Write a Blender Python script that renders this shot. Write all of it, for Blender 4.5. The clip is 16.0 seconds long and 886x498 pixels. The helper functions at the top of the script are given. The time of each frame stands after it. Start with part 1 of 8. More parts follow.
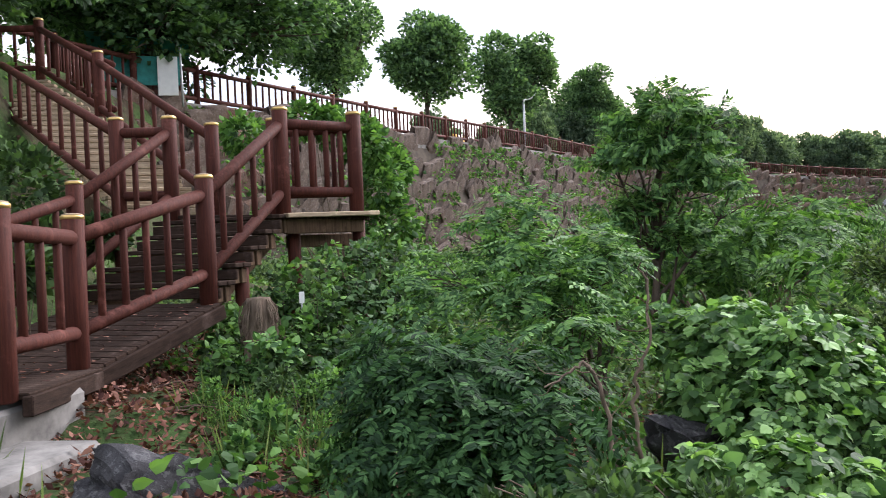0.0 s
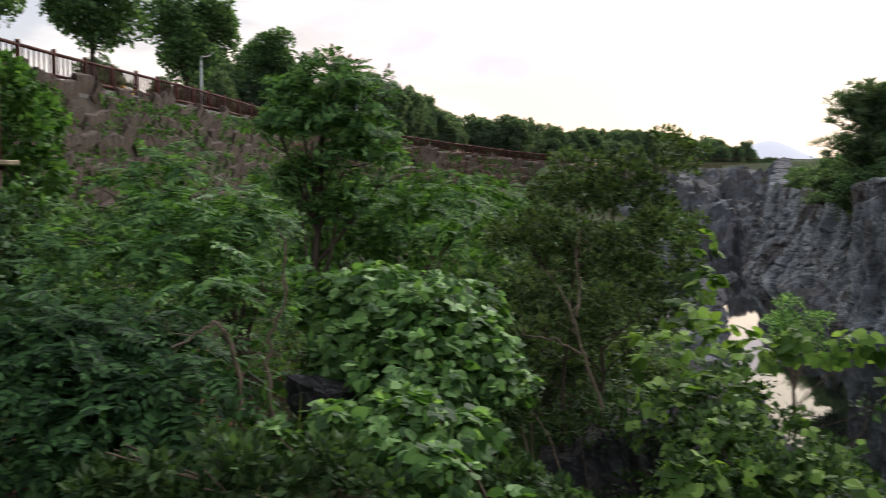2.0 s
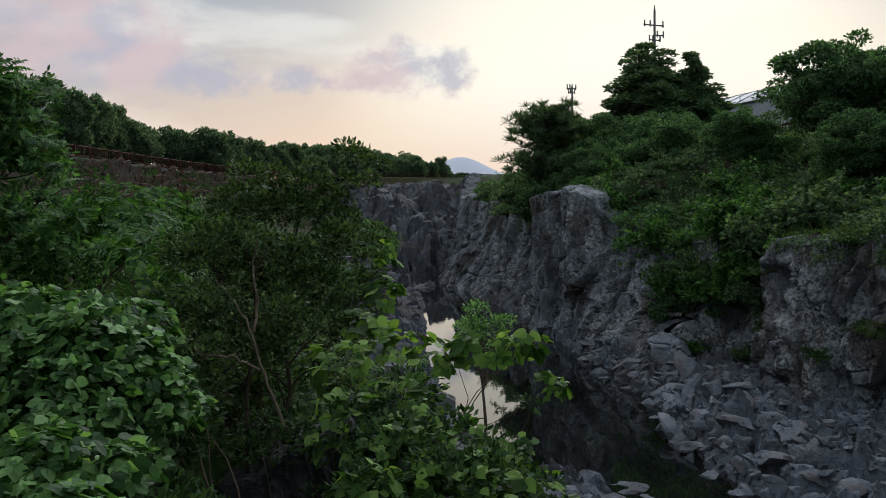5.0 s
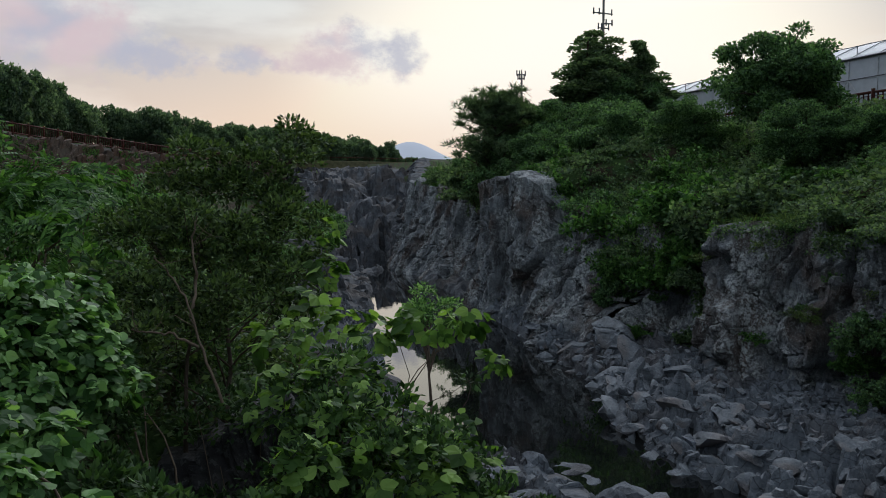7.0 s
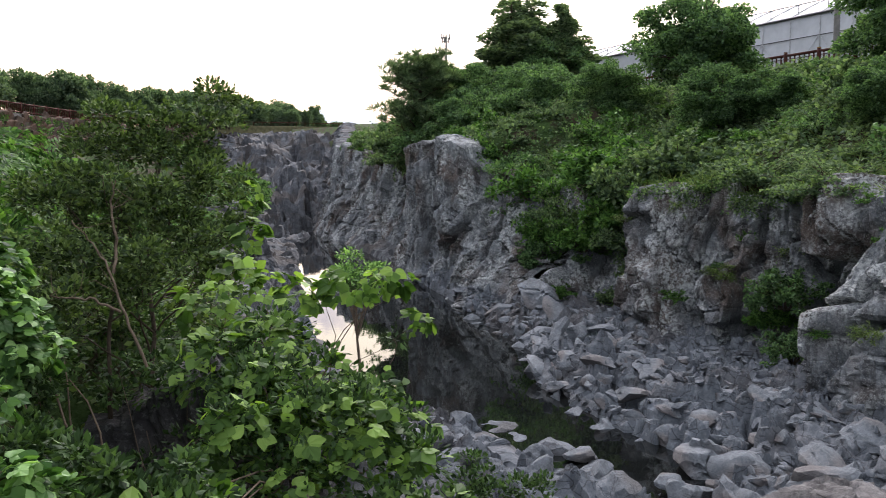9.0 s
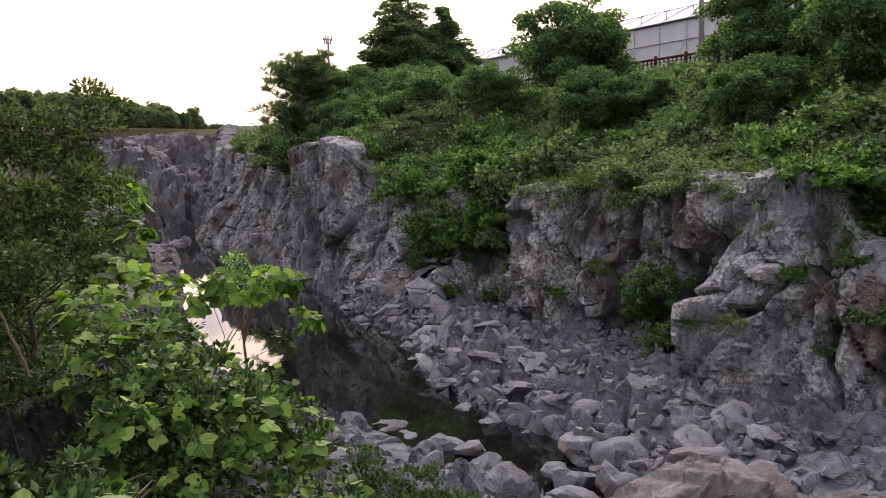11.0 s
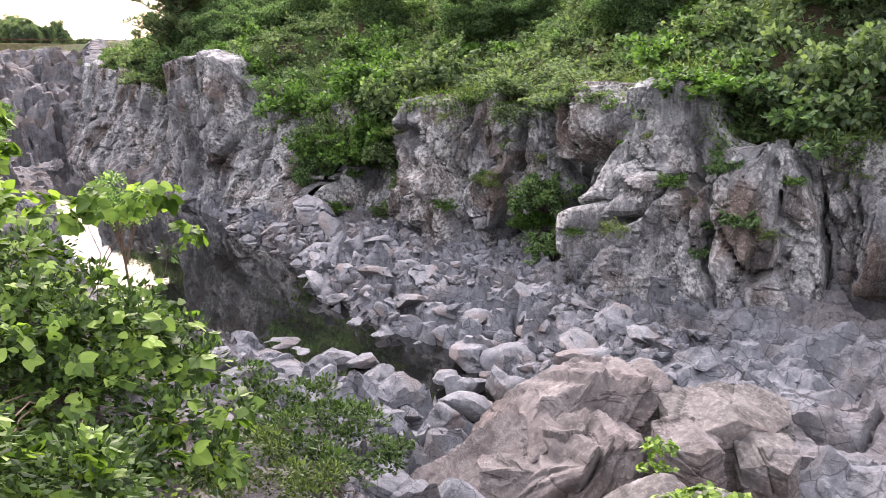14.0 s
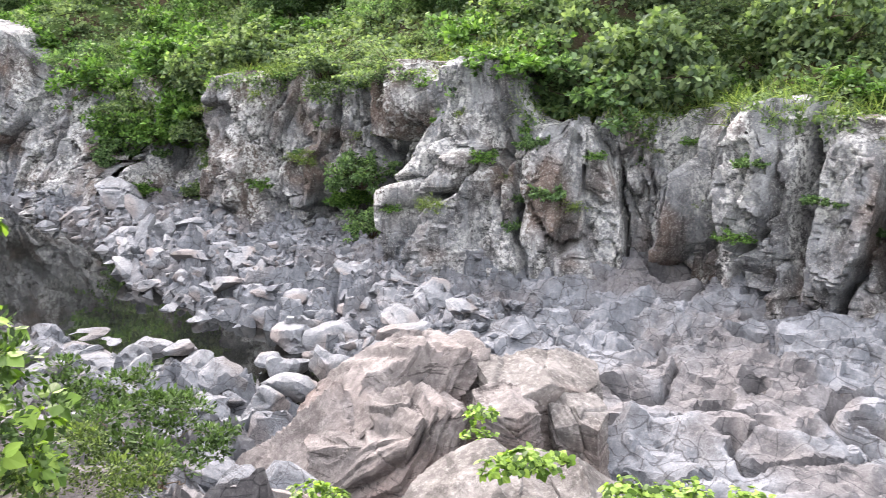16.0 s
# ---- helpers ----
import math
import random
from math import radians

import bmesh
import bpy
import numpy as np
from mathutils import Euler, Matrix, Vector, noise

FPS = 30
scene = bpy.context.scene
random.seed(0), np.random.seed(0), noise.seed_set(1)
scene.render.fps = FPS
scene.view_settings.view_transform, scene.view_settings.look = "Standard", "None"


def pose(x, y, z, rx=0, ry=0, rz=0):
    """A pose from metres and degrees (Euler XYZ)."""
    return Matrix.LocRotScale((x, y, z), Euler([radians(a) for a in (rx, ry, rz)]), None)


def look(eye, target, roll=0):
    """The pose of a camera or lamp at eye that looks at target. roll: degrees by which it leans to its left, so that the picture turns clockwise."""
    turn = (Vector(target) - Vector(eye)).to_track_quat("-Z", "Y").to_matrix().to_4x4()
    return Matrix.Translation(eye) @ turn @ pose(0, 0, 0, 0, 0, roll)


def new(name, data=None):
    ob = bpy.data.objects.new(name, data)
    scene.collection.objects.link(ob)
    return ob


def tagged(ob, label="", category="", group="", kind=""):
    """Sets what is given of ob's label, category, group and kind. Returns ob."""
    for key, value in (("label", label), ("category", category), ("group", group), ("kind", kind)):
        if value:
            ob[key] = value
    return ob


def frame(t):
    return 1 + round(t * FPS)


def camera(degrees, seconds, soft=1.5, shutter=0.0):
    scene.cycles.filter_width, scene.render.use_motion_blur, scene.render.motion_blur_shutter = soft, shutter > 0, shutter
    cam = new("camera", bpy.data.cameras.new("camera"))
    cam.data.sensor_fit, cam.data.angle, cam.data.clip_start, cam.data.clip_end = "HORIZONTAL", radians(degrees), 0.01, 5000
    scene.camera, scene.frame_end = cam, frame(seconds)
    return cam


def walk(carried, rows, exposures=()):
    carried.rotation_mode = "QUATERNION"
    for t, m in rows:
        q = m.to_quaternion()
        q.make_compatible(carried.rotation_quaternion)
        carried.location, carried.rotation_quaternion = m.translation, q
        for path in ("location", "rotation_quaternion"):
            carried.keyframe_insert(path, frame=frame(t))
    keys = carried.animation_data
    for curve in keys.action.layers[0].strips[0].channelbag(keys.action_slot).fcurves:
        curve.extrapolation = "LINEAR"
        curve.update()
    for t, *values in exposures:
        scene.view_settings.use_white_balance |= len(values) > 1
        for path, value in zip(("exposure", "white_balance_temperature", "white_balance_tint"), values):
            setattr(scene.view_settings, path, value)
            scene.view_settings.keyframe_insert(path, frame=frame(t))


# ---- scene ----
cam = camera(53.9, 16.0, soft=0.85, shutter=0.45)
PATH = [
    (0, (0.053, -0.203, 1.472), (0.598, 1.721, 1.46), -2.5),
    (0.2, (0.059, -0.207, 1.469), (0.631, 1.709, 1.451), -2.3),
    (0.5, (0.073, -0.215, 1.462), (0.716, 1.679, 1.429), -1.8),
    (1, (0.105, -0.209, 1.448), (0.918, 1.617, 1.392), -0.8),
    (1.5, (0.143, -0.255, 1.446), (1.144, 1.475, 1.362), -0.3),
    (2, (0.198, -0.271, 1.443), (1.392, 1.331, 1.338), 0.0),
    (2.5, (0.262, -0.287, 1.439), (1.61, 1.186, 1.327), 0.2),
    (3, (0.308, -0.301, 1.432), (1.759, 1.07, 1.321), 0.1),
    (3.5, (0.331, -0.314, 1.43), (1.85, 0.983, 1.328), 0.0),
    (4, (0.352, -0.321, 1.428), (1.927, 0.909, 1.345), -0.0),
    (4.5, (0.384, -0.326, 1.426), (2.004, 0.844, 1.348), -0.3),
    (5, (0.397, -0.335, 1.425), (2.051, 0.787, 1.349), -0.7),
    (7.5, (0.413, -0.385, 1.366), (2.139, 0.617, 1.236), 0.0),
    (8, (0.403, -0.4, 1.355), (2.141, 0.577, 1.193), -0.2),
    (8.5, (0.383, -0.419, 1.351), (2.146, 0.507, 1.164), -0.5),
    (9, (0.353, -0.432, 1.356), (2.142, 0.441, 1.164), -0.5),
    (11.5, (0.173, -0.519, 1.34), (2.072, 0.067, 1.116), -1.1),
    (12, (0.178, -0.524, 1.323), (2.08, 0.028, 1.045), -0.9),
    (12.5, (0.189, -0.533, 1.289), (2.095, -0.015, 0.972), -1.3),
    (13, (0.201, -0.518, 1.295), (2.115, -0.051, 0.954), -1.4),
    (13.5, (0.197, -0.518, 1.294), (2.118, -0.096, 0.928), -1.5),
    (14, (0.209, -0.525, 1.287), (2.133, -0.138, 0.9), -1.6),
    (14.5, (0.197, -0.523, 1.293), (2.13, -0.213, 0.881), -1.6),
    (15, (0.163, -0.508, 1.307), (2.108, -0.333, 0.874), -1.6),
    (15.5, (0.16, -0.498, 1.31), (2.107, -0.429, 0.858), -1.1),
    (16, (0.152, -0.493, 1.313), (2.102, -0.521, 0.866), -0.9),
]
EXPOSURES = [(0.0, 1.80, 5960, 18), (0.5, 1.66, 5960, 18), (1.5, 1.46, 6130, 16), (2.0, 0.8, 6250, 14), (2.5, 0.5, 6300, 10), (3.5, 0.36, 6100, 7), (5.0, -0.14, 5750, 8), (7.5, -0.14, 5640, 7), (8.0, 0.14, 5620, 6), (9.0, 1.32, 6200, 16),
             (11.5, 1.2, 6750, 29), (12.0, 1.82, 6750, 31), (12.5, 2.18, 6800, 31), (13.0, 2.36, 6900, 31), (14.0, 2.48, 6800, 28), (15.0, 2.54, 6850, 23), (16.0, 3.05, 6850, 20)]
walk(cam, [(t, look(eye, target, roll)) for t, eye, target, roll in PATH], EXPOSURES)


# ---- light ----
SUN_AZ, SUN_EL = 22.0, 5.0   # degrees, from +x towards +y
world = bpy.data.worlds.new("dusk_sky")
scene.world = world
world.use_nodes = True
wn, wl_ = world.node_tree.nodes, world.node_tree.links
wn.clear()
w_out, w_bg = wn.new("ShaderNodeOutputWorld"), wn.new("ShaderNodeBackground")
sky = wn.new("ShaderNodeTexSky")
sky.sky_type, sky.sun_disc = "NISHITA", False
sky.sun_elevation, sky.sun_rotation = radians(SUN_EL), radians(90 - SUN_AZ)
sky.air_density, sky.dust_density, sky.ozone_density = 1.0, 2.0, 1.5
w_bg.inputs["Strength"].default_value = 0.106
wl_.new(w_bg.outputs[0], w_out.inputs["Surface"])


def world_mix(fac, a, b):
    m = wn.new("ShaderNodeMix")
    m.data_type = "RGBA"
    for sock, v in ((m.inputs[0], fac), (m.inputs[6], a), (m.inputs[7], b)):
        if isinstance(v, (int, float)):
            sock.default_value = v
        elif isinstance(v, tuple):
            sock.default_value = (*v, 1)
        else:
            wl_.new(v, sock)
    return m.outputs[2]


# a high thin veil over the whole sky, and low broken cloud that the last light tints
w_co = wn.new("ShaderNodeTexCoord")
w_map = wn.new("ShaderNodeMapping")
w_map.inputs["Scale"].default_value = (1.6, 1.6, 6.0)
wl_.new(w_co.outputs["Generated"], w_map.inputs["Vector"])


w_puff = wn.new("ShaderNodeMapping")
w_puff.inputs["Scale"].default_value = (1.0, 1.0, 1.4)
wl_.new(w_co.outputs["Generated"], w_puff.inputs["Vector"])


def sky_noise(scale, detail, lo, hi, shift, place=w_map):
    n = wn.new("ShaderNodeTexNoise")
    n.inputs["Scale"].default_value, n.inputs["Detail"].default_value = scale, detail
    mv = wn.new("ShaderNodeVectorMath")
    mv.operation = "ADD"
    mv.inputs[1].default_value = (shift, shift * 0.7, shift * 0.3)
    wl_.new(place.outputs[0], mv.inputs[0])
    wl_.new(mv.outputs[0], n.inputs["Vector"])
    r = wn.new("ShaderNodeMapRange")
    r.interpolation_type = "SMOOTHSTEP"
    r.inputs["From Min"].default_value, r.inputs["From Max"].default_value = lo, hi
    wl_.new(n.outputs["Fac"], r.inputs["Value"])
    return r.outputs["Result"]


def cloud_mask(centre, wide, tall, ragged):
    """A ragged cloud about a direction of the sky: azimuth and elevation in degrees."""
    az, el = (radians(a) for a in centre)
    c = Vector((math.cos(az) * math.cos(el), math.sin(az) * math.cos(el), math.sin(el)))
    right = Vector((math.sin(az), -math.cos(az), 0))
    vals = []
    for axis, size in ((right, wide), (c.cross(right) * -1, tall)):
        dp = wn.new("ShaderNodeVectorMath")
        dp.operation = "DOT_PRODUCT"
        dp.inputs[1].default_value = axis / math.tan(radians(size))
        sh = wn.new("ShaderNodeVectorMath")
        sh.operation = "SUBTRACT"
        sh.inputs[1].default_value = c
        wl_.new(w_co.outputs["Generated"], sh.inputs[0])
        wl_.new(sh.outputs[0], dp.inputs[0])
        sq = wn.new("ShaderNodeMath")
        sq.operation = "MULTIPLY"
        wl_.new(dp.outputs["Value"], sq.inputs[0])
        wl_.new(dp.outputs["Value"], sq.inputs[1])
        vals.append(sq.outputs[0])
    add = wn.new("ShaderNodeMath")
    wl_.new(vals[0], add.inputs[0])
    wl_.new(vals[1], add.inputs[1])
    n = wn.new("ShaderNodeTexNoise")
    n.inputs["Scale"].default_value, n.inputs["Detail"].default_value, n.inputs["Roughness"].default_value = ragged * 1.5, 8.0, 0.66
    wl_.new(w_puff.outputs[0], n.inputs["Vector"])
    mad = wn.new("ShaderNodeMath")
    mad.operation = "MULTIPLY_ADD"
    mad.inputs[1].default_value = 3.6
    wl_.new(n.outputs["Fac"], mad.inputs[0])
    wl_.new(add.outputs[0], mad.inputs[2])
    r = wn.new("ShaderNodeMapRange")
    r.interpolation_type = "SMOOTHSTEP"
    r.inputs["From Min"].default_value, r.inputs["From Max"].default_value = 3.3, 1.6
    wl_.new(mad.outputs[0], r.inputs["Value"])
    return r.outputs["Result"]


even = wn.new("ShaderNodeMix")           # thin cloud evens out the glow round the sun
even.data_type, even.blend_type = "RGBA", "DARKEN"
even.inputs[0].default_value = 1.0
even.inputs[7].default_value = (15.0, 12.0, 9.6, 1)
wl_.new(sky.outputs[0], even.inputs[6])
veil = world_mix(0.60, even.outputs[2], (5.0, 5.25, 5.75))


def sky_band(axis, lo, hi):
    """How far a direction of the sky leans along an axis, from lo to hi."""
    dp = wn.new("ShaderNodeVectorMath")
    dp.operation = "DOT_PRODUCT"
    dp.inputs[1].default_value = axis
    wl_.new(w_co.outputs["Generated"], dp.inputs[0])
    r = wn.new("ShaderNodeMapRange")
    r.interpolation_type = "SMOOTHSTEP"
    r.inputs["From Min"].default_value, r.inputs["From Max"].default_value = lo, hi
    wl_.new(dp.outputs["Value"], r.inputs["Value"])
    return r.outputs["Result"]


def times(a, b):
    m = wn.new("ShaderNodeMath")
    m.operation = "MULTIPLY"
    for sock, v in zip(m.inputs, (a, b)):
        if isinstance(v, (int, float)):
            sock.default_value = v
        else:
            wl_.new(v, sock)
    return m.outputs[0]


to_sun = (math.cos(radians(SUN_AZ)), math.sin(radians(SUN_AZ)), 0.12)
streak = world_mix(times(0.8, sky_noise(2.2, 5.0, 0.48, 0.66, 3.0)), veil, (9.0, 8.5, 7.4))
haze = world_mix(times(times(0.9, sky_band((0, 0, 1), 0.27, 0.0)), sky_band(to_sun, 0.35, 0.95)), streak, (10.2, 7.1, 4.9))
glow = world_mix(times(times(0.6, sky_band(to_sun, 0.94, 1.0)), sky_band((0, 0, 1), 0.02, 0.16)), haze, (13.5, 11.9, 9.2))
cloud_tint = world_mix(sky_noise(11.0, 3.0, 0.40, 0.60, 9.0, w_puff), (5.4, 5.0, 5.3), (7.4, 5.5, 5.2))
clouds = glow
for centre, wide, tall, ragged in (((36.9, 9.6), 2.9, 1.9, 24), ((33.4, 9.3), 1.4, 1.6, 26), ((39.6, 8.8), 2.4, 0.8, 26), ((57.0, 12.0), 6.5, 4.8, 14), ((53.0, 9.8), 4.2, 1.9, 20), ((48.8, 8.7), 2.8, 1.2, 26), ((43.3, 8.9), 1.9, 0.9, 26),
                                   ((95, 16), 14, 5, 9), ((75, 20), 9, 4, 12), ((-30, 22), 16, 6, 9)):
    clouds = world_mix(times(0.8, cloud_mask(centre, wide, tall, ragged)), clouds, cloud_tint)
wl_.new(clouds, w_bg.inputs["Color"])

sun_data = bpy.data.lights.new("low_sun", "SUN")
sun_data.energy, sun_data.angle, sun_data.color = 1.9, radians(46), (1.0, 0.93, 0.87)
sun = new("low_sun", sun_data)
_az, _el = radians(SUN_AZ), radians(SUN_EL + 32)
sun.matrix_world = look((0, 0, 30), Vector((0, 0, 30)) - Vector((math.cos(_az) * math.cos(_el), math.sin(_az) * math.cos(_el), math.sin(_el))))


# ---- materials ----
def material(name, rough=0.8, spec=0.3):
    m = bpy.data.materials.new(name)
    m.use_nodes = True
    b = m.node_tree.nodes["Principled BSDF"]
    b.inputs["Roughness"].default_value = rough
    b.inputs["Specular IOR Level"].default_value = spec
    return m, m.node_tree.nodes, m.node_tree.links, b


def n_noise(ns, ls, scale, detail=4.0, rough=0.6, vec=None, stretch=None):
    n = ns.new("ShaderNodeTexNoise")
    n.inputs["Scale"].default_value, n.inputs["Detail"].default_value, n.inputs["Roughness"].default_value = scale, detail, rough
    if vec is None:
        vec = ns.new("ShaderNodeTexCoord").outputs["Object"]
    if stretch:
        mp = ns.new("ShaderNodeMapping")
        mp.inputs["Scale"].default_value = stretch
        ls.new(vec, mp.inputs["Vector"])
        vec = mp.outputs[0]
    ls.new(vec, n.inputs["Vector"])
    return n.outputs["Fac"]


def n_ramp(ns, ls, fac, stops):
    r = ns.new("ShaderNodeValToRGB")
    e = r.color_ramp.elements
    while len(e) < len(stops):
        e.new(0.5)
    for el, (p, c) in zip(e, stops):
        el.position, el.color = p, (*c, 1) if len(c) == 3 else c
    ls.new(fac, r.inputs["Fac"])
    return r.outputs["Color"]


def n_mix(ns, ls, fac, a, b, mode="MIX"):
    m = ns.new("ShaderNodeMix")
    m.data_type, m.blend_type = "RGBA", mode
    for sock, v in ((m.inputs[0], fac), (m.inputs[6], a), (m.inputs[7], b)):
        if isinstance(v, (int, float)):
            sock.default_value = v
        elif isinstance(v, tuple):
            sock.default_value = (*v, 1)
        else:
            ls.new(v, sock)
    return m.outputs[2]


def n_step(ns, ls, fac, lo, hi):
    r = ns.new("ShaderNodeMapRange")
    r.interpolation_type = "SMOOTHSTEP"
    r.inputs["From Min"].default_value, r.inputs["From Max"].default_value = lo, hi
    ls.new(fac, r.inputs["Value"])
    return r.outputs["Result"]


def n_bump(ns, ls, bsdf, height, strength=0.5, dist=0.02):
    b = ns.new("ShaderNodeBump")
    b.inputs["Strength"].default_value, b.inputs["Distance"].default_value = strength, dist
    ls.new(height, b.inputs["Height"])
    ls.new(b.outputs[0], bsdf.inputs["Normal"])


def island(ns):
    return ns.new("ShaderNodeNewGeometry").outputs["Random Per Island"]


def leaf_material(name, dark, mid, light, gloss=0.45, through_light=0.35, tint=(1.24, 1.05, 1.42)):
    m, ns, ls, b = material(name, gloss + 0.08, 0.2)
    c = n_ramp(ns, ls, island(ns), [(0.0, tuple(v * 0.6 for v in dark)), (0.25, dark), (0.5, mid), (0.82, light), (1.0, tuple(min(1, v * 1.35) for v in light))])
    c = n_mix(ns, ls, n_noise(ns, ls, 1.3, 2.0), c, n_mix(ns, ls, 1.0, c, (0.72, 0.80, 0.62), "MULTIPLY"))
    c = n_mix(ns, ls, 1.0, c, tint, "MULTIPLY")
    ls.new(c, b.inputs["Base Color"])
    tr = ns.new("ShaderNodeBsdfTranslucent")
    ls.new(n_mix(ns, ls, 1.0, c, (1.15, 1.25, 0.55), "MULTIPLY"), tr.inputs["Color"])
    mix = ns.new("ShaderNodeMixShader")
    mix.inputs[0].default_value = through_light
    ls.new(b.outputs[0], mix.inputs[1])
    ls.new(tr.outputs[0], mix.inputs[2])
    ls.new(mix.outputs[0], ns["Material Output"].inputs["Surface"])
    return m


M_LEAF_TREE = leaf_material("leaf_tree", (0.052, 0.112, 0.042), (0.095, 0.190, 0.068), (0.150, 0.275, 0.095), 0.5, 0.5, tint=(1.22, 1.05, 1.6))
M_LEAF_DARK = leaf_material("leaf_dark", (0.030, 0.072, 0.024), (0.054, 0.122, 0.038), (0.088, 0.180, 0.055), 0.5, 0.35, tint=(1.20, 1.06, 1.38))
# leaf colours darkened to stand for shade in and under the plants
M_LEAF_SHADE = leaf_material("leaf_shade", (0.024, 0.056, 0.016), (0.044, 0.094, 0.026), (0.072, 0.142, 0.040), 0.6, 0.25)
M_LEAF_PINE = leaf_material("leaf_pine", (0.070, 0.125, 0.064), (0.115, 0.190, 0.092), (0.165, 0.255, 0.120), 0.6, 0.45)
# greens lightened to carry the haze over the far trees
M_LEAF_FAR = leaf_material("leaf_far", (0.060, 0.115, 0.062), (0.105, 0.180, 0.098), (0.160, 0.245, 0.135), 0.6, 0.5)
M_LEAF_BUSH = leaf_material("leaf_bush", (0.045, 0.110, 0.030), (0.085, 0.190, 0.048), (0.140, 0.270, 0.070), 0.5, 0.35, tint=(1.12, 1.05, 1.15))
# deep green of the leaves, darkened further for the shadow beneath the mass
M_LEAF_DROOP = leaf_material("leaf_droop", (0.018, 0.052, 0.018), (0.035, 0.092, 0.029), (0.066, 0.148, 0.046), 0.6, 0.3, tint=(1.12, 1.05, 1.2))
M_LEAF_KUDZU = leaf_material("leaf_kudzu", (0.072, 0.160, 0.046), (0.165, 0.320, 0.090), (0.290, 0.500, 0.155), 0.40, 0.35, tint=(1.20, 1.06, 1.38))
M_LEAF_VINE = leaf_material("leaf_vine", (0.066, 0.138, 0.030), (0.138, 0.250, 0.052), (0.240, 0.380, 0.085), 0.42, 0.4, tint=(1.12, 1.05, 1.15))
M_LEAF_LOCUST = leaf_material("leaf_locust", (0.048, 0.125, 0.036), (0.092, 0.212, 0.056), (0.160, 0.310, 0.085), 0.5, 0.35, tint=(1.20, 1.06, 1.38))
M_LEAF_SLOPE = leaf_material("leaf_slope", (0.076, 0.138, 0.060), (0.118, 0.200, 0.080), (0.180, 0.280, 0.108), 0.6, 0.45, tint=(1.22, 1.05, 1.6))
M_LEAF_OLIVE = leaf_material("leaf_olive", (0.034, 0.068, 0.020), (0.064, 0.116, 0.032), (0.115, 0.190, 0.050), 0.5, 0.3)
M_GRASS = leaf_material("grass_blades", (0.060, 0.120, 0.030), (0.110, 0.200, 0.045), (0.190, 0.280, 0.080), 0.55, 0.35)
M_LITTER = leaf_material("dead_leaves", (0.050, 0.022, 0.014), (0.120, 0.055, 0.030), (0.210, 0.120, 0.070), 0.8, 0.1)


def bark_material(name, a, b_):
    m, ns, ls, b = material(name, 0.9, 0.15)
    f = n_noise(ns, ls, 14, 5, 0.7, stretch=(1, 1, 0.25))
    ls.new(n_ramp(ns, ls, f, [(0.3, a), (0.7, b_)]), b.inputs["Base Color"])
    n_bump(ns, ls, b, f, 0.8, 0.02)
    return m


M_BARK = bark_material("bark", (0.030, 0.022, 0.016), (0.110, 0.085, 0.065))
M_TWIG = bark_material("twig_bark", (0.070, 0.050, 0.036), (0.200, 0.155, 0.115))


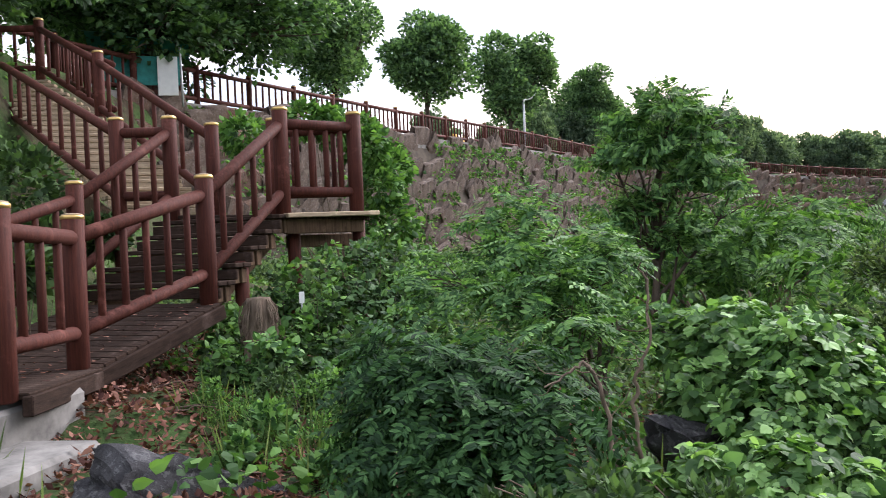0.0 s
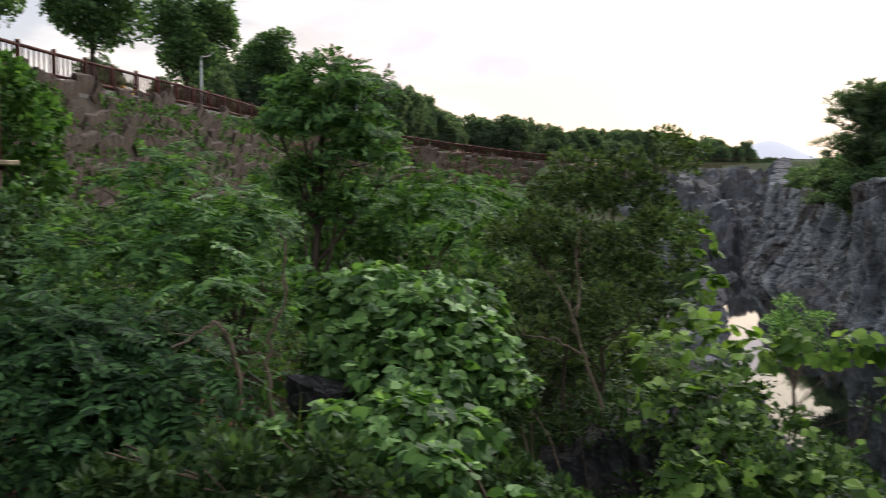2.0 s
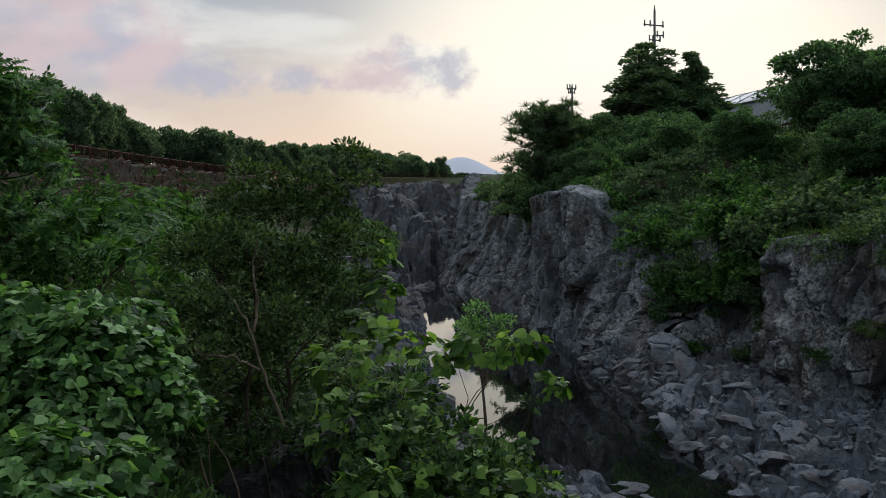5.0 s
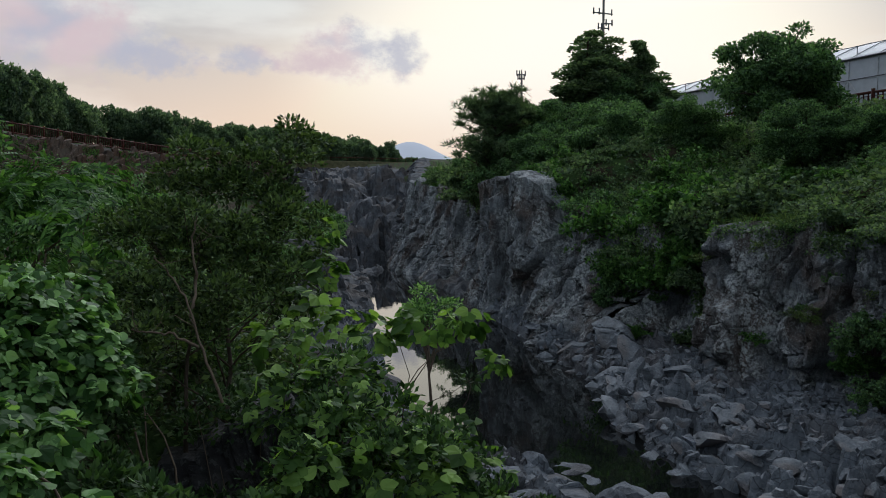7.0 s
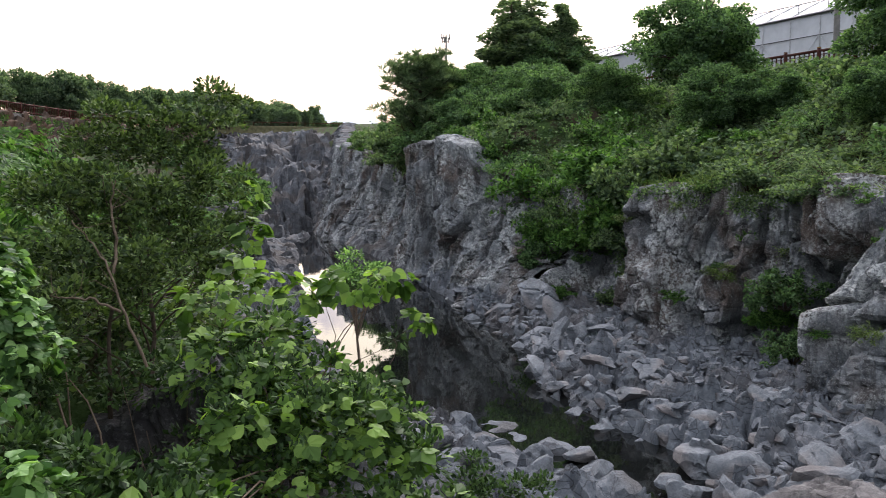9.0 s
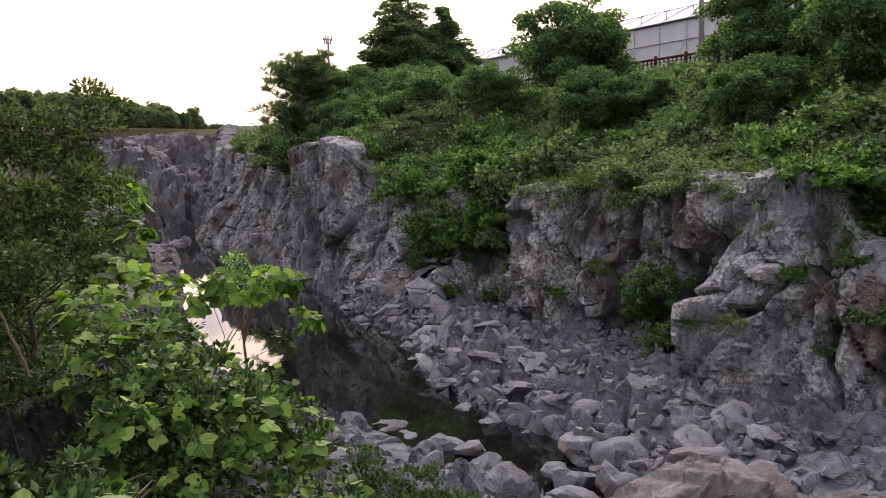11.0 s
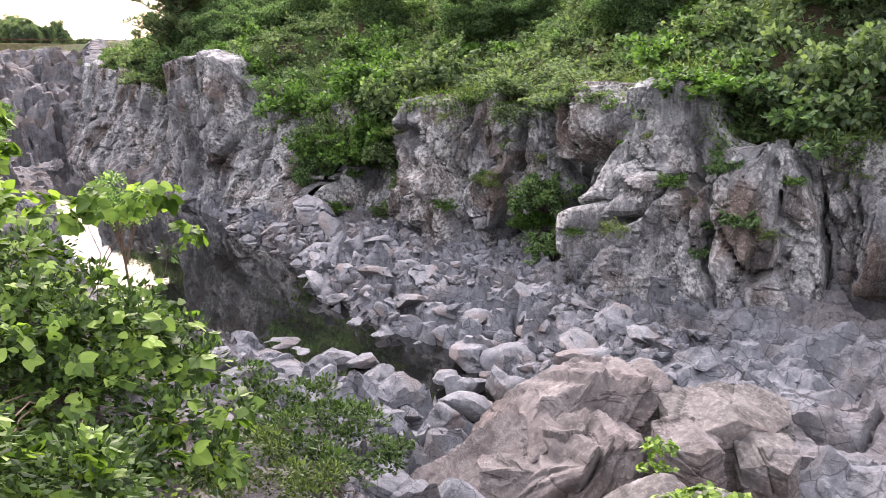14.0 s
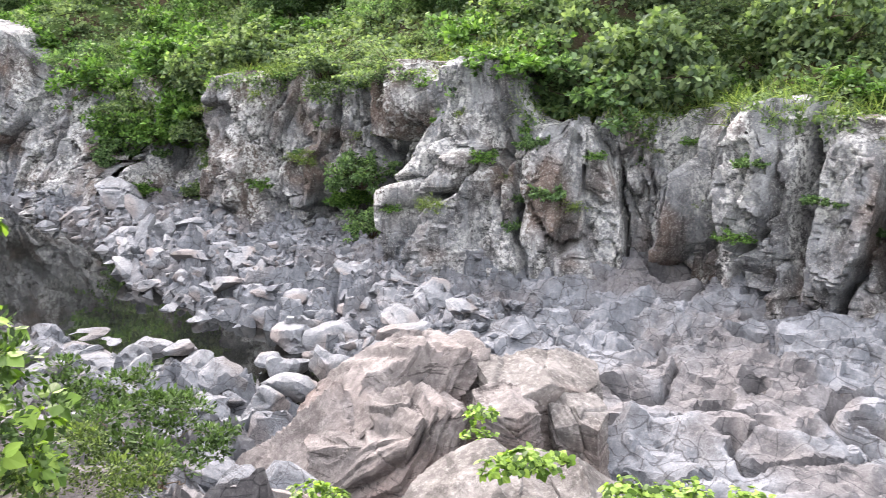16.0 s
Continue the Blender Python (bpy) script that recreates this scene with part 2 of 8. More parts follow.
def rock_material(name, base, pale, dark, warm, lichen=0.5, streaks=1.0, strata=0.0, blocks=0.0, cracks=0.0):
    m, ns, ls, b = material(name, 0.88, 0.25)
    big = n_noise(ns, ls, 0.35, 3, 0.6)
    mid = n_noise(ns, ls, 1.7, 6, 0.68)
    fine = n_noise(ns, ls, 9.0, 8, 0.75)
    c = n_mix(ns, ls, n_step(ns, ls, mid, 0.35, 0.65), base, pale)
    c = n_mix(ns, ls, n_step(ns, ls, big, 0.46, 0.62), c, warm)
    wild = lichen > 0.5
    streak = n_noise(ns, ls, 1.5 if wild else 1.6, 6, 0.68, stretch=(1.5, 1.5, 0.22) if wild else (1.3, 1.3, 0.35))
    sm = ns.new("ShaderNodeMath")
    sm.operation = "MULTIPLY"
    sm.inputs[1].default_value = streaks
    ls.new(n_step(ns, ls, streak, 0.50, 0.58 if wild else 0.66), sm.inputs[0])
    c = n_mix(ns, ls, sm.outputs[0], c, dark)
    co = ns.new("ShaderNodeTexCoord").outputs["Object"]
    wn_ = ns.new("ShaderNodeTexNoise")
    wn_.inputs["Scale"].default_value = 1.2
    ls.new(co, wn_.inputs["Vector"])
    wv = ns.new("ShaderNodeVectorMath")
    wv.operation = "MULTIPLY_ADD"
    wv.inputs[1].default_value = (0.5, 0.5, 0.5)
    ls.new(wn_.outputs["Color"], wv.inputs[0])
    ls.new(co, wv.inputs[2])
    edges = []
    for sc in (0.75,):
        vo = ns.new("ShaderNodeTexVoronoi")
        vo.feature = "DISTANCE_TO_EDGE"
        vo.inputs["Scale"].default_value = sc
        ls.new(wv.outputs[0], vo.inputs["Vector"])
        edges.append(vo.outputs["Distance"])
    spot = n_noise(ns, ls, 8.0 if wild else 3.0, 9, 0.8)
    patch = n_noise(ns, ls, 0.75, 5, 0.65, stretch=(1, 1, 0.55))
    white = ns.new("ShaderNodeMath")
    white.operation = "MULTIPLY"
    ls.new(n_step(ns, ls, spot, 0.47, 0.53) if wild else n_step(ns, ls, spot, 0.58, 0.65), white.inputs[0])
    ls.new(n_step(ns, ls, patch, 0.47, 0.56) if wild else n_step(ns, ls, patch, 0.60, 0.72), white.inputs[1])
    c = n_mix(ns, ls, white.outputs[0], c, (0.56, 0.585, 0.575))
    if strata:
        lines = n_noise(ns, ls, 1.5, 5, 0.7, stretch=(0.7, 0.7, 7.0))
        c = n_mix(ns, ls, n_step(ns, ls, lines, 0.43, 0.37), c, n_mix(ns, ls, strata, c, dark))
    if cracks:                      # fine open joints
        joint = ns.new("ShaderNodeTexVoronoi")
        joint.feature = "DISTANCE_TO_EDGE"
        joint.inputs["Scale"].default_value = 1.9
        ls.new(wv.outputs[0], joint.inputs["Vector"])
        c = n_mix(ns, ls, n_step(ns, ls, joint.outputs["Distance"], 0.0, 0.028), n_mix(ns, ls, cracks, c, dark), c)
    if blocks:                      # neighbouring blocks differ in tone
        cell = ns.new("ShaderNodeTexVoronoi")
        cell.inputs["Scale"].default_value = 1.7
        ls.new(wv.outputs[0], cell.inputs["Vector"])
        tone = ns.new("ShaderNodeSeparateColor")
        ls.new(cell.outputs["Color"], tone.inputs[0])
        shade = n_ramp(ns, ls, tone.outputs[0], [(0.0, (0.45, 0.45, 0.46)), (0.5, (0.95, 0.95, 0.95)), (1.0, (1.4, 1.4, 1.4))])
        c = n_mix(ns, ls, blocks, c, n_mix(ns, ls, 1.0, c, shade, "MULTIPLY"))
    grit = n_noise(ns, ls, 17.0, 4, 0.7)
    if lichen > 0.5:
        dots = n_noise(ns, ls, 38.0, 3, 0.6)
        c = n_mix(ns, ls, n_step(ns, ls, dots, 0.61, 0.65), c, (0.46, 0.47, 0.45))
    c = n_mix(ns, ls, n_step(ns, ls, grit, 0.56, 0.60), c, n_mix(ns, ls, 0.06 + 0.28 * lichen, c, (0.50, 0.515, 0.49)))
    c = n_mix(ns, ls, n_step(ns, ls, grit, 0.44, 0.40), c, n_mix(ns, ls, 0.10 + 0.25 * lichen, c, dark))
    if lichen > 0.5:
        c = n_mix(ns, ls, n_step(ns, ls, edges[0], 0.0, 0.012), n_mix(ns, ls, 0.45, c, dark), c)
    c = n_mix(ns, ls, n_step(ns, ls, fine, 0.25, 0.8), n_mix(ns, ls, 1.0, c, (0.55, 0.55, 0.57), "MULTIPLY"), c)
    ls.new(c, b.inputs["Base Color"])
    h = n_mix(ns, ls, 0.5, mid, fine)
    if lichen > 0.5:
        h = n_mix(ns, ls, 0.2, h, n_step(ns, ls, edges[0], 0.0, 0.03))
    h = n_mix(ns, ls, 0.08 + 0.2 * lichen, h, grit)
    n_bump(ns, ls, b, h, 0.8, 0.10)
    return m


M_CLIFF = rock_material("cliff_rock", (0.150, 0.163, 0.176), (0.305, 0.330, 0.347), (0.050, 0.048, 0.048), (0.150, 0.118, 0.102), 0.95, 0.62, 0.0, 0.35)
# one rock with M_BED; brighter light on the boulders is put into this colour
M_STONE = rock_material("worn_stone", (0.212, 0.234, 0.258), (0.310, 0.336, 0.362), (0.058, 0.062, 0.068), (0.262, 0.246, 0.242), 0.12, 0.25, 0.5, 0.3)
M_BED = rock_material("riverbed_rock", (0.154, 0.173, 0.196), (0.243, 0.268, 0.298), (0.034, 0.037, 0.043), (0.160, 0.160, 0.168), 0.2, 0.35, 0.6, 0.35, 0.7)
M_BOULDER = rock_material("boulder_rock", (0.172, 0.162, 0.160), (0.290, 0.276, 0.272), (0.050, 0.045, 0.045), (0.215, 0.178, 0.168), 0.3, 0.55, 0.85, 0.25)
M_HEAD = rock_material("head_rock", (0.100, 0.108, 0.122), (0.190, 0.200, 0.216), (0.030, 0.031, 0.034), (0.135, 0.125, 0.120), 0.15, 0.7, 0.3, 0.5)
M_BANKROCK = rock_material("bank_rock", (0.150, 0.146, 0.142), (0.265, 0.260, 0.254), (0.044, 0.042, 0.040), (0.180, 0.156, 0.146), 0.45, 0.6, 0.5, 0.3)
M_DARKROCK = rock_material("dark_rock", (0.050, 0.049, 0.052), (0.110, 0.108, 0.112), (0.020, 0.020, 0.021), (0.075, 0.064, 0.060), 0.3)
M_WALLSTONE = rock_material("wall_stone", (0.110, 0.078, 0.058), (0.180, 0.136, 0.106), (0.048, 0.034, 0.026), (0.150, 0.086, 0.058), 0.3)


def ground_material():
    m, ns, ls, b = material("ground_soil", 0.95, 0.1)
    f, g = n_noise(ns, ls, 0.8, 6, 0.7), n_noise(ns, ls, 12, 5, 0.7)
    soil = n_ramp(ns, ls, g, [(0.3, (0.030, 0.024, 0.016)), (0.7, (0.085, 0.066, 0.045))])
    grass = n_ramp(ns, ls, g, [(0.3, (0.025, 0.050, 0.016)), (0.7, (0.070, 0.120, 0.035))])
    ls.new(n_mix(ns, ls, n_step(ns, ls, f, 0.40, 0.58), soil, grass), b.inputs["Base Color"])
    n_bump(ns, ls, b, g, 0.8, 0.05)
    return m


M_GROUND = ground_material()


def water_material():
    m, ns, ls, b = material("river_water", 0.02, 0.5)
    b.inputs["Base Color"].default_value = (0.006, 0.007, 0.007, 1)
    n_bump(ns, ls, b, n_noise(ns, ls, 2.2, 3, 0.5), 0.05, 0.02)
    return m


M_WATER = water_material()


def wood_material(name, a, b_, rough=0.6, along=(6, 6, 0.7), spec=0.3):
    m, ns, ls, b = material(name, rough, spec)
    f = n_noise(ns, ls, 5, 6, 0.7, stretch=along)
    w = n_noise(ns, ls, 3.0, 5, 0.7)
    c = n_ramp(ns, ls, f, [(0.3, a), (0.7, b_)])
    c = n_mix(ns, ls, n_step(ns, ls, w, 0.55, 0.75), c, tuple(min(1.0, v * 1.5 + 0.02) for v in b_))
    rnd = ns.new("ShaderNodeObjectInfo").outputs["Random"]
    c = n_mix(ns, ls, n_step(ns, ls, rnd, 0.0, 1.0), n_mix(ns, ls, 1.0, c, (0.8, 0.8, 0.8), "MULTIPLY"), c)
    ls.new(c, b.inputs["Base Color"])
    n_bump(ns, ls, b, f, 0.5, 0.01)
    return m


M_RAIL = wood_material("red_brown_painted_wood", (0.034, 0.010, 0.007), (0.096, 0.028, 0.018), 0.72, (9, 9, 0.6), 0.16)
M_PLANK = wood_material("weathered_plank", (0.018, 0.012, 0.009), (0.054, 0.034, 0.025), 0.95, (1, 8, 8), 0.10)
M_TREAD = wood_material("pale_tread", (0.240, 0.182, 0.118), (0.430, 0.340, 0.225), 0.8, (1, 8, 8))
M_BEAM = wood_material("support_beam", (0.050, 0.032, 0.020), (0.135, 0.088, 0.054), 0.92, spec=0.12)


def plain(name, col, rough=0.5, metal=0.0, amount=0.25, scale=6.0):
    m, ns, ls, b = material(name, rough, 0.4)
    f = n_noise(ns, ls, scale, 5, 0.65)
    ls.new(n_ramp(ns, ls, f, [(0.3, tuple(v * (1 - amount) for v in col)), (0.7, tuple(min(1, v * (1 + amount)) for v in col))]), b.inputs["Base Color"])
    b.inputs["Metallic"].default_value = metal
    n_bump(ns, ls, b, f, 0.25, 0.01)
    return m


M_BRASS = plain("brass_band", (0.50, 0.34, 0.12), 0.35, 0.7)
M_CONCRETE = plain("concrete", (0.165, 0.158, 0.145), 0.95, 0.0, 0.55, 3.5)
M_METAL = plain("galvanised_steel", (0.42, 0.43, 0.44), 0.45, 0.8)
M_FILM = plain("greenhouse_film", (0.40, 0.42, 0.45), 0.5, 0.0, 0.12, 1.5)
M_STEEL_DARK = plain("dark_steel", (0.10, 0.10, 0.11), 0.5, 0.5)
M_POLE = plain("weathered_pole", (0.16, 0.155, 0.15), 0.85, 0.0, 0.3)
M_EARTH = plain("grassy_earth", (0.150, 0.140, 0.075), 0.95, 0.0, 0.45, 1.2)
M_BED_EARTH = plain("joint_earth", (0.060, 0.048, 0.034), 0.98, 0.0, 0.5, 2.0)
M_CANVAS = plain("green_canvas", (0.03, 0.22, 0.20), 0.7)
M_WHITE = plain("white_sheet", (0.75, 0.75, 0.73), 0.6, 0.0, 0.08)
M_YELLOW = plain("yellow_paint", (0.60, 0.36, 0.05), 0.5)
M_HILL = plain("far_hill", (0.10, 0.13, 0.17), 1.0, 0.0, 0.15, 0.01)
_hb = M_HILL.node_tree.nodes["Principled BSDF"]     # a distant backdrop; the pale haze before it is put in as emission
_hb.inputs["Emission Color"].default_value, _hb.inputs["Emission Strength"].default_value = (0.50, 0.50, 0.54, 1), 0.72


# ---- geometry helpers ----
AX = radians(49.0)
CA, SA = math.cos(AX), math.sin(AX)


def su(s, u, z=0.0):
    """The gorge runs along s; u is measured across it, towards the far cliff."""
    return Vector((s * CA + u * SA, s * SA - u * CA, z))


def su_np(s, u, z):
    return np.stack([s * CA + u * SA, s * SA - u * CA, z], -1)


def to_su(x, y):
    return x * CA + y * SA, x * SA - y * CA


def rnd_hash(ix, iy, iz, seed):
    h = (ix.astype(np.int64) * 374761393 + iy.astype(np.int64) * 668265263 + iz.astype(np.int64) * 2147483647 + seed * 974711) & 0xFFFFFFFF
    h = ((h ^ (h >> 13)) * 1274126177) & 0xFFFFFFFF
    h = ((h ^ (h >> 16)) * 2246822519) & 0xFFFFFFFF
    return ((h ^ (h >> 15)) & 0xFFFFFF) / float(0xFFFFFF)


def vnoise(p, seed=0):
    i = np.floor(p).astype(np.int64)
    f = p - i
    f = f * f * (3 - 2 * f)
    out = 0
    for dx in (0, 1):
        for dy in (0, 1):
            for dz in (0, 1):
                w = (f[..., 0] if dx else 1 - f[..., 0]) * (f[..., 1] if dy else 1 - f[..., 1]) * (f[..., 2] if dz else 1 - f[..., 2])
                out = out + w * rnd_hash(i[..., 0] + dx, i[..., 1] + dy, i[..., 2] + dz, seed)
    return out * 2 - 1


def fbm(p, octaves=4, seed=0, gain=0.5):
    out, a = 0, 1.0
    for k in range(octaves):
        out = out + a * vnoise(p * (2.03 ** k) + 17.3 * k, seed + k)
        a *= gain
    return out


def voro(p, seed=0):
    """Nearest-cell distances, a random number of the cell and the way from its middle."""
    i = np.floor(p).astype(np.int64)
    d1, d2 = np.full(p.shape[:-1], 9.0), np.full(p.shape[:-1], 9.0)
    cid, way = np.zeros(p.shape[:-1]), np.zeros(p.shape)
    for dx in (-1, 0, 1):
        for dy in (-1, 0, 1):
            for dz in (-1, 0, 1):
                c = i + np.array([dx, dy, dz])
                j = np.stack([rnd_hash(c[..., 0], c[..., 1], c[..., 2], seed + k) for k in (11, 23, 37)], -1)
                v = p - (c + j)
                d = np.sqrt((v * v).sum(-1))
                near = d < d1
                d2 = np.where(near, d1, np.minimum(d2, d))
                cid = np.where(near, rnd_hash(c[..., 0], c[..., 1], c[..., 2], seed + 51), cid)
                way = np.where(near[..., None], v, way)
                d1 = np.where(near, d, d1)
    return d1, d2, cid, way


def sstep(x, a, b):
    t = np.clip((x - a) / (b - a), 0, 1)
    return t * t * (3 - 2 * t)


def mesh_np(name, verts, faces, mats, smooth=True, crisp=0):
    """A mesh from arrays; faces are all triangles or all quads."""
    me = bpy.data.meshes.new(name)
    verts, faces = np.asarray(verts, np.float32).reshape(-1, 3), np.asarray(faces, np.int32)
    n, k = faces.shape
    me.vertices.add(len(verts))
    me.vertices.foreach_set("co", verts.ravel())
    me.loops.add(n * k)
    me.loops.foreach_set("vertex_index", faces.ravel())
    me.polygons.add(n)
    me.polygons.foreach_set("loop_start", np.arange(0, n * k, k, dtype=np.int32))
    me.update(calc_edges=True)
    me.polygons.foreach_set("use_smooth", np.full(n, bool(smooth)))
    for m in mats if isinstance(mats, (list, tuple)) else [mats]:
        me.materials.append(m)
    if crisp:
        me.set_sharp_from_angle(angle=radians(crisp))
    return me


def grid_faces(r, c):
    a = (np.arange(r - 1)[:, None] * c + np.arange(c - 1)[None, :]).ravel()
    return np.stack([a, a + 1, a + c + 1, a + c], -1)


def part(name, me, parent=None, label=""):
    ob = new(name, me)
    ob.parent = parent
    if label:
        ob["label"] = label
    return ob


def thing(name, label, category, at=(0, 0, 0), rz=0.0, group="", kind=""):
    ob = new(name)
    ob.empty_display_size = 0.2
    ob.matrix_basis = Matrix.Translation(at) @ Matrix.Rotation(rz, 4, "Z")
    return tagged(ob, label, category, group, kind)


def tube_np(pts, radii, sides=6):
    """Vertices and quads of a tube along points."""
    pts = np.asarray(pts, float)
    n = len(pts)
    tang = np.gradient(pts, axis=0)
    tang /= np.linalg.norm(tang, axis=1)[:, None] + 1e-9
    ref = np.array([0.31, 0.87, 0.38]) if abs(tang[:, 2]).mean() > 0.7 else np.array([0.05, 0.03, 1.0])
    a = np.cross(tang, ref)
    a /= np.linalg.norm(a, axis=1)[:, None] + 1e-9
    b = np.cross(tang, a)
    ang = np.arange(sides) * 2 * math.pi / sides
    v = pts[:, None, :] + np.asarray(radii, float)[:, None, None] * (a[:, None, :] * np.cos(ang)[None, :, None] + b[:, None, :] * np.sin(ang)[None, :, None])
    i = np.arange(n - 1)[:, None] * sides
    j = np.arange(sides)[None, :]
    k = (j + 1) % sides
    f = np.stack([i + j, i + k, i + sides + k, i + sides + j], -1).reshape(-1, 4)
    return v.reshape(-1, 3), f


def join_np(chunks):
    vs, fs, o = [], [], 0
    for v, f in chunks:
        vs.append(v)
        fs.append(f + o)
        o += len(v)
    return np.concatenate(vs), np.concatenate(fs)


def wander(a, b, n, amount, rng):
    t = np.linspace(0, 1, n)[:, None]
    p = np.asarray(a, float) * (1 - t) + np.asarray(b, float) * t
    return p + np.cumsum(rng.normal(0, amount, (n, 3)), 0) * np.sin(t * math.pi)


def unit(v):
    return v / (np.linalg.norm(v, axis=-1, keepdims=True) + 1e-9)


LEAF_PLAN = {
    # outline of half a leaf: along the length, across, in lengths; then how far the edge bends down
    "oval": ([0.0, 0.5, 1.0], [0.0, 0.26, 0.0], 0.10),
    "broad": ([0.0, 0.12, 0.5, 1.0], [0.0, 0.34, 0.36, 0.0], 0.12),
    "thin": ([0.0, 0.4, 1.0], [0.0, 0.10, 0.0], 0.04),
    "blade2": ([0.0, 0.5, 1.0], [0.0, 0.045, 0.0], 0.02),
    "blade": ([0.0, 0.4, 1.0], [0.0, 0.020, 0.0], 0.02),
    "clump": ([0.0, 0.45, 1.0], [0.0, 0.36, 0.0], 0.20),
}


def leaves_np(pos, way, size, plan="oval", rng=None, roll=0.9, up=0.6):
    """Folded leaves at pos that point along way, faces turned upwards by up."""
    rng = rng or np.random.default_rng(1)
    n = len(pos)
    a = unit(way)
    ref = unit(np.array([0, 0, 1.0]) * up + rng.normal(0, 0.5 * roll + 0.05, (n, 3)))
    side = unit(np.cross(a, ref))
    nor = np.cross(side, a)
    xs, ws, drop = LEAF_PLAN[plan]
    inner = list(range(1, len(xs) - 1))
    sz = np.asarray(size, float).reshape(-1, 1)
    verts = [pos, pos + a * sz - nor * sz * 0.12]
    for sgn in (1, -1):
        for k in inner:
            verts.append(pos + a * sz * xs[k] + side * sgn * sz * ws[k] + nor * sz * (-drop if k else 0))
    m = len(verts)
    v = np.stack(verts, 1).reshape(-1, 3)
    base = np.arange(n)[:, None] * m
    q = len(inner)
    f = []
    left, right = [2 + k for k in range(q)], [2 + q + k for k in range(q)]
    for chain, flip in ((left, False), (right, True)):
        poly = [0] + chain + [1]
        for k in range(1, len(poly) - 1):
            f.append((0, poly[k], poly[k + 1]) if not flip else (0, poly[k + 1], poly[k]))
    f = (base[:, :, None] + np.array(f)[None, :, :]).reshape(-1, 3)
    return v, f


def ball_points(n, rng):
    return unit(rng.normal(0, 1, (n, 3)))


def crown_np(centres, radii, n, leaf, plan, rng, droop=0.0, shell=0.55, squash=0.8, size_spread=0.35):
    """Leaves over many clumps."""
    centres, radii = np.asarray(centres, float), np.asarray(radii, float)
    pick = rng.choice(len(centres), n, p=radii ** 2 / (radii ** 2).sum())
    d = ball_points(n, rng)
    d[:, 2] = np.where((d[:, 2] < -0.3) & (rng.random(n) < 0.6), -d[:, 2], d[:, 2])
    r = radii[pick] * (shell + (1 - shell) * rng.random(n) ** 0.6)
    pos = centres[pick] + d * r[:, None] * np.array([1, 1, squash])
    way = unit(d + rng.normal(0, 0.55, (n, 3)) + np.array([0, 0, -droop]))
    return leaves_np(pos, way, leaf * (1 - size_spread + 2 * size_spread * rng.random(n)), plan, rng)


# ---- the large structure: ground, gorge, water ----
WATER = -4.5
WL = ([0, 9, 11.5, 14, 16, 18, 20, 25, 28.5, 36, 43, 59, 70, 80], [9.3, 9.4, 9.6, 8.8, 8.4, 8.4, 7.6, 7.0, 8.0, 9.4, 11.2, 14.9, 17.6, 20.0])
WR = ([0, 9, 11.5, 13.5, 15, 17.8, 19.7, 21.4, 23.7, 26.4, 31, 37, 46, 52, 60, 70, 80], [9.3, 9.8, 10.8, 11.5, 11.4, 11.3, 11.6, 12.5, 13.4, 13.9, 14.8, 15.9, 17.1, 18.0, 18.8, 20.8, 24.0])
# the rim of the gorge: along the far cliff, round its head and back along the near bank
# rims of the gorge: s, u, height of the foot, height of the edge
# s, u of the face, height of the foot, height of the edge, how far the foot runs out
FARSIDE = np.array([(-40, 20, -4.2, -0.6, 1.4), (-6, 18.4, -4.2, -0.5, 1.4), (2.0, 17.7, -4.0, -0.3, 1.2), (5.6, 17.5, -4.0, -0.1, 1.2), (6.7, 17.8, -4.0, -0.1, 0.9),
                    (7.1, 19.4, -3.9, -0.5, 0.8), (8.7, 19.5, -3.9, -0.6, 0.8), (9.8, 18.0, -3.9, -0.5, 1.4), (11.2, 17.5, -3.9, -0.3, 1.6), (12.3, 17.3, -3.9, 0.9, 1.5), (14.2, 17.1, -3.9, 0.8, 1.2), (14.6, 17.3, -3.9, 0.7, 0.8),
                    (14.9, 18.8, -3.8, 0.7, 0.5), (17.2, 19.4, -3.8, 0.6, 0.5), (18.6, 18.7, -3.8, 0.3, 1.2), (21.2, 18.6, -3.8, 0.4, 1.2), (21.6, 17.7, -3.8, 0.5, 1.2), (23.4, 17.4, -3.8, 0.4, 1.0), (23.8, 17.6, -3.8, 0.4, 0.7),
                    (24.2, 19.3, -3.8, 0.3, 1.0), (28.6, 20.0, -3.9, 0.4, 2.6), (29.6, 19.2, -3.9, 0.3, 3.2), (33.0, 18.6, -4.0, 0.6, 4.2), (35.8, 18.3, -4.1, 1.0, 3.6)], float)
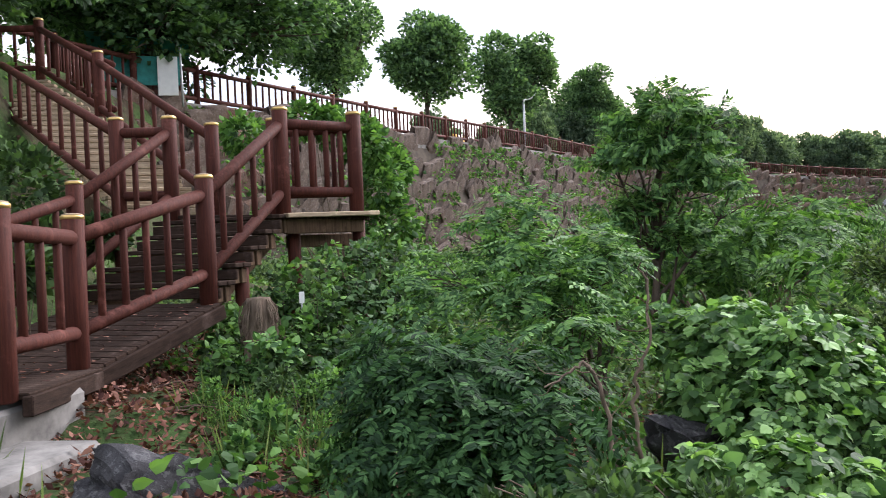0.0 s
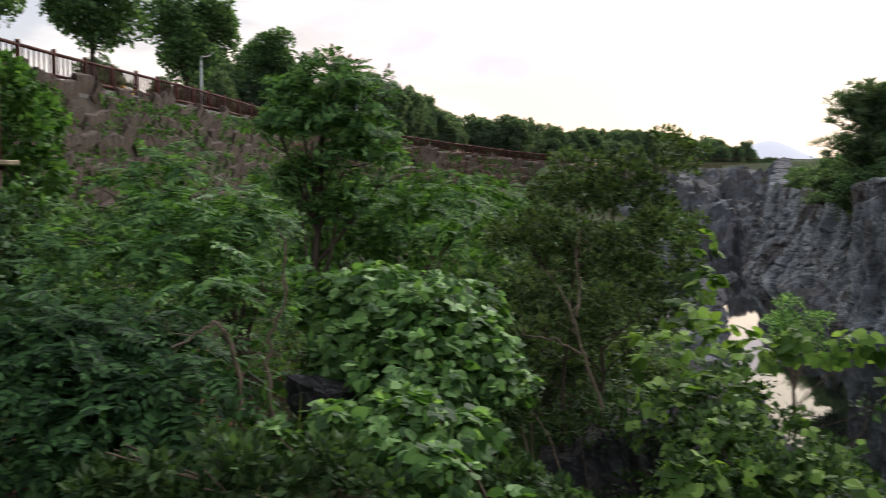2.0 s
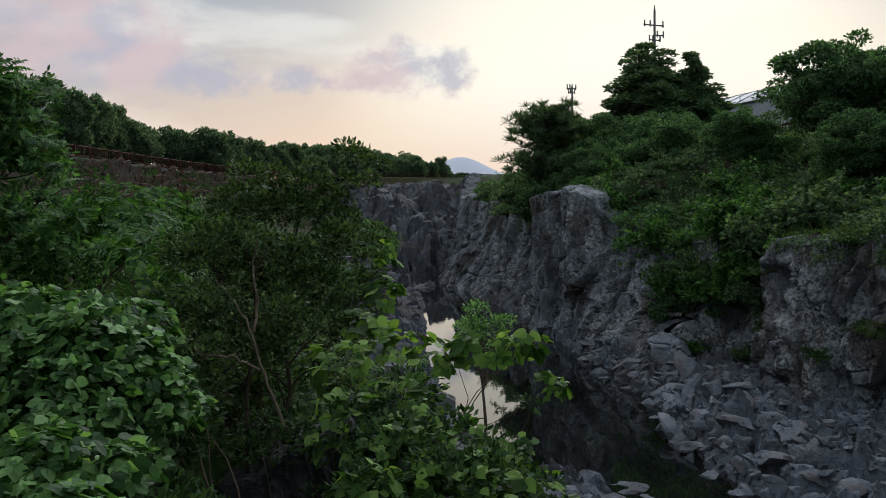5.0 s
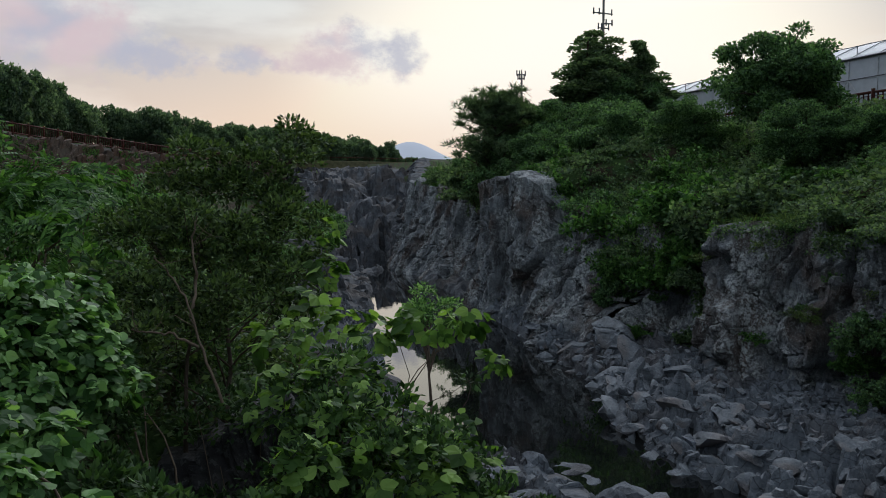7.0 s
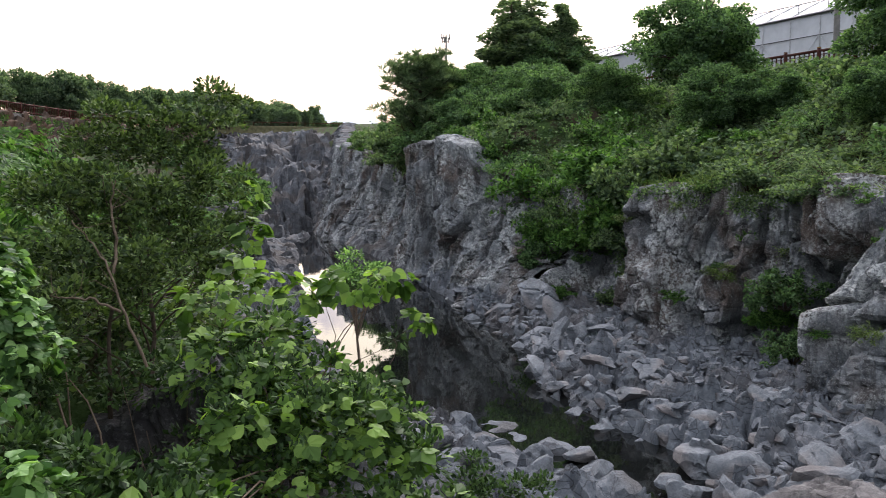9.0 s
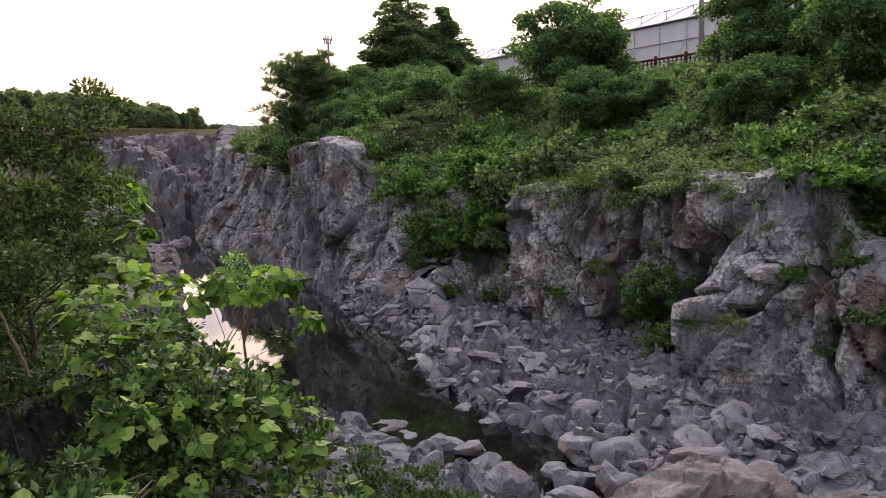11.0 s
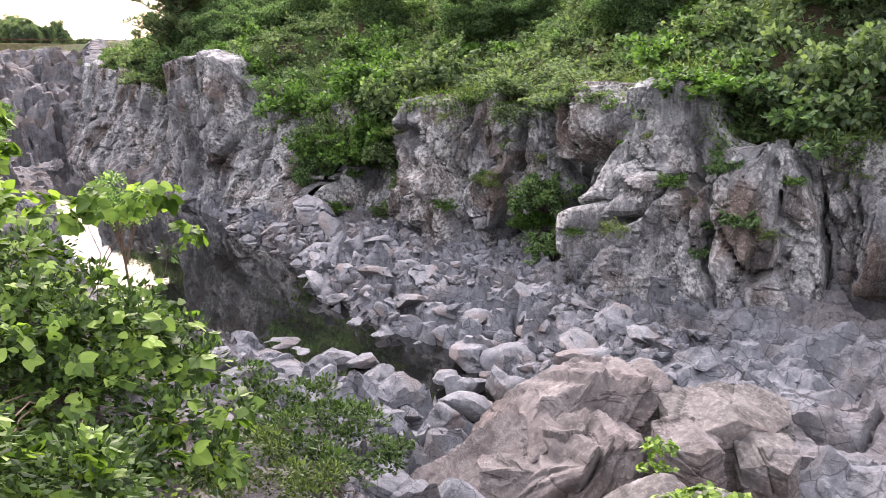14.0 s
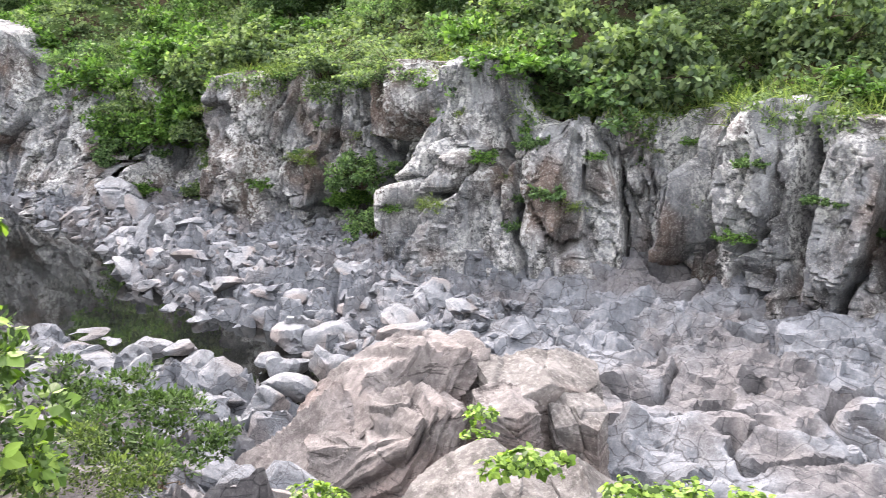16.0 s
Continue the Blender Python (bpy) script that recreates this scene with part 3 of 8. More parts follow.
FARSIDE = np.concatenate([FARSIDE, np.array([(36.6, 17.0, -4.2, 2.2, 1.0), (40.0, 17.1, -4.2, 2.5, 0.9), (40.4, 17.7, -4.2, 2.3, 0.8), (41.0, 17.0, -4.2, 2.4, 0.8), (45.0, 17.2, -4.2, 2.2, 0.6), (45.5, 17.6, -4.2, 2.1, 0.5), (46.2, 20.8, -4.3, 2.0, 1.0),
                    (54, 22.2, -4.3, 1.9, 3.0), (58, 21.8, -4.2, 2.0, 3.2), (63, 22.2, -4.2, 2.2, 3.2), (63.6, 23.4, -4.2, 2.2, 3.0), (67, 22.4, -4.1, 2.5, 3.0), (73, 22.2, -4.0, 2.8, 2.6), (76, 22.4, -3.9, 2.9, 2.4), (77, 24.0, -3.8, 3.0, 2.0),
                    (90, 26.6, -2.2, 3.4, 2.0), (110, 32.6, 0.4, 4.8, 2.0), (130, 38.6, 3.0, 6.4, 2.0), (150, 44.8, 5.6, 8.0, 2.0), (175, 52.6, 8.2, 9.8, 2.0), (205, 62.5, 10.4, 11.2, 2.0)], float)])
NEARSIDE = np.array([(-40, 4.5, -4.8, -0.5), (-6, 4.5, -4.6, -0.8), (1, 3.6, -4.4, -1.6), (5, 3.7, -4.4, -2.3), (8.5, 4.1, -4.4, -2.6), (12, 4.3, -4.7, -2.2), (18, 4.2, -4.8, -1.2), (25, 4.0, -4.8, -1.0), (33, 5.0, -4.8, -0.9),
                     (40, 7.6, -4.8, -0.8), (47, 9.3, -4.8, -0.6), (54, 10.6, -4.8, -0.4), (60, 10.8, -4.8, 0.6), (66, 9.0, -4.6, 2.0), (78, 7.0, -3.4, 3.0), (95, 5.5, -1.0, 4.2), (115, 9.0, 1.6, 5.6), (135, 16.0, 4.0, 7.0), (150, 20, 6.0, 8.0), (175, 24, 8.2, 9.6), (205, 28, 10.4, 10.8)], float)
NEARSIDE = np.concatenate([NEARSIDE, np.full((len(NEARSIDE), 1), 1.5)], 1)


def bed_ramp(s):
    """Rise of the gorge's floor towards its head."""
    return np.interp(s, [70, 80, 92, 108, 128, 150, 175, 200, 215], [0, 0.8, 2.2, 4.4, 7.0, 9.4, 11.3, 12.5, 12.6])


def rim_far(s, k):
    return np.interp(s, FARSIDE[:, 0], FARSIDE[:, k])


def rim_near(s, k):
    return np.interp(s, NEARSIDE[:, 0], NEARSIDE[:, k])


def land(s, u):
    """Height of the ground sheet."""
    s, u = np.asarray(s, float), np.asarray(u, float)
    p = su_np(s, u, np.zeros_like(s))
    rise = np.clip((s - 20) / 60, 0, 1) * 1.2
    plateau = 5.45 + rise
    edge = np.interp(s, [8, 13, 18, 46, 60, 74, 88, 100, 112, 126], [-13, -15, -16.5, -16.5, -16.2, -11.8, -5.9, 0.1, 7.6, 17.6])
    foot = edge + np.interp(s, [10, 18, 20], [4.0, 1.0, 0.45])
    near_u, near_z = rim_near(s, 1), rim_near(s, 3)
    bench = np.interp(u, [-15, -9, -4, 0, 0.9, 2.2], [0.9, 0.5, 0.2, -0.02, -0.1, -0.8]) + np.interp(s, [30, 70, 110, 150, 205], [0, 1.6, 3.8, 7.4, 10.6])
    k = sstep(u, np.minimum(1.5, near_u - 3), near_u - 0.9)
    bench = bench * (1 - k) + near_z * k
    z = np.where(u < foot, bench + (plateau - bench) * sstep(-u, -foot, -edge), bench)
    bed = -7.4 + bed_ramp(s)
    far_u, far_z = rim_far(s, 1), rim_far(s, 3)
    fence_u = 31.0
    slope = far_z + 0.2 + np.clip((u - far_u - 1.5) / np.maximum(fence_u - far_u - 1.5, 6.0), 0, 1) ** 0.9 * np.maximum(5.3 - far_z, 0.6)
    inside = sstep(u, near_u - 0.9, near_u - 0.3)
    z = z * (1 - inside) + bed * inside
    out = sstep(u, far_u + 1.1, far_u + 1.7)
    z = z * (1 - out) + slope * out
    head = sstep(s, 203, 211)
    z = z * (1 - head) + 10.7 * head
    far = np.clip((np.hypot(s, u) - 250) / 600, 0, 1)
    z = z + far * 6 - np.clip((np.hypot(s, u) - 900) / 1500, 0, 1) * 10
    t = np.clip(((p[..., 0] + 0.55) * 1.0 + (p[..., 1] - 6.5) * 1.7) / 3.89, 0, 1)     # soil banked against the boards
    z = z + 0.34 * np.exp(-(((p[..., 0] + 0.55 - 1.0 * t) ** 2 + (p[..., 1] - 6.5 - 1.7 * t) ** 2) / 0.30))
    z = z - 2.0 * np.exp(-((s - 5.3) / 1.1) ** 2 - ((u - 0.85) / 0.75) ** 2)      # a cleft in the bank under the shrubs
    rough = fbm(p * 0.35, 4, 5) * 0.22 + fbm(p * 1.7, 3, 9) * 0.07
    calm = np.clip(np.hypot(p[..., 0], p[..., 1]) / 4, 0.15, 1)
    return z + rough * calm


def land_at(x, y):
    s, u = to_su(x, y)
    return float(land(np.array([s]), np.array([u]))[0])


def spread(lo, hi, step, outer):
    mid = np.arange(lo, hi, step)
    k = np.array([1.5, 4, 9, 18, 35, 70, 140, 280, 600, 1200, outer])
    return np.concatenate([lo - k[::-1], mid, hi + k])


gs, gu = spread(-8, 90, 0.42, 2600), spread(-22, 46, 0.36, 2600)
GS, GU = np.meshgrid(gs, gu, indexing="ij")
ground = new("ground", mesh_np("ground", su_np(GS, GU, land(GS, GU)), grid_faces(len(gs), len(gu)), M_GROUND))
tagged(ground, "green and brown vegetated river bank and terrace ground", "ground", kind="structure")


def rim_path(side, s0, s1, step):
    """Points along a rim at even steps: s, u, foot, edge and the way along it."""
    seg = np.hypot(np.diff(side[:, 0]), np.diff(side[:, 1]))
    t = np.concatenate([[0], np.cumsum(seg)])
    q = np.arange(np.interp(s0, side[:, 0], t), np.interp(s1, side[:, 0], t), step)
    p = np.stack([np.interp(q, t, side[:, k]) for k in range(5)], -1)
    w = max(1, int(0.28 / step))
    ker = np.ones(2 * w + 1) / (2 * w + 1)
    for k in range(5):
        p[:, k] = np.convolve(np.pad(p[:, k], w, mode="edge"), ker, "valid")
    w = max(1, int(2.5 / step))
    ker = np.ones(2 * w + 1) / (2 * w + 1)
    d = np.gradient(np.stack([np.convolve(np.pad(p[:, k], w, mode="reflect", reflect_type="odd"), ker, "valid") for k in (0, 1)], -1), axis=0)
    return p, d / (np.linalg.norm(d, axis=1)[:, None] + 1e-9)


def facets(p, seed, tilt, upright=1.0):
    """Flat-faced broken blocks: a level and a slope of its own for each cell, and cracks between."""
    d1, d2, cid, way = voro(p, seed)
    k = (cid * 99991).astype(np.int64)
    vec = np.stack([rnd_hash(k, k * 0 + 1, k * 0 + j, 7) - 0.5 for j in range(3)], -1)
    vec[..., 2] *= upright
    return cid - 0.5, (way * vec).sum(-1) * tilt, d2 - d1


def bulge(p, at, size, edge=0.12):
    """1 inside an egg about a point, falling to 0 over its edge."""
    d = np.sqrt((((p - np.array(at)) / np.array(size)) ** 2).sum(-1))
    return 1 - sstep(d, 1.0 - edge, 1.0 + edge)


def build_cliff(side, sign, s0, s1, step, rows, name, label, amount=1.0, lumps=(), mat=M_CLIFF):
    p, along = rim_path(side, s0, s1, step)
    inward = np.stack([-along[:, 1], along[:, 0]], -1) * np.sign(-along[:, 0])[:, None] * -sign
    inward = np.where((inward[:, 1] * sign < 0)[:, None], inward, -inward)
    v = np.linspace(0, 1, rows)
    n = len(p)
    hgt = p[:, 3] - p[:, 2]
    z = p[:, 2][:, None] - 0.7 + (hgt[:, None] + 0.7) * v[None, :]
    base = p[:, None, :2] + inward[:, None, :] * (p[:, 4][:, None] * (1 - v)[None, :] ** 1.8)[..., None]
    xyz = su_np(base[..., 0], base[..., 1], z)
    warp = np.stack([fbm(xyz * 0.6, 3, 3), fbm(xyz * 0.6, 3, 13), fbm(xyz * 0.5, 2, 23)], -1)
    a1, t1, g1 = facets((xyz + warp * 0.35) * np.array([0.42, 0.42, 0.12]), 3, 2.4, 0.3)
    a2, t2, g2 = facets((xyz + warp * 0.22) * np.array([0.95, 0.95, 0.38]), 8, 1.8, 0.3)
    a3, t3, g3 = facets((xyz + warp * 0.12) * np.array([2.3, 2.3, 1.5]), 18, 1.0, 0.4)
    a4, t4, g4 = facets((xyz + warp * 0.08) * np.array([5.0, 5.0, 4.0]), 28, 1.0, 0.6)
    out = fbm(xyz * 0.22, 2, 31) * 0.45 + (a1 * 1.0 + t1 * 0.7) * sstep(g1, 0.0, 0.10) - (1 - sstep(g1, 0.01, 0.05)) * 0.75
    out = out + (a2 * 0.50 + t2 * 0.5) * sstep(g2, 0.0, 0.10) - (1 - sstep(g2, 0.0, 0.05)) * 0.30 + a3 * 0.22 + t3 * 0.30 - (1 - sstep(g3, 0.0, 0.07)) * 0.10
    out = out + a4 * 0.07 + t4 * 0.10 - (1 - sstep(g4, 0.0, 0.1)) * 0.03 + fbm(xyz * 2.4, 4, 41) * 0.07
    out = np.clip(out, -1.5, 1.0)
    fade = (0.5 + 0.5 * np.sin(v * math.pi * 0.9 + 0.2)) * (1 - 0.4 * sstep(v, 0.85, 1.0)) * amount
    off = out * fade[None, :]
    q = np.stack([base[..., 0], z + 0 * base[..., 0], 0 * z], -1) + warp * np.array([0.15, 0.15, 0])
    for at, size, push in lumps:
        off = off + push * bulge(q, (*at, 0), (*size, 1e6), 0.16)
    pos = base + inward[:, None, :] * off[..., None]
    z = z + (a1 * 0.35 + a2 * 0.45 + a3 * 0.10 + fbm(xyz * 0.5, 2, 51) * 0.2) * (v ** 1.5)[None, :]
    xyz = su_np(pos[..., 0], pos[..., 1], z)
    cap = []
    for back, up in ((0.35, 0.10), (0.9, 0.12), (1.7, 0.05), (2.4, -0.5)):
        q = pos[:, -1] - inward * back
        cap.append(su_np(q[:, 0], q[:, 1], z[:, -1] + up + fbm(su_np(q[:, 0], q[:, 1], z[:, -1]) * 1.2, 3, 61) * 0.15))
    xyz = np.concatenate([xyz, np.stack(cap, 1)], 1)
    ob = new(name, mesh_np(name, xyz, grid_faces(n, rows + 4), mat, True, 26))
    return tagged(ob, label, "cliff", kind="structure")


# lumps of the near stretch: an overhanging block, the hollow under it, rounded lobes and fissures of the buttresses
LUMPS = [((15.7, 0.0), (1.0, 1.15), 1.5), ((15.6, -1.75), (0.75, 0.55), -1.3), ((15.9, -2.9), (1.1, 0.8), -0.5), ((13.3, -2.2), (1.2, 1.9), 0.35), ((11.2, -2.2), (1.0, 1.6), 0.3),
         ((12.2, -1.8), (0.26, 1.6), -0.45), ((10.2, -1.9), (0.24, 1.4), -0.4), ((8.0, -2.6), (0.75, 1.0), 1.1), ((5.9, -1.6), (0.75, 1.6), 0.5), ((4.2, -1.8), (0.65, 1.5), 0.5), ((2.7, -1.8), (0.7, 1.5), 0.5),
         ((5.05, -1.6), (0.22, 1.7), -0.8), ((3.4, -1.7), (0.22, 1.7), -0.8), ((19.8, -2.4), (0.9, 0.9), 0.7), ((18.2, -2.7), (0.6, 0.7), 0.6), ((22.6, -2.7), (0.9, 0.9), 0.5), ((19.0, -3.3), (0.5, 0.3), -0.8)]
build_cliff(FARSIDE, 1, -3, 30.5, 0.065, 84, "cliff_far", "grey weathered basalt cliff with pale lichen and dark cracks", 0.8, LUMPS)
build_cliff(FARSIDE, 1, 77.5, 204, 0.4, 30, "cliff_far_head", "grey rock cliff towards the head of the gorge", mat=M_HEAD)
build_cliff(NEARSIDE, -1, 77.5, 204, 0.4, 30, "cliff_near_head", "grey rock bank towards the head of the gorge", mat=M_HEAD)
build_cliff(FARSIDE, 1, 30.3, 78, 0.09, 84, "cliff_far_upstream", "grey basalt cliff and rock tower at the narrow part of the gorge", 0.75)
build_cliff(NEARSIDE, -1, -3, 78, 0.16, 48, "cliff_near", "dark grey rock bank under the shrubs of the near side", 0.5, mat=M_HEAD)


def bed_height(s, u):
    """The rocky river bed: broken blocks that step up from the water to the foot of the cliff."""
    wl, wr = np.interp(s, *WL), np.interp(s, *WR)
    far_u, near_u = rim_far(s, 1), rim_near(s, 1)
    right = np.interp((u - wr) / np.maximum(far_u - 1.0 - wr, 1.0), [-0.2, -0.05, 0.03, 0.15, 0.6, 1.0, 1.3], [-1.5, -0.8, 0.1, 0.4, 0.65, 0.90, 1.0])
    left = np.interp((wl - u) / np.maximum(wl - near_u, 1.0), [-0.3, -0.1, 0.0, 0.1, 0.5, 1.0, 1.4], [-1.5, -0.9, -0.2, 0.2, 0.5, 1.1, 1.8])
    return WATER + np.maximum(np.where(u > 0.5 * (wl + wr), right, left), -1.5) + bed_ramp(s)


def bed_blocks(s, u):
    p = su_np(s, u, np.zeros_like(s))
    q = np.stack([s * 0.75, u * 1.35, 0 * s], -1) + np.stack([fbm(p * 0.45, 2, 71), fbm(p * 0.45, 2, 72), 0 * s], -1) * 0.55
    flat, mid = np.array([1, 1, 0]), np.array([0, 0, 0.5])
    a1, t1, g1 = facets(q * 0.60 * flat + mid, 81, 1.7)
    a2, t2, g2 = facets((q + 0.12 * fbm(p * 2, 2, 73)[..., None]) * 1.45 * flat + mid, 91, 1.5)
    calm = sstep(-s, -12.0, -8.5) * sstep(u, 7.5, 9.0)      # the smooth, pot-holed shelf
    a3, t3, g3 = facets((q + 0.1 * fbm(p * 2, 2, 74)[..., None]) * 3.1 * flat + mid, 92, 1.2)
    near_cliff = sstep(u, np.interp(s, *WR) + 1.0, rim_far(s, 1) - 2.0)
    scoop = voro((q + 0.12 * fbm(p * 2, 2, 73)[..., None]) * 1.45 * flat + mid, 91)[0]
    big = (a1 * 0.36 + t1 * 0.26) * (1 - 0.5 * near_cliff) - (1 - sstep(g1, 0, 0.08)) * 0.60 * (1 - 0.6 * near_cliff)
    small = (a2 * 0.24 + t2 * 0.20 + scoop ** 2 * 0.62 - 0.14 - (1 - sstep(g2, 0, 0.09)) * 0.42) * (1 - 0.25 * near_cliff) + (a3 * 0.19 + t3 * 0.26 - (1 - sstep(g3, 0, 0.12)) * 0.09) * (0.4 + 0.6 * near_cliff)
    bowl = fbm(p * 0.55, 2, 97)
    pots = voro(q * 0.9 * flat + mid, 55)[0]
    cup = voro(q * 0.52 * flat + mid, 56)[0]
    shelf = fbm(p * np.array([0.4, 0.4, 1]), 2, 95) * 0.35 + cup ** 2 * 0.62 - 0.10 - sstep(-pots, -0.33, -0.20) * 0.9 - sstep(-np.abs(bowl), -0.10, 0.0) * 0.35 + a1 * 0.05 + t1 * 0.06 - (1 - sstep(g1, 0.0, 0.03)) * 0.08 + scoop ** 2 * 0.34 + (a3 * 0.14 + t3 * 0.16) * (0.25 + 0.75 * sstep(u, 12.2, 14.2))
    z = (big + small) * (1 - calm) + shelf * calm + fbm(p * 2.6, 3, 99) * 0.05
    dip = z + 0.30 * fbm(p * 0.6, 3, 101) + 0.10 * p[..., 0] + 0.06 * p[..., 1]
    step = 0.13
    ledge = step * (np.floor(dip / step) + sstep(dip / step - np.floor(dip / step), 0.72, 1.0))
    return z + (ledge - dip) * (0.6 + 0.4 * near_cliff) * (1 - 0.45 * calm)


def build_bed():
    s, u = np.concatenate([np.arange(-1, 25, 0.06), np.arange(25, 44, 0.11)]), np.arange(4.5, 22.3, 0.065)
    S, U = np.meshgrid(s, u, indexing="ij")
    z = bed_height(S, U) + bed_blocks(S, U)
    ob = new("riverbed", mesh_np("riverbed", su_np(S, U, z), grid_faces(len(s), len(u)), M_BED, True, 34))
    tagged(ob, "pale grey broken and water-worn rock of the river bed", "rock", kind="structure")
    s, u = np.concatenate([np.arange(43.6, 80, 0.3), np.arange(80, 206, 0.7)]), np.concatenate([np.arange(-2, 34, 0.3), np.arange(34, 66, 0.5)])
    S, U = np.meshgrid(s, u, indexing="ij")
    P = su_np(S, U, 0 * S)
    a1, t1, g1 = facets((P + np.stack([fbm(P * 0.3, 2, 3), fbm(P * 0.3, 2, 5), 0 * S], -1)) * np.array([0.33, 0.33, 0]) + np.array([0, 0, 0.5]), 77, 2.0)
    b1, v1 = facets(P * np.array([0.9, 0.9, 0]) + np.array([0, 0, 0.5]), 78, 1.6)[:2]
    z = bed_height(S, U) + bed_blocks(S, U) * (0.8 - 0.65 * sstep(S, 64, 78)) + sstep(S, 64, 78) * (1 - 0.6 * sstep(S, 150, 195)) * (a1 * 3.0 + t1 * 2.2 - (1 - sstep(g1, 0, 0.10)) * 1.6 + b1 * 0.5 + v1 * 0.4 - 0.5)
    z = np.where((U > rim_far(S, 1) + 1.5) | (U < rim_near(S, 1) - 1.5), z - 3.0, z)
    ob = new("riverbed_upstream", mesh_np("riverbed_upstream", su_np(S, U, z), grid_faces(len(s), len(u)), M_HEAD, True, 30))
    tagged(ob, "grey rock floor at the head of the gorge", "rock", kind="structure")


build_bed()
ws_, wu_ = np.meshgrid(np.linspace(-20, 92, 60), np.linspace(3, 30, 14), indexing="ij")
water = new("water", mesh_np("water", su_np(ws_, wu_, np.full_like(ws_, WATER)), grid_faces(60, 14), M_WATER))
tagged(water, "still dark river water that mirrors sky and cliff", "water", kind="structure")


# ---- boulders ----
def boulder_mesh(name, seed, mat, dims=(1, 1, 0.7), cuts=11, level=3, rough=0.05, beds=0.0, shy=0.42, hollow=0.0):
    rng = np.random.default_rng(seed)
    bm = bmesh.new()
    bmesh.ops.create_icosphere(bm, subdivisions=level, radius=1.0)
    v = np.array([x.co[:] for x in bm.verts])
    f = np.array([[q.index for q in p.verts] for p in bm.faces])
    bm.free()
    for nrm in ball_points(cuts, rng):
        d = shy + 0.38 * rng.random()
        over = np.maximum(v @ nrm - d, 0)
        v = v - over[:, None] * nrm * (1 + hollow * rng.random())
    v = v + unit(v) * (fbm(v * 1.6 + seed, 2, seed) * rough * 0.8 + fbm(v * 7 + seed, 3, seed + 4) * rough * 0.5)[:, None]
    if beds:
        tip = np.array([[0.9, 0.1, -0.4], [0.0, 1.0, 0.2], [0.4, -0.2, 0.9]])
        a, t, g = facets((v @ tip.T) * np.array([0.7, 0.7, 1.7]) + seed, seed, 1.4)
        a2, t2, g2 = facets(v * 1.5 + seed, seed + 1, 1.3)
        v = v * (1 + beds * (a * 0.9 + t * 0.6 - (1 - sstep(g, 0, 0.1)) * 0.7) + beds * 0.5 * (a2 + t2))[:, None]
    v = v * np.array(dims)
    return mesh_np(name, v, f, mat, True, 22)


def worn_mesh(name, seed, mat, dims, breaks=9, dents=5, level=3):
    """A water-worn block: flat breaks with rounded edges, and scooped hollows with a lip."""
    g = np.random.default_rng(seed)
    bm = bmesh.new()
    bmesh.ops.create_icosphere(bm, subdivisions=level, radius=1.0)
    w = np.array([x.co[:] for x in bm.verts])
    f = np.array([[q.index for q in p.verts] for p in bm.faces])
    bm.free()
    total = np.zeros(len(w))
    for nrm in ball_points(breaks, g):
        total += (np.maximum(w @ nrm, 0) / g.uniform(0.42, 0.95)) ** 26
    r = np.minimum((total + 0.004) ** (-1 / 26), 1.2)
    for c in ball_points(dents, g):
        c = unit(c * np.array([1, 1, 0.6]) + np.array([0, 0, 0.30]))
        ang = np.arccos(np.clip(w @ c, -1, 1)) / g.uniform(0.30, 0.62)
        r = r - g.uniform(0.12, 0.30) * np.sqrt(np.maximum(1 - ang * ang, 0))
    v = w * r[:, None] + w * (fbm(w * 1.3 + seed, 2, seed) * 0.07 + fbm(w * 5 + seed, 3, seed + 4) * 0.03)[:, None]
    return mesh_np(name, v * np.array(dims), f, mat, True, 27)


ROCKS = [worn_mesh("boulder", 100 + k, M_STONE, (1, 0.62 + 0.06 * (k % 5), 0.46 + 0.07 * (k % 4)), 10 + k % 4, 2 + k % 4, 4 if k < 4 else 3) for k in range(10)]


BANKROCKS = [worn_mesh("bank_boulder", 120 + k, M_BED, (1, 0.66 + 0.06 * k, 0.5 + 0.06 * (k % 3)), 10 + k % 3, 3 + k % 3) for k in range(5)]


def bed_top(s, u):
    return float(bed_height(np.array([s]), np.array([u]))[0] + 0.6 * bed_blocks(np.array([s]), np.array([u]))[0])


rng = np.random.default_rng(4)
laid = []
tries = 0
while len(laid) < 300 and tries < 9000:
    tries += 1
    s = rng.uniform(9.5, 30) if len(laid) < 250 else rng.uniform(24, 44)
    wr = float(np.interp(s, *WR))
    u = wr - 0.15 + 4.2 * rng.random() ** 1.4 if s < 30 else wr + 1.8 * rng.random()
    slab = rng.random() < 0.35
    r = (rng.uniform(0.5, 0.95) if slab else 0.20 + 0.5 * rng.random() ** 2.0) * (1.0 if u < wr + 2.2 else 0.75)
    if any((s - a) ** 2 + (u - b) ** 2 < (0.62 * (r + c)) ** 2 for a, b, c in laid):
        continue
    z = max(bed_top(s, u), WATER - 0.22)
    laid.append((s, u, r))
    ob = new("boulder", ROCKS[len(laid) % 10])
    ob.matrix_basis = Matrix.LocRotScale(su(s, u, z + r * 0.06), Euler((rng.normal(0, 0.3), rng.normal(0, 0.3), rng.uniform(0, 6.3))), (r, r * rng.uniform(0.8, 1.1), r * (rng.uniform(0.55, 0.8) if slab else rng.uniform(0.8, 1.35))))
    tagged(ob, "pale grey water-worn boulder with scooped faces on the river bed", "boulder", "boulders on the river bed")

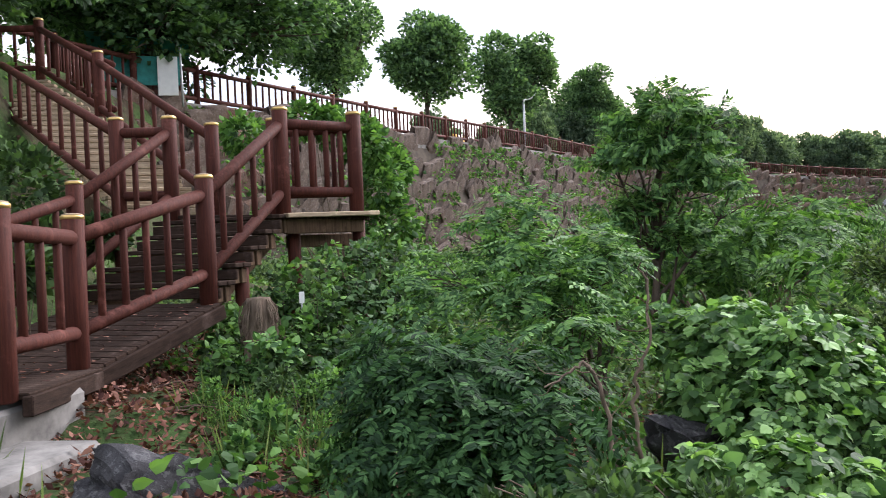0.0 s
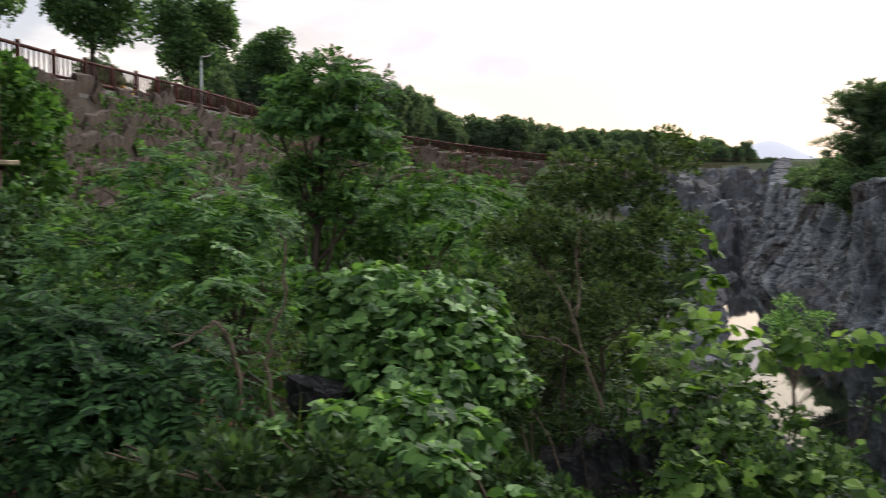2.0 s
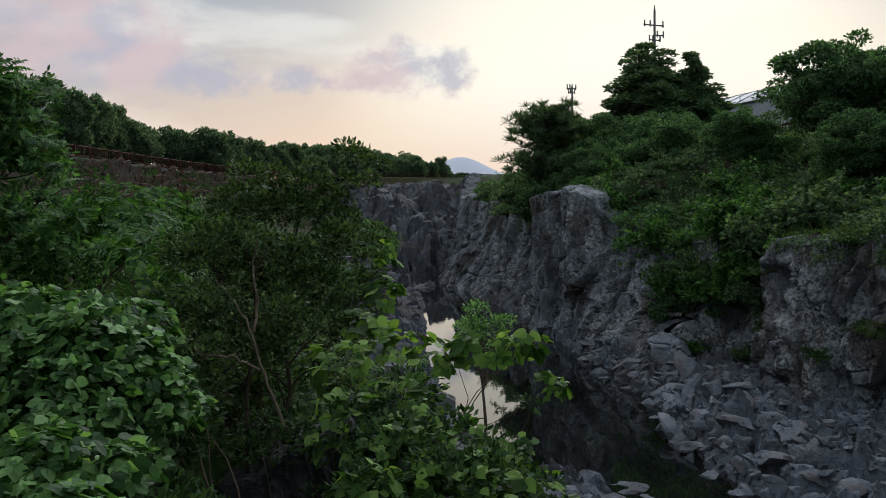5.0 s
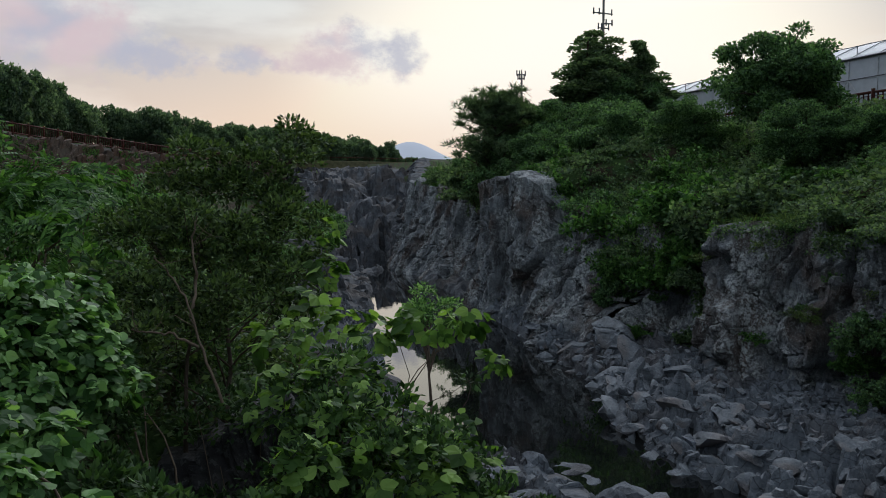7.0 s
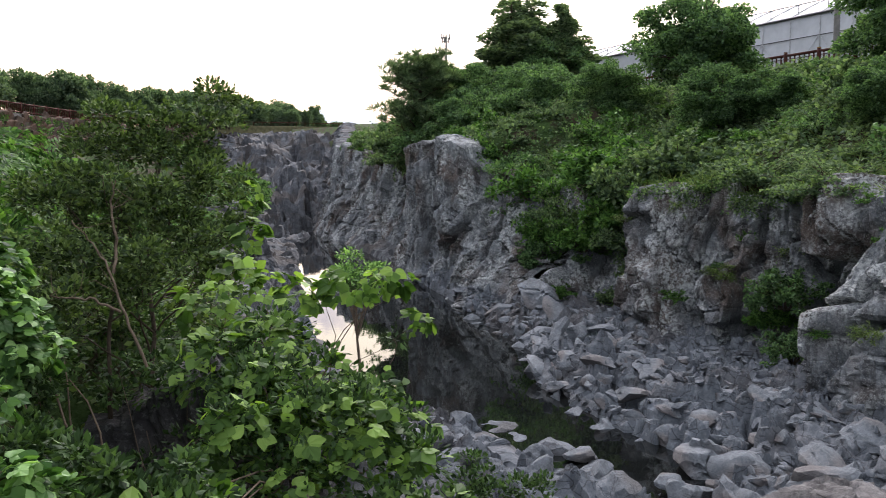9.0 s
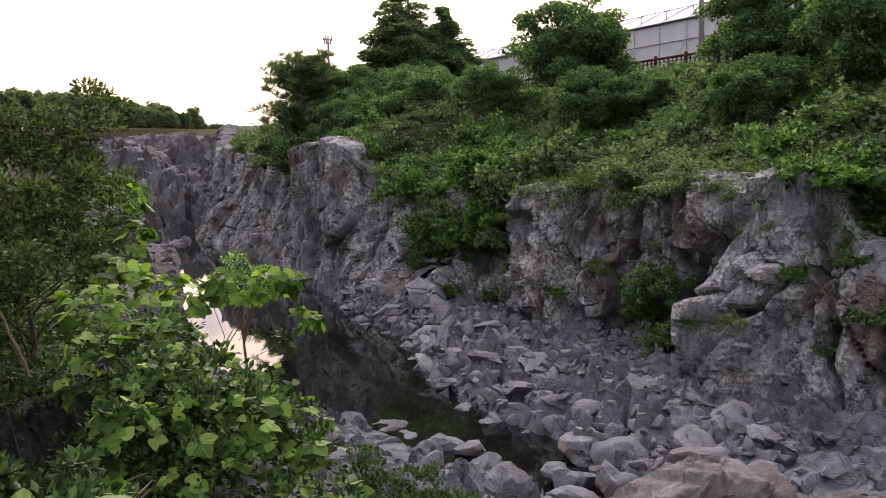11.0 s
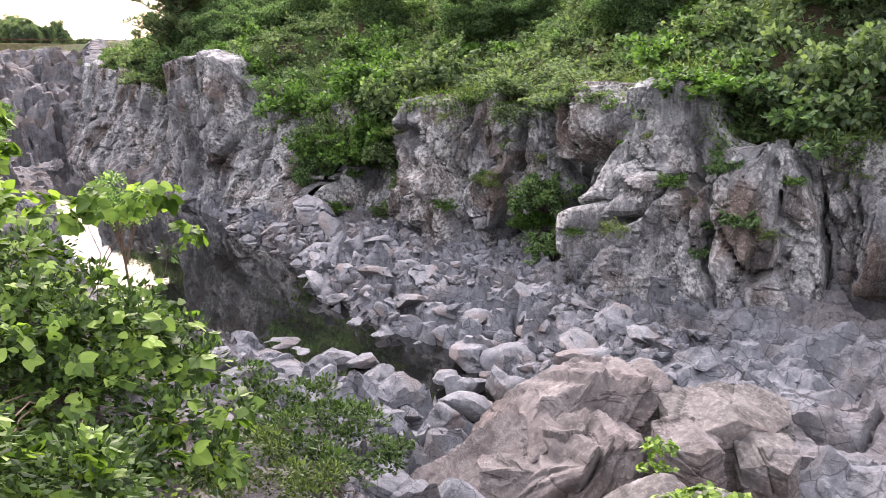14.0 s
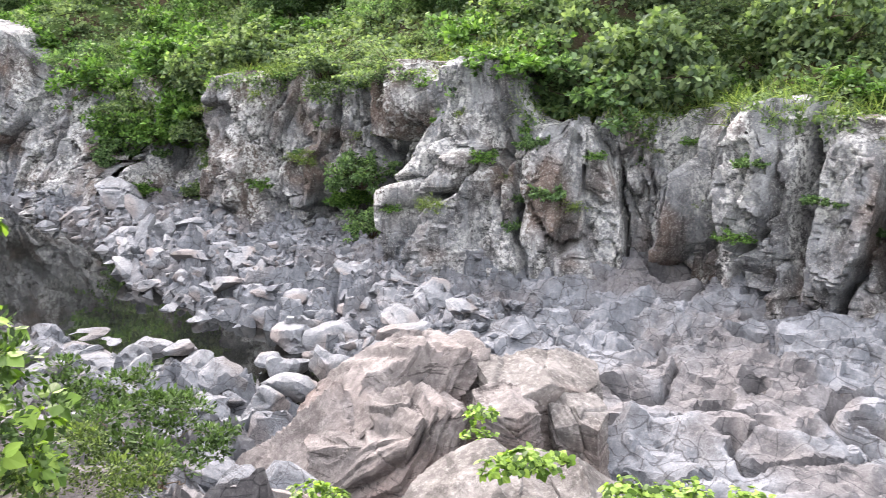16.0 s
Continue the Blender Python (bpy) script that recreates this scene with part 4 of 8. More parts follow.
near = []
for k in range(900):
    s = rng.uniform(6, 17.5)
    wl = float(np.interp(s, *WL))
    u = wl - 3.2 + 4.2 * rng.random()
    r = 0.2 + 0.5 * rng.random() ** 1.6
    if len(near) == 70 or any((s - a) ** 2 + (u - b) ** 2 < (0.62 * (r + c)) ** 2 for a, b, c in near):
        continue
    near.append((s, u, r))
    z = float(bed_height(np.array([s]), np.array([u]))[0])
    ob = new("bank_boulder", BANKROCKS[k % 5])
    ob.matrix_basis = Matrix.LocRotScale(su(s, u, max(z, WATER - 0.25) + r * 0.05), Euler((rng.normal(0, 0.3), rng.normal(0, 0.3), rng.uniform(0, 6.3))), (r, r, r * 1.15))
    tagged(ob, "grey water-worn boulder at the near edge of the pool", "boulder", "boulders on the near bank")

PEBBLES = [worn_mesh("cobble", 140 + k, M_STONE, (1, 0.8, 0.5), 7, 2, 1) for k in range(5)]
chunks = []
for k in range(800):
    s = rng.uniform(7, 34)
    wr = float(np.interp(s, *WR))
    u = wr - 0.3 + 6.0 * rng.random()
    if u > rim_far(s, 1) - 1.2:
        continue
    r = 0.07 + 0.20 * rng.random() ** 2
    m = Matrix.LocRotScale(su(s, u, float(bed_height(np.array([s]), np.array([u]))[0] + bed_blocks(np.array([s]), np.array([u]))[0]) + r * 0.2), Euler((rng.normal(0, 0.3), rng.normal(0, 0.3), rng.uniform(0, 6.3))), (r, r, r))
    me = PEBBLES[k % 5]
    chunks.append((np.array([(m @ v.co)[:] for v in me.vertices]), np.array([q.vertices[:] for q in me.polygons])))
tagged(new("cobbles", mesh_np("cobbles", *join_np(chunks), M_BED, True, 40)), "pale grey cobbles between the boulders of the river bed", "stones", kind="stuff")


def big_rock(label, at, dims, turn, seed, mat=M_BOULDER, cuts=12, level=4):
    ob = new("boulder", boulder_mesh("boulder", seed, mat, dims, cuts, 5, 0.03, 0.14, 0.36))
    ob.matrix_basis = Matrix.LocRotScale(at, Euler([radians(a) for a in turn]), None)
    return tagged(ob, label, "boulder", "large boulders on the near bank")


def split_rock(label, at, turn, planes, seed, mat, bedding, crack=None, size=1.0, ridges=1.0):
    """A block bounded by flat breaks (way and distance of each), with bedding that shows on its flanks."""
    bm = bmesh.new()
    bmesh.ops.create_icosphere(bm, subdivisions=6, radius=1.0)
    w = np.array([x.co[:] for x in bm.verts])
    f = np.array([[q.index for q in p.verts] for p in bm.faces])
    bm.free()
    r = np.full(len(w), 9.0)
    for nrm, d in planes:
        lean = w @ unit(np.array(nrm, float))
        r = np.where(lean > 0.02, np.minimum(r, d * size / np.maximum(lean, 0.02)), r)
    v = w * r[:, None]
    across = unit(np.array(bedding, float))
    level = v @ across + 0.10 * fbm(v * 1.1, 2, seed)
    thin = np.stack([level * 7.5, (v[:, 0] + v[:, 1]) * 0.35, v[:, 2] * 0.2], -1)
    out = (0.5 - np.abs(fbm(thin, 3, seed + 2))) * 0.12 * ridges + fbm(v * 1.2, 3, seed + 3) * 0.04 + fbm(v * 6, 3, seed + 5) * 0.014
    a, b, g = facets(v * 0.8 + seed + across * (v @ across)[:, None] * 2.2, seed, 0.5)
    out = out + (np.floor(level * 3.2) - level * 3.2 + sstep(level * 3.2 - np.floor(level * 3.2), 0.8, 1.0)) * 0.10 * max(ridges - 0.5, 0) + a * 0.09 + b * 0.20 - (1 - sstep(g, 0, 0.04)) * 0.02
    if crack:
        nrm, d, wide = crack
        out = out - np.exp(-((v @ unit(np.array(nrm, float)) - d + 0.03 * fbm(v * 3, 2, 9)) / wide) ** 2) * 0.16
    v = v + w * out[:, None]
    ob = new("boulder", mesh_np("boulder", v, f, mat, True, 17))
    ob.matrix_basis = Matrix.LocRotScale(at, Euler((0, 0, radians(turn))), None)
    return tagged(ob, label, "boulder", "large boulders on the near bank")


split_rock("large pinkish-grey boulder with a sloping weathered top", (11.35, -0.22, -3.54), -78, (((-0.32, 0.0, 0.95), 0.86), ((0.22, -0.05, 1.0), 0.98), ((0.97, -0.1, 0.22), 1.12), ((0.0, -0.85, 0.5), 0.52), ((-0.75, -0.2, 0.62), 0.95), ((0, 1, 0.25), 0.75),
           ((-1, 0, 0.0), 1.5), ((0, 0, -1), 1.3)), 21, M_BOULDER, (-0.55, -0.25, 0.80), ridges=1.5)
split_rock("pinkish-grey wedge-shaped boulder with a dark crack across its broken face", (10.25, -0.14, -3.84), -78, (((-0.42, -0.12, 0.9), 0.74), ((0.50, -0.84, 0.22), 0.60), ((-0.62, -0.62, 0.48), 0.72), ((1.0, -0.1, 0.1), 0.78), ((0.35, 0.1, 0.93), 0.92), ((-1, 0, 0.1), 1.25), ((0, 1, 0.2), 0.8),
           ((0, 0, -1), 1.2)), 32, M_BOULDER, (-0.60, -0.20, 0.77), ((-0.50, 0.0, 0.87), -0.05, 0.026), ridges=1.5)
split_rock("slanting pinkish slab leaning against the wedge-shaped boulder", (10.75, 0.86, -4.10), -78, (((-0.62, -0.28, 0.73), 0.50), ((0.62, 0.28, -0.73), 0.40), ((0.78, -0.1, 0.62), 1.10), ((-0.78, 0.1, -0.62), 1.15), ((0.1, -1, 0.0), 0.62), ((0, 1, 0), 0.6)), 33, M_BOULDER, (-0.62, -0.28, 0.73))
split_rock("low pinkish slab at the foot of the leaning one", (10.35, 1.1, -4.32), -78, (((-0.5, -0.5, 0.72), 0.48), ((0.5, 0.4, -0.77), 0.45), ((0.8, -0.3, 0.5), 0.95), ((-0.8, 0.2, -0.5), 0.95), ((0.1, -1, 0.0), 0.5), ((0, 1, 0), 0.6)), 34, M_BOULDER, (-0.5, -0.4, 0.77))
split_rock("pale grey flat-topped block leaning beside the larger boulder", (11.05, -1.95, -3.38), -78, (((0.45, -0.2, 0.87), 0.55), ((-0.25, -0.15, 1.0), 0.60), ((0.9, -0.4, 0.15), 0.70), ((0.1, -0.98, 0.2), 0.58), ((-1, 0, 0.1), 0.78), ((0, 1, 0.2), 0.7), ((0, 0, -1), 1.3)), 22, M_BANKROCK, (0.2, -0.2, 0.95), ridges=0.2)
split_rock("rounded pinkish block in front of the flat-topped one", (10.25, -1.42, -3.38), -78, (((-0.3, -0.2, 0.93), 0.55), ((0.5, -0.1, 0.86), 0.58), ((0.6, -0.8, 0.1), 0.48), ((-0.7, -0.7, 0.2), 0.46), ((1, 0.1, 0), 0.55), ((-1, 0.1, 0), 0.5), ((0, 1, 0), 0.5), ((0, 0, -1), 1.6)), 35, M_BOULDER, (0.1, -0.2, 0.95), size=0.72, ridges=0.3)
split_rock("grey lichen-spotted block with a broken edge beside the rounded one", (10.3, -2.35, -3.45), -78, (((0.2, -0.3, 0.93), 0.48), ((-0.6, -0.3, 0.75), 0.5), ((0.75, -0.6, 0.1), 0.45), ((-0.6, -0.8, 0.1), 0.42), ((1, 0.1, 0), 0.5), ((-1, 0.1, 0), 0.5), ((0, 1, 0), 0.5), ((0, 0, -1), 1.6)), 36, M_BANKROCK, (0.2, -0.2, 0.9), size=0.7, ridges=0.2)
split_rock("weathered grey boulder with pale lichen on the bank below the path", (7.25, -0.95, -2.98), -78, (((-0.45, -0.1, 0.88), 0.42), ((0.3, -0.2, 0.93), 0.50), ((0.8, -0.5, 0.3), 0.72), ((-0.5, -0.8, 0.2), 0.62), ((1, 0.1, 0), 0.85), ((-1, 0.1, 0), 1.0), ((0, 1, 0), 0.6), ((0, 0, -1), 1.0)), 37, M_BANKROCK, (-0.3, -0.2, 0.93))
split_rock("pointed grey boulder with pale lichen on the bank below the path", (7.0, -1.85, -3.10), -78, (((-0.60, -0.1, 0.78), 0.45), ((0.62, -0.2, 0.75), 0.48), ((0.1, -0.9, 0.35), 0.55), ((1, 0.1, 0), 0.8), ((-1, 0.1, 0), 0.8), ((0, 1, 0), 0.6), ((0, 0, -1), 1.0)), 38, M_BANKROCK, (0.3, -0.2, 0.93))
for k, (s, u, z, r) in enumerate(((15.7, 7.7, -4.45, 1.0), (14.1, 8.5, -4.25, 0.62), (12.8, 9.0, -4.25, 0.6), (14.3, 9.7, -4.4, 0.5), (10.7, 9.3, -4.15, 0.66), (12.2, 10.2, -4.35, 0.45), (11.6, 8.6, -4.2, 0.55), (13.2, 7.9, -4.2, 0.6), (9.7, 10.2, -4.1, 0.7), (10.4, 11.4, -4.2, 0.6), (10.8, 7.3, -3.9, 0.5), (9.8, 8.2, -3.9, 0.55), (12.2, 7.0, -4.0, 0.6), (12.8, 11.3, -4.35, 0.95), (12.1, 11.8, -4.25, 0.8), (12.7, 8.8, -4.4, 0.7), (11.7, 10.1, -4.35, 0.8), (10.8, 10.4, -4.25, 0.7), (10.6, 11.6, -4.15, 0.9), (16.3, 11.9, -4.4, 0.6), (10.6, 12.6, -4.1, 0.85), (14.5, 11.8, -4.4, 0.6))):
    ob = new("bank_boulder", ROCKS[k % 10])
    ob.matrix_basis = Matrix.LocRotScale(su(s, u, z), Euler((0.1 * math.sin(k), 0.1 * math.cos(3 * k), 1.7 * k)), (r * 0.8, r * 0.8, r * 0.85))
    tagged(ob, "pale grey water-worn boulder with scooped faces beside the pool", "boulder", "boulders on the near bank")
big_rock("pinkish boulder wedged on the bank", (9.2, 1.35, -3.75), (0.6, 0.7, 0.5), (0, 10, 15), 25)
big_rock("flat grey rock shelf at the water's edge", su(13.2, 7.2, -4.6), (1.6, 0.8, 0.4), (4, -3, 40), 26, M_BED)
big_rock("long flat grey rock shelf beside the pool", su(15.0, 7.5, -4.40), (2.0, 1.0, 0.42), (3, -2, 45), 31, M_BED)
big_rock("broken grey block fallen at the cliff's foot", su(28.3, 16.5, -3.55), (1.5, 1.0, 0.95), (6, -8, 20), 33, M_STONE)
big_rock("dark weathered rock beside the concrete steps", (-0.05, 4.72, 0.07), (1.3, 0.56, 0.42), (5, 3, 14), 27, M_DARKROCK)
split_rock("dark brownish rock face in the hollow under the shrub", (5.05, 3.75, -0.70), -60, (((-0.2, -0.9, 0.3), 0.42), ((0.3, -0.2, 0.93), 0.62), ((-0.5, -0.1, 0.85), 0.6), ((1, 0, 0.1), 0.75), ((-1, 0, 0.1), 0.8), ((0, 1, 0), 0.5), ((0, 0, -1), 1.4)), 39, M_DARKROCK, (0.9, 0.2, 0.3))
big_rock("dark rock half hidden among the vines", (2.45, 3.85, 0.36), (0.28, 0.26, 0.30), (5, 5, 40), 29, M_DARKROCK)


# ---- retaining wall and fence along the road ----
def box_np(dx, dy, dz, bevel=0.0):
    """A box about its middle, with chamfered edges."""
    bm = bmesh.new()
    bmesh.ops.create_cube(bm, size=1.0)
    bmesh.ops.scale(bm, vec=(dx, dy, dz), verts=bm.verts)
    if bevel:
        bmesh.ops.bevel(bm, geom=bm.edges[:], offset=bevel, segments=1, affect="EDGES")
    return bm


def bm_mesh(name, bm, mat, smooth=False):
    me = bpy.data.meshes.new(name)
    bm.to_mesh(me)
    bm.free()
    me.materials.append(mat)
    me.polygons.foreach_set("use_smooth", [bool(smooth)] * len(me.polygons))
    return me


def log_np(a, b, r, sides=10, taper=1.0):
    """A turned log with closed, chamfered ends."""
    a, b = np.asarray(a, float), np.asarray(b, float)
    d = (b - a) / np.linalg.norm(b - a)
    e = min(0.015, r * 0.3)
    pts = [a, a + d * 1e-3, a + d * e, b - d * e, b - d * 1e-3, b]
    return tube_np(pts, [r * 0.02, r * 0.75, r, r * taper, r * 0.75 * taper, r * 0.02], sides)


def log_mesh(name, a, b, r, mat, sides=10):
    v, f = log_np(a, b, r, sides)
    return mesh_np(name, v, f, mat)


def fence_line():
    """Points of the road fence: s, u and the height of its foot, every bay."""
    s = np.array([12, 16.9, 30, 46, 60, 74, 88, 100, 112, 126])
    u = np.array([-16.4, -16.2, -16.2, -16.2, -15.8, -11.4, -5.5, 0.5, 8, 18])
    z = np.array([5.6, 5.55, 5.85, 6.5, 6.75, 6.6, 6.5, 6.4, 6.3, 6.2])
    seg = np.hypot(np.diff(s), np.diff(u))
    t = np.concatenate([[0], np.cumsum(seg)])
    q = np.arange(0, t[-1], 2.35)
    return [su(np.interp(k, t, s), np.interp(k, t, u), np.interp(k, t, z)) for k in q]


FENCE = fence_line()


def fence_bay(parent, a, b, post=True):
    """A bay of the log fence from foot a to foot b."""
    a, b = Vector(a), Vector(b)
    if post:
        part("post", log_mesh("post", a + Vector((0, 0, -0.2)), a + Vector((0, 0, 1.15)), 0.088, M_RAIL), parent)
        part("cap_band", log_mesh("cap_band", a + Vector((0, 0, 1.09)), a + Vector((0, 0, 1.13)), 0.092, M_BRASS), parent, "pale brass band")
    for h, nm in ((0.98, "top_rail"), (0.2, "bottom_rail")):
        part(nm, log_mesh(nm, a + Vector((0, 0, h)), b + Vector((0, 0, h)), 0.062, M_RAIL), parent)
    for k in range(1, 7):
        p = a.lerp(b, k / 7)
        part("baluster", log_mesh("baluster", p + Vector((0, 0, 0.2)), p + Vector((0, 0, 0.98)), 0.036, M_RAIL, 6), parent)


road_fence = thing("road_fence", "red-brown painted log fence along the top of the stone wall", "fence")
for a, b in zip(FENCE[:-1], FENCE[1:]):
    fence_bay(road_fence, a, b)

# concrete coping under the fence
cv, cf = [], []
for k, p in enumerate(FENCE):
    d = (FENCE[min(k + 1, len(FENCE) - 1)] - FENCE[max(k - 1, 0)])
    nrm = Vector((d.y, -d.x, 0)).normalized()
    for off, h in ((0.28, -1.2), (0.28, 0.0), (-0.3, 0.0), (-0.3, -1.2)):
        cv.append(p + nrm * off + Vector((0, 0, h)))
for k in range(len(FENCE) - 1):
    for j in range(3):
        cf.append((k * 4 + j, k * 4 + j + 1, k * 4 + j + 5, k * 4 + j + 4))
coping = new("wall_coping", mesh_np("wall_coping", np.array([v[:] for v in cv]), np.array(cf), M_CONCRETE, False))
tagged(coping, "weathered concrete coping on the stone retaining wall", "wall", kind="structure")

retaining_wall = thing("retaining_wall", "sloping retaining wall of large brown-grey stones, partly overgrown", "wall", kind="structure")


def wall_curve(q):
    """Foot of the fence after q metres of wall, and the way out of the wall."""
    k = min(int(q / 2.35), len(FENCE) - 2)
    a, b = FENCE[k], FENCE[k + 1]
    p = a.lerp(b, q / 2.35 - k)
    d = b - a
    return p, Vector((d.y, -d.x, 0)).normalized(), Vector((d.x, d.y, 0)).normalized()


def build_wall():
    rng = np.random.default_rng(12)
    stones = []
    for k in range(6):
        bm = bmesh.new()
        bmesh.ops.create_icosphere(bm, subdivisions=2, radius=0.62)
        lean = rng.normal(0, 0.12, 3)
        for v in bm.verts:
            v.co = Vector([math.copysign(min(abs(c) * 1.42, 0.5), c) for c in v.co])
            v.co.x += v.co.z * lean[0]
            v.co.z += v.co.x * lean[1]
            v.co += Vector(rng.normal(0, 0.03, 3))
        stones.append(bm_mesh("stone", bm, M_WALLSTONE))
    rows, course = 6, 0.92
    back_v = []
    total = (len(FENCE) - 1) * 2.35
    qs = np.arange(0, total, 1.2)
    for q in qs:
        p, n, d = wall_curve(q)
        for j in range(rows + 1):
            h = -j * course - 0.05
            back_v.append(p + n * (0.16 + 0.26 * (-h)) + Vector((0, 0, h)))
    wallback = mesh_np("mortar_face", np.array([v[:] for v in back_v]), grid_faces(len(qs), rows + 1), M_BED_EARTH, False)
    part("mortar_face", wallback, retaining_wall)
    count, rest = 0, []
    for j in range(rows):
        q = rng.uniform(0, 0.6)
        while q < total - 1:
            w = rng.uniform(0.55, 1.35)
            h = -(j + 0.5) * course - 0.05 + rng.normal(0, 0.16)
            p, n, d = wall_curve(q + w / 2)
            pos = p + n * (0.12 + 0.26 * (-h) + rng.normal(0, 0.035)) + Vector((0, 0, h))
            rot = Matrix((d, n, Vector((0, 0, 1)))).transposed().to_4x4() @ Matrix.Rotation(radians(-14), 4, "X") @ Matrix.Rotation(rng.normal(0, 0.42), 4, "Y")
            m = Matrix.Translation(pos) @ rot @ Matrix.Diagonal((w * 1.14, 0.30, course * rng.uniform(0.92, 1.3), 1))
            me = stones[rng.integers(6)]
            if 8 < q < 42 and count < 300:
                ob = part("stone", me, retaining_wall)
                ob.matrix_basis = m
                count += 1
            else:
                v = np.array([(m @ x.co)[:] for x in me.vertices])
                tri = [[x.vertices[0], x.vertices[i], x.vertices[i + 1]] for x in me.polygons for i in range(1, len(x.vertices) - 1)]
                rest.append((v, np.array(tri)))
            q += w
    n = 34000
    q, h = rng.uniform(6, total - 2, n), -0.1 - 5.3 * rng.random(n) ** 1.3
    pts = np.array([(wall_curve(a)[0] + wall_curve(a)[1] * (0.12 + 0.26 * -b + 0.22) + Vector((0, 0, b)))[:] for a, b in zip(q, h)])
    nrm = np.array([wall_curve(a)[1][:] for a in q])
    keep = fbm(pts * np.array([0.5, 0.5, 0.35]), 4, 301) + 0.25 * rng.random(n) > -0.07
    pts, nrm = pts[keep], nrm[keep]
    lv, lf = leaves_np(pts, nrm * 0.6 + rng.normal(0, 0.5, pts.shape) + np.array([0, 0, -0.5]), 0.10 + 0.09 * rng.random(len(pts)), "broad", rng)
    tagged(new("wall_creeper", mesh_np("wall_creeper", lv, lf, M_LEAF_BUSH, False)), "green creeper over the stone retaining wall", "vine", kind="stuff")
    v, f = join_np(rest)
    tagged(part("stones", mesh_np("stones", v, f, M_WALLSTONE, False), retaining_wall), kind="stuff")


build_wall()

# ---- the wooden stairs ----
stairs = thing("wooden_staircase", "red-brown log-railed wooden staircase with weathered plank landing", "staircase")
DIR = Vector((0.63, 0.776, 0)).normalized()
LEFT = Vector((-DIR.y, DIR.x, 0))
P0, P1, P2, P4, P5 = Vector((-1.13, 5.74, 0.72)), Vector((-0.85, 7.0, 0.69)), Vector((0.15, 8.19, 1.08)), Vector((0.98, 9.31, 1.89)), Vector((1.84, 9.64, 1.89))
QA, QB = P2 + LEFT * 1.6 + Vector((0, 0, 0.05)), P4 + LEFT * 1.5 + Vector((0, 0, 0.05))
QC, QD = Vector((-0.77, 10.43, 1.95)), Vector((0.30, 10.86, 1.95))
UPDIR = Vector((-0.37, 0.93, 0)).normalized()
QF, QG = Vector((-1.33, 14.76, 3.68)), Vector((-2.55, 17.2, 4.80))
QCU = Vector((-2.95, 15.9, 3.85))
Q1 = P1 + LEFT * 1.5
Q0 = Vector((-2.75, 6.6, 0.62))
QE = QD + (P5 - QD) * 0.45


def stair_post(p, h=1.13, r=0.085, foot=0.12):
    post = part("post", log_mesh("post", p + Vector((0, 0, -foot)), p + Vector((0, 0, h)), r, M_RAIL, 14), stairs)
    part("cap_band", log_mesh("cap_band", p + Vector((0, 0, h - 0.050)), p + Vector((0, 0, h + 0.003)), r + 0.004, M_BRASS, 14), post, "brass-coloured band under the post's cap")
    part("groove", log_mesh("groove", p + Vector((0, 0, h - 0.012)), p + Vector((0, 0, h + 0.008)), r * 0.90, M_TREAD, 14), post, "pale worn post top")


def stair_rail(a, b, n, hi=0.95, lo=0.22, r=0.06):
    d = (b - a).normalized()
    part("top_rail", log_mesh("top_rail", a + Vector((0, 0, hi)), b + Vector((0, 0, hi)), r, M_RAIL, 12), stairs)
    part("bottom_rail", log_mesh("bottom_rail", a + Vector((0, 0, lo)), b + Vector((0, 0, lo)), r * 0.92, M_RAIL, 12), stairs)
    for k in range(1, n + 1):
        p = a.lerp(b, k / (n + 1))
        part("baluster", log_mesh("baluster", p + Vector((0, 0, lo)), p + Vector((0, 0, hi)), 0.033, M_RAIL, 8), stairs)


for p in (P0, P1, P2, P4, P5, QA, QB, QC, QD, QE, QF, QG, Q1, Q0):
    stair_post(p)
stair_rail(P0, P1, 3)
stair_rail(P1, P2, 5)
stair_rail(P2, P4, 4)
stair_rail(P4, P5, 4)
stair_rail(Q0, Q1, 5)
stair_rail(Q1, QA, 5)
stair_rail(QA, QB, 4)
stair_rail(QB, QC, 2)
stair_rail(QC, QCU, 9)
stair_rail(QD, QF, 8)
stair_rail(QF, QG, 5)
stair_rail(QE, P5, 3)
stair_rail(QG, QG + Vector((-3.0, 0.6, 0.0)), 6)
stair_post(QG + Vector((-3.0, 0.6, 0.0)))
stair_rail(QF + Vector((0.2, 0.2, 0)), FENCE[1] + Vector((0, 0, 0.02)), 14)


def plank(a, b, width, thick, mat, name="plank", slope=None):
    """A plank from a to b, its top at that height."""
    a, b = Vector(a), Vector(b)
    d = b - a
    bm = box_np(d.length, width, thick, min(0.008, thick * 0.2))
    ob = part(name, bm_mesh(name, bm, mat), stairs)
    x = d.normalized()
    y = slope.normalized() if slope else Vector((0, 0, 1)).cross(x).normalized()
    y = (y - x * y.dot(x)).normalized()
    ob.matrix_basis = Matrix.Translation((a + b) / 2 - Vector((0, 0, thick / 2))) @ Matrix((x, y, x.cross(y))).transposed().to_4x4()
    return ob


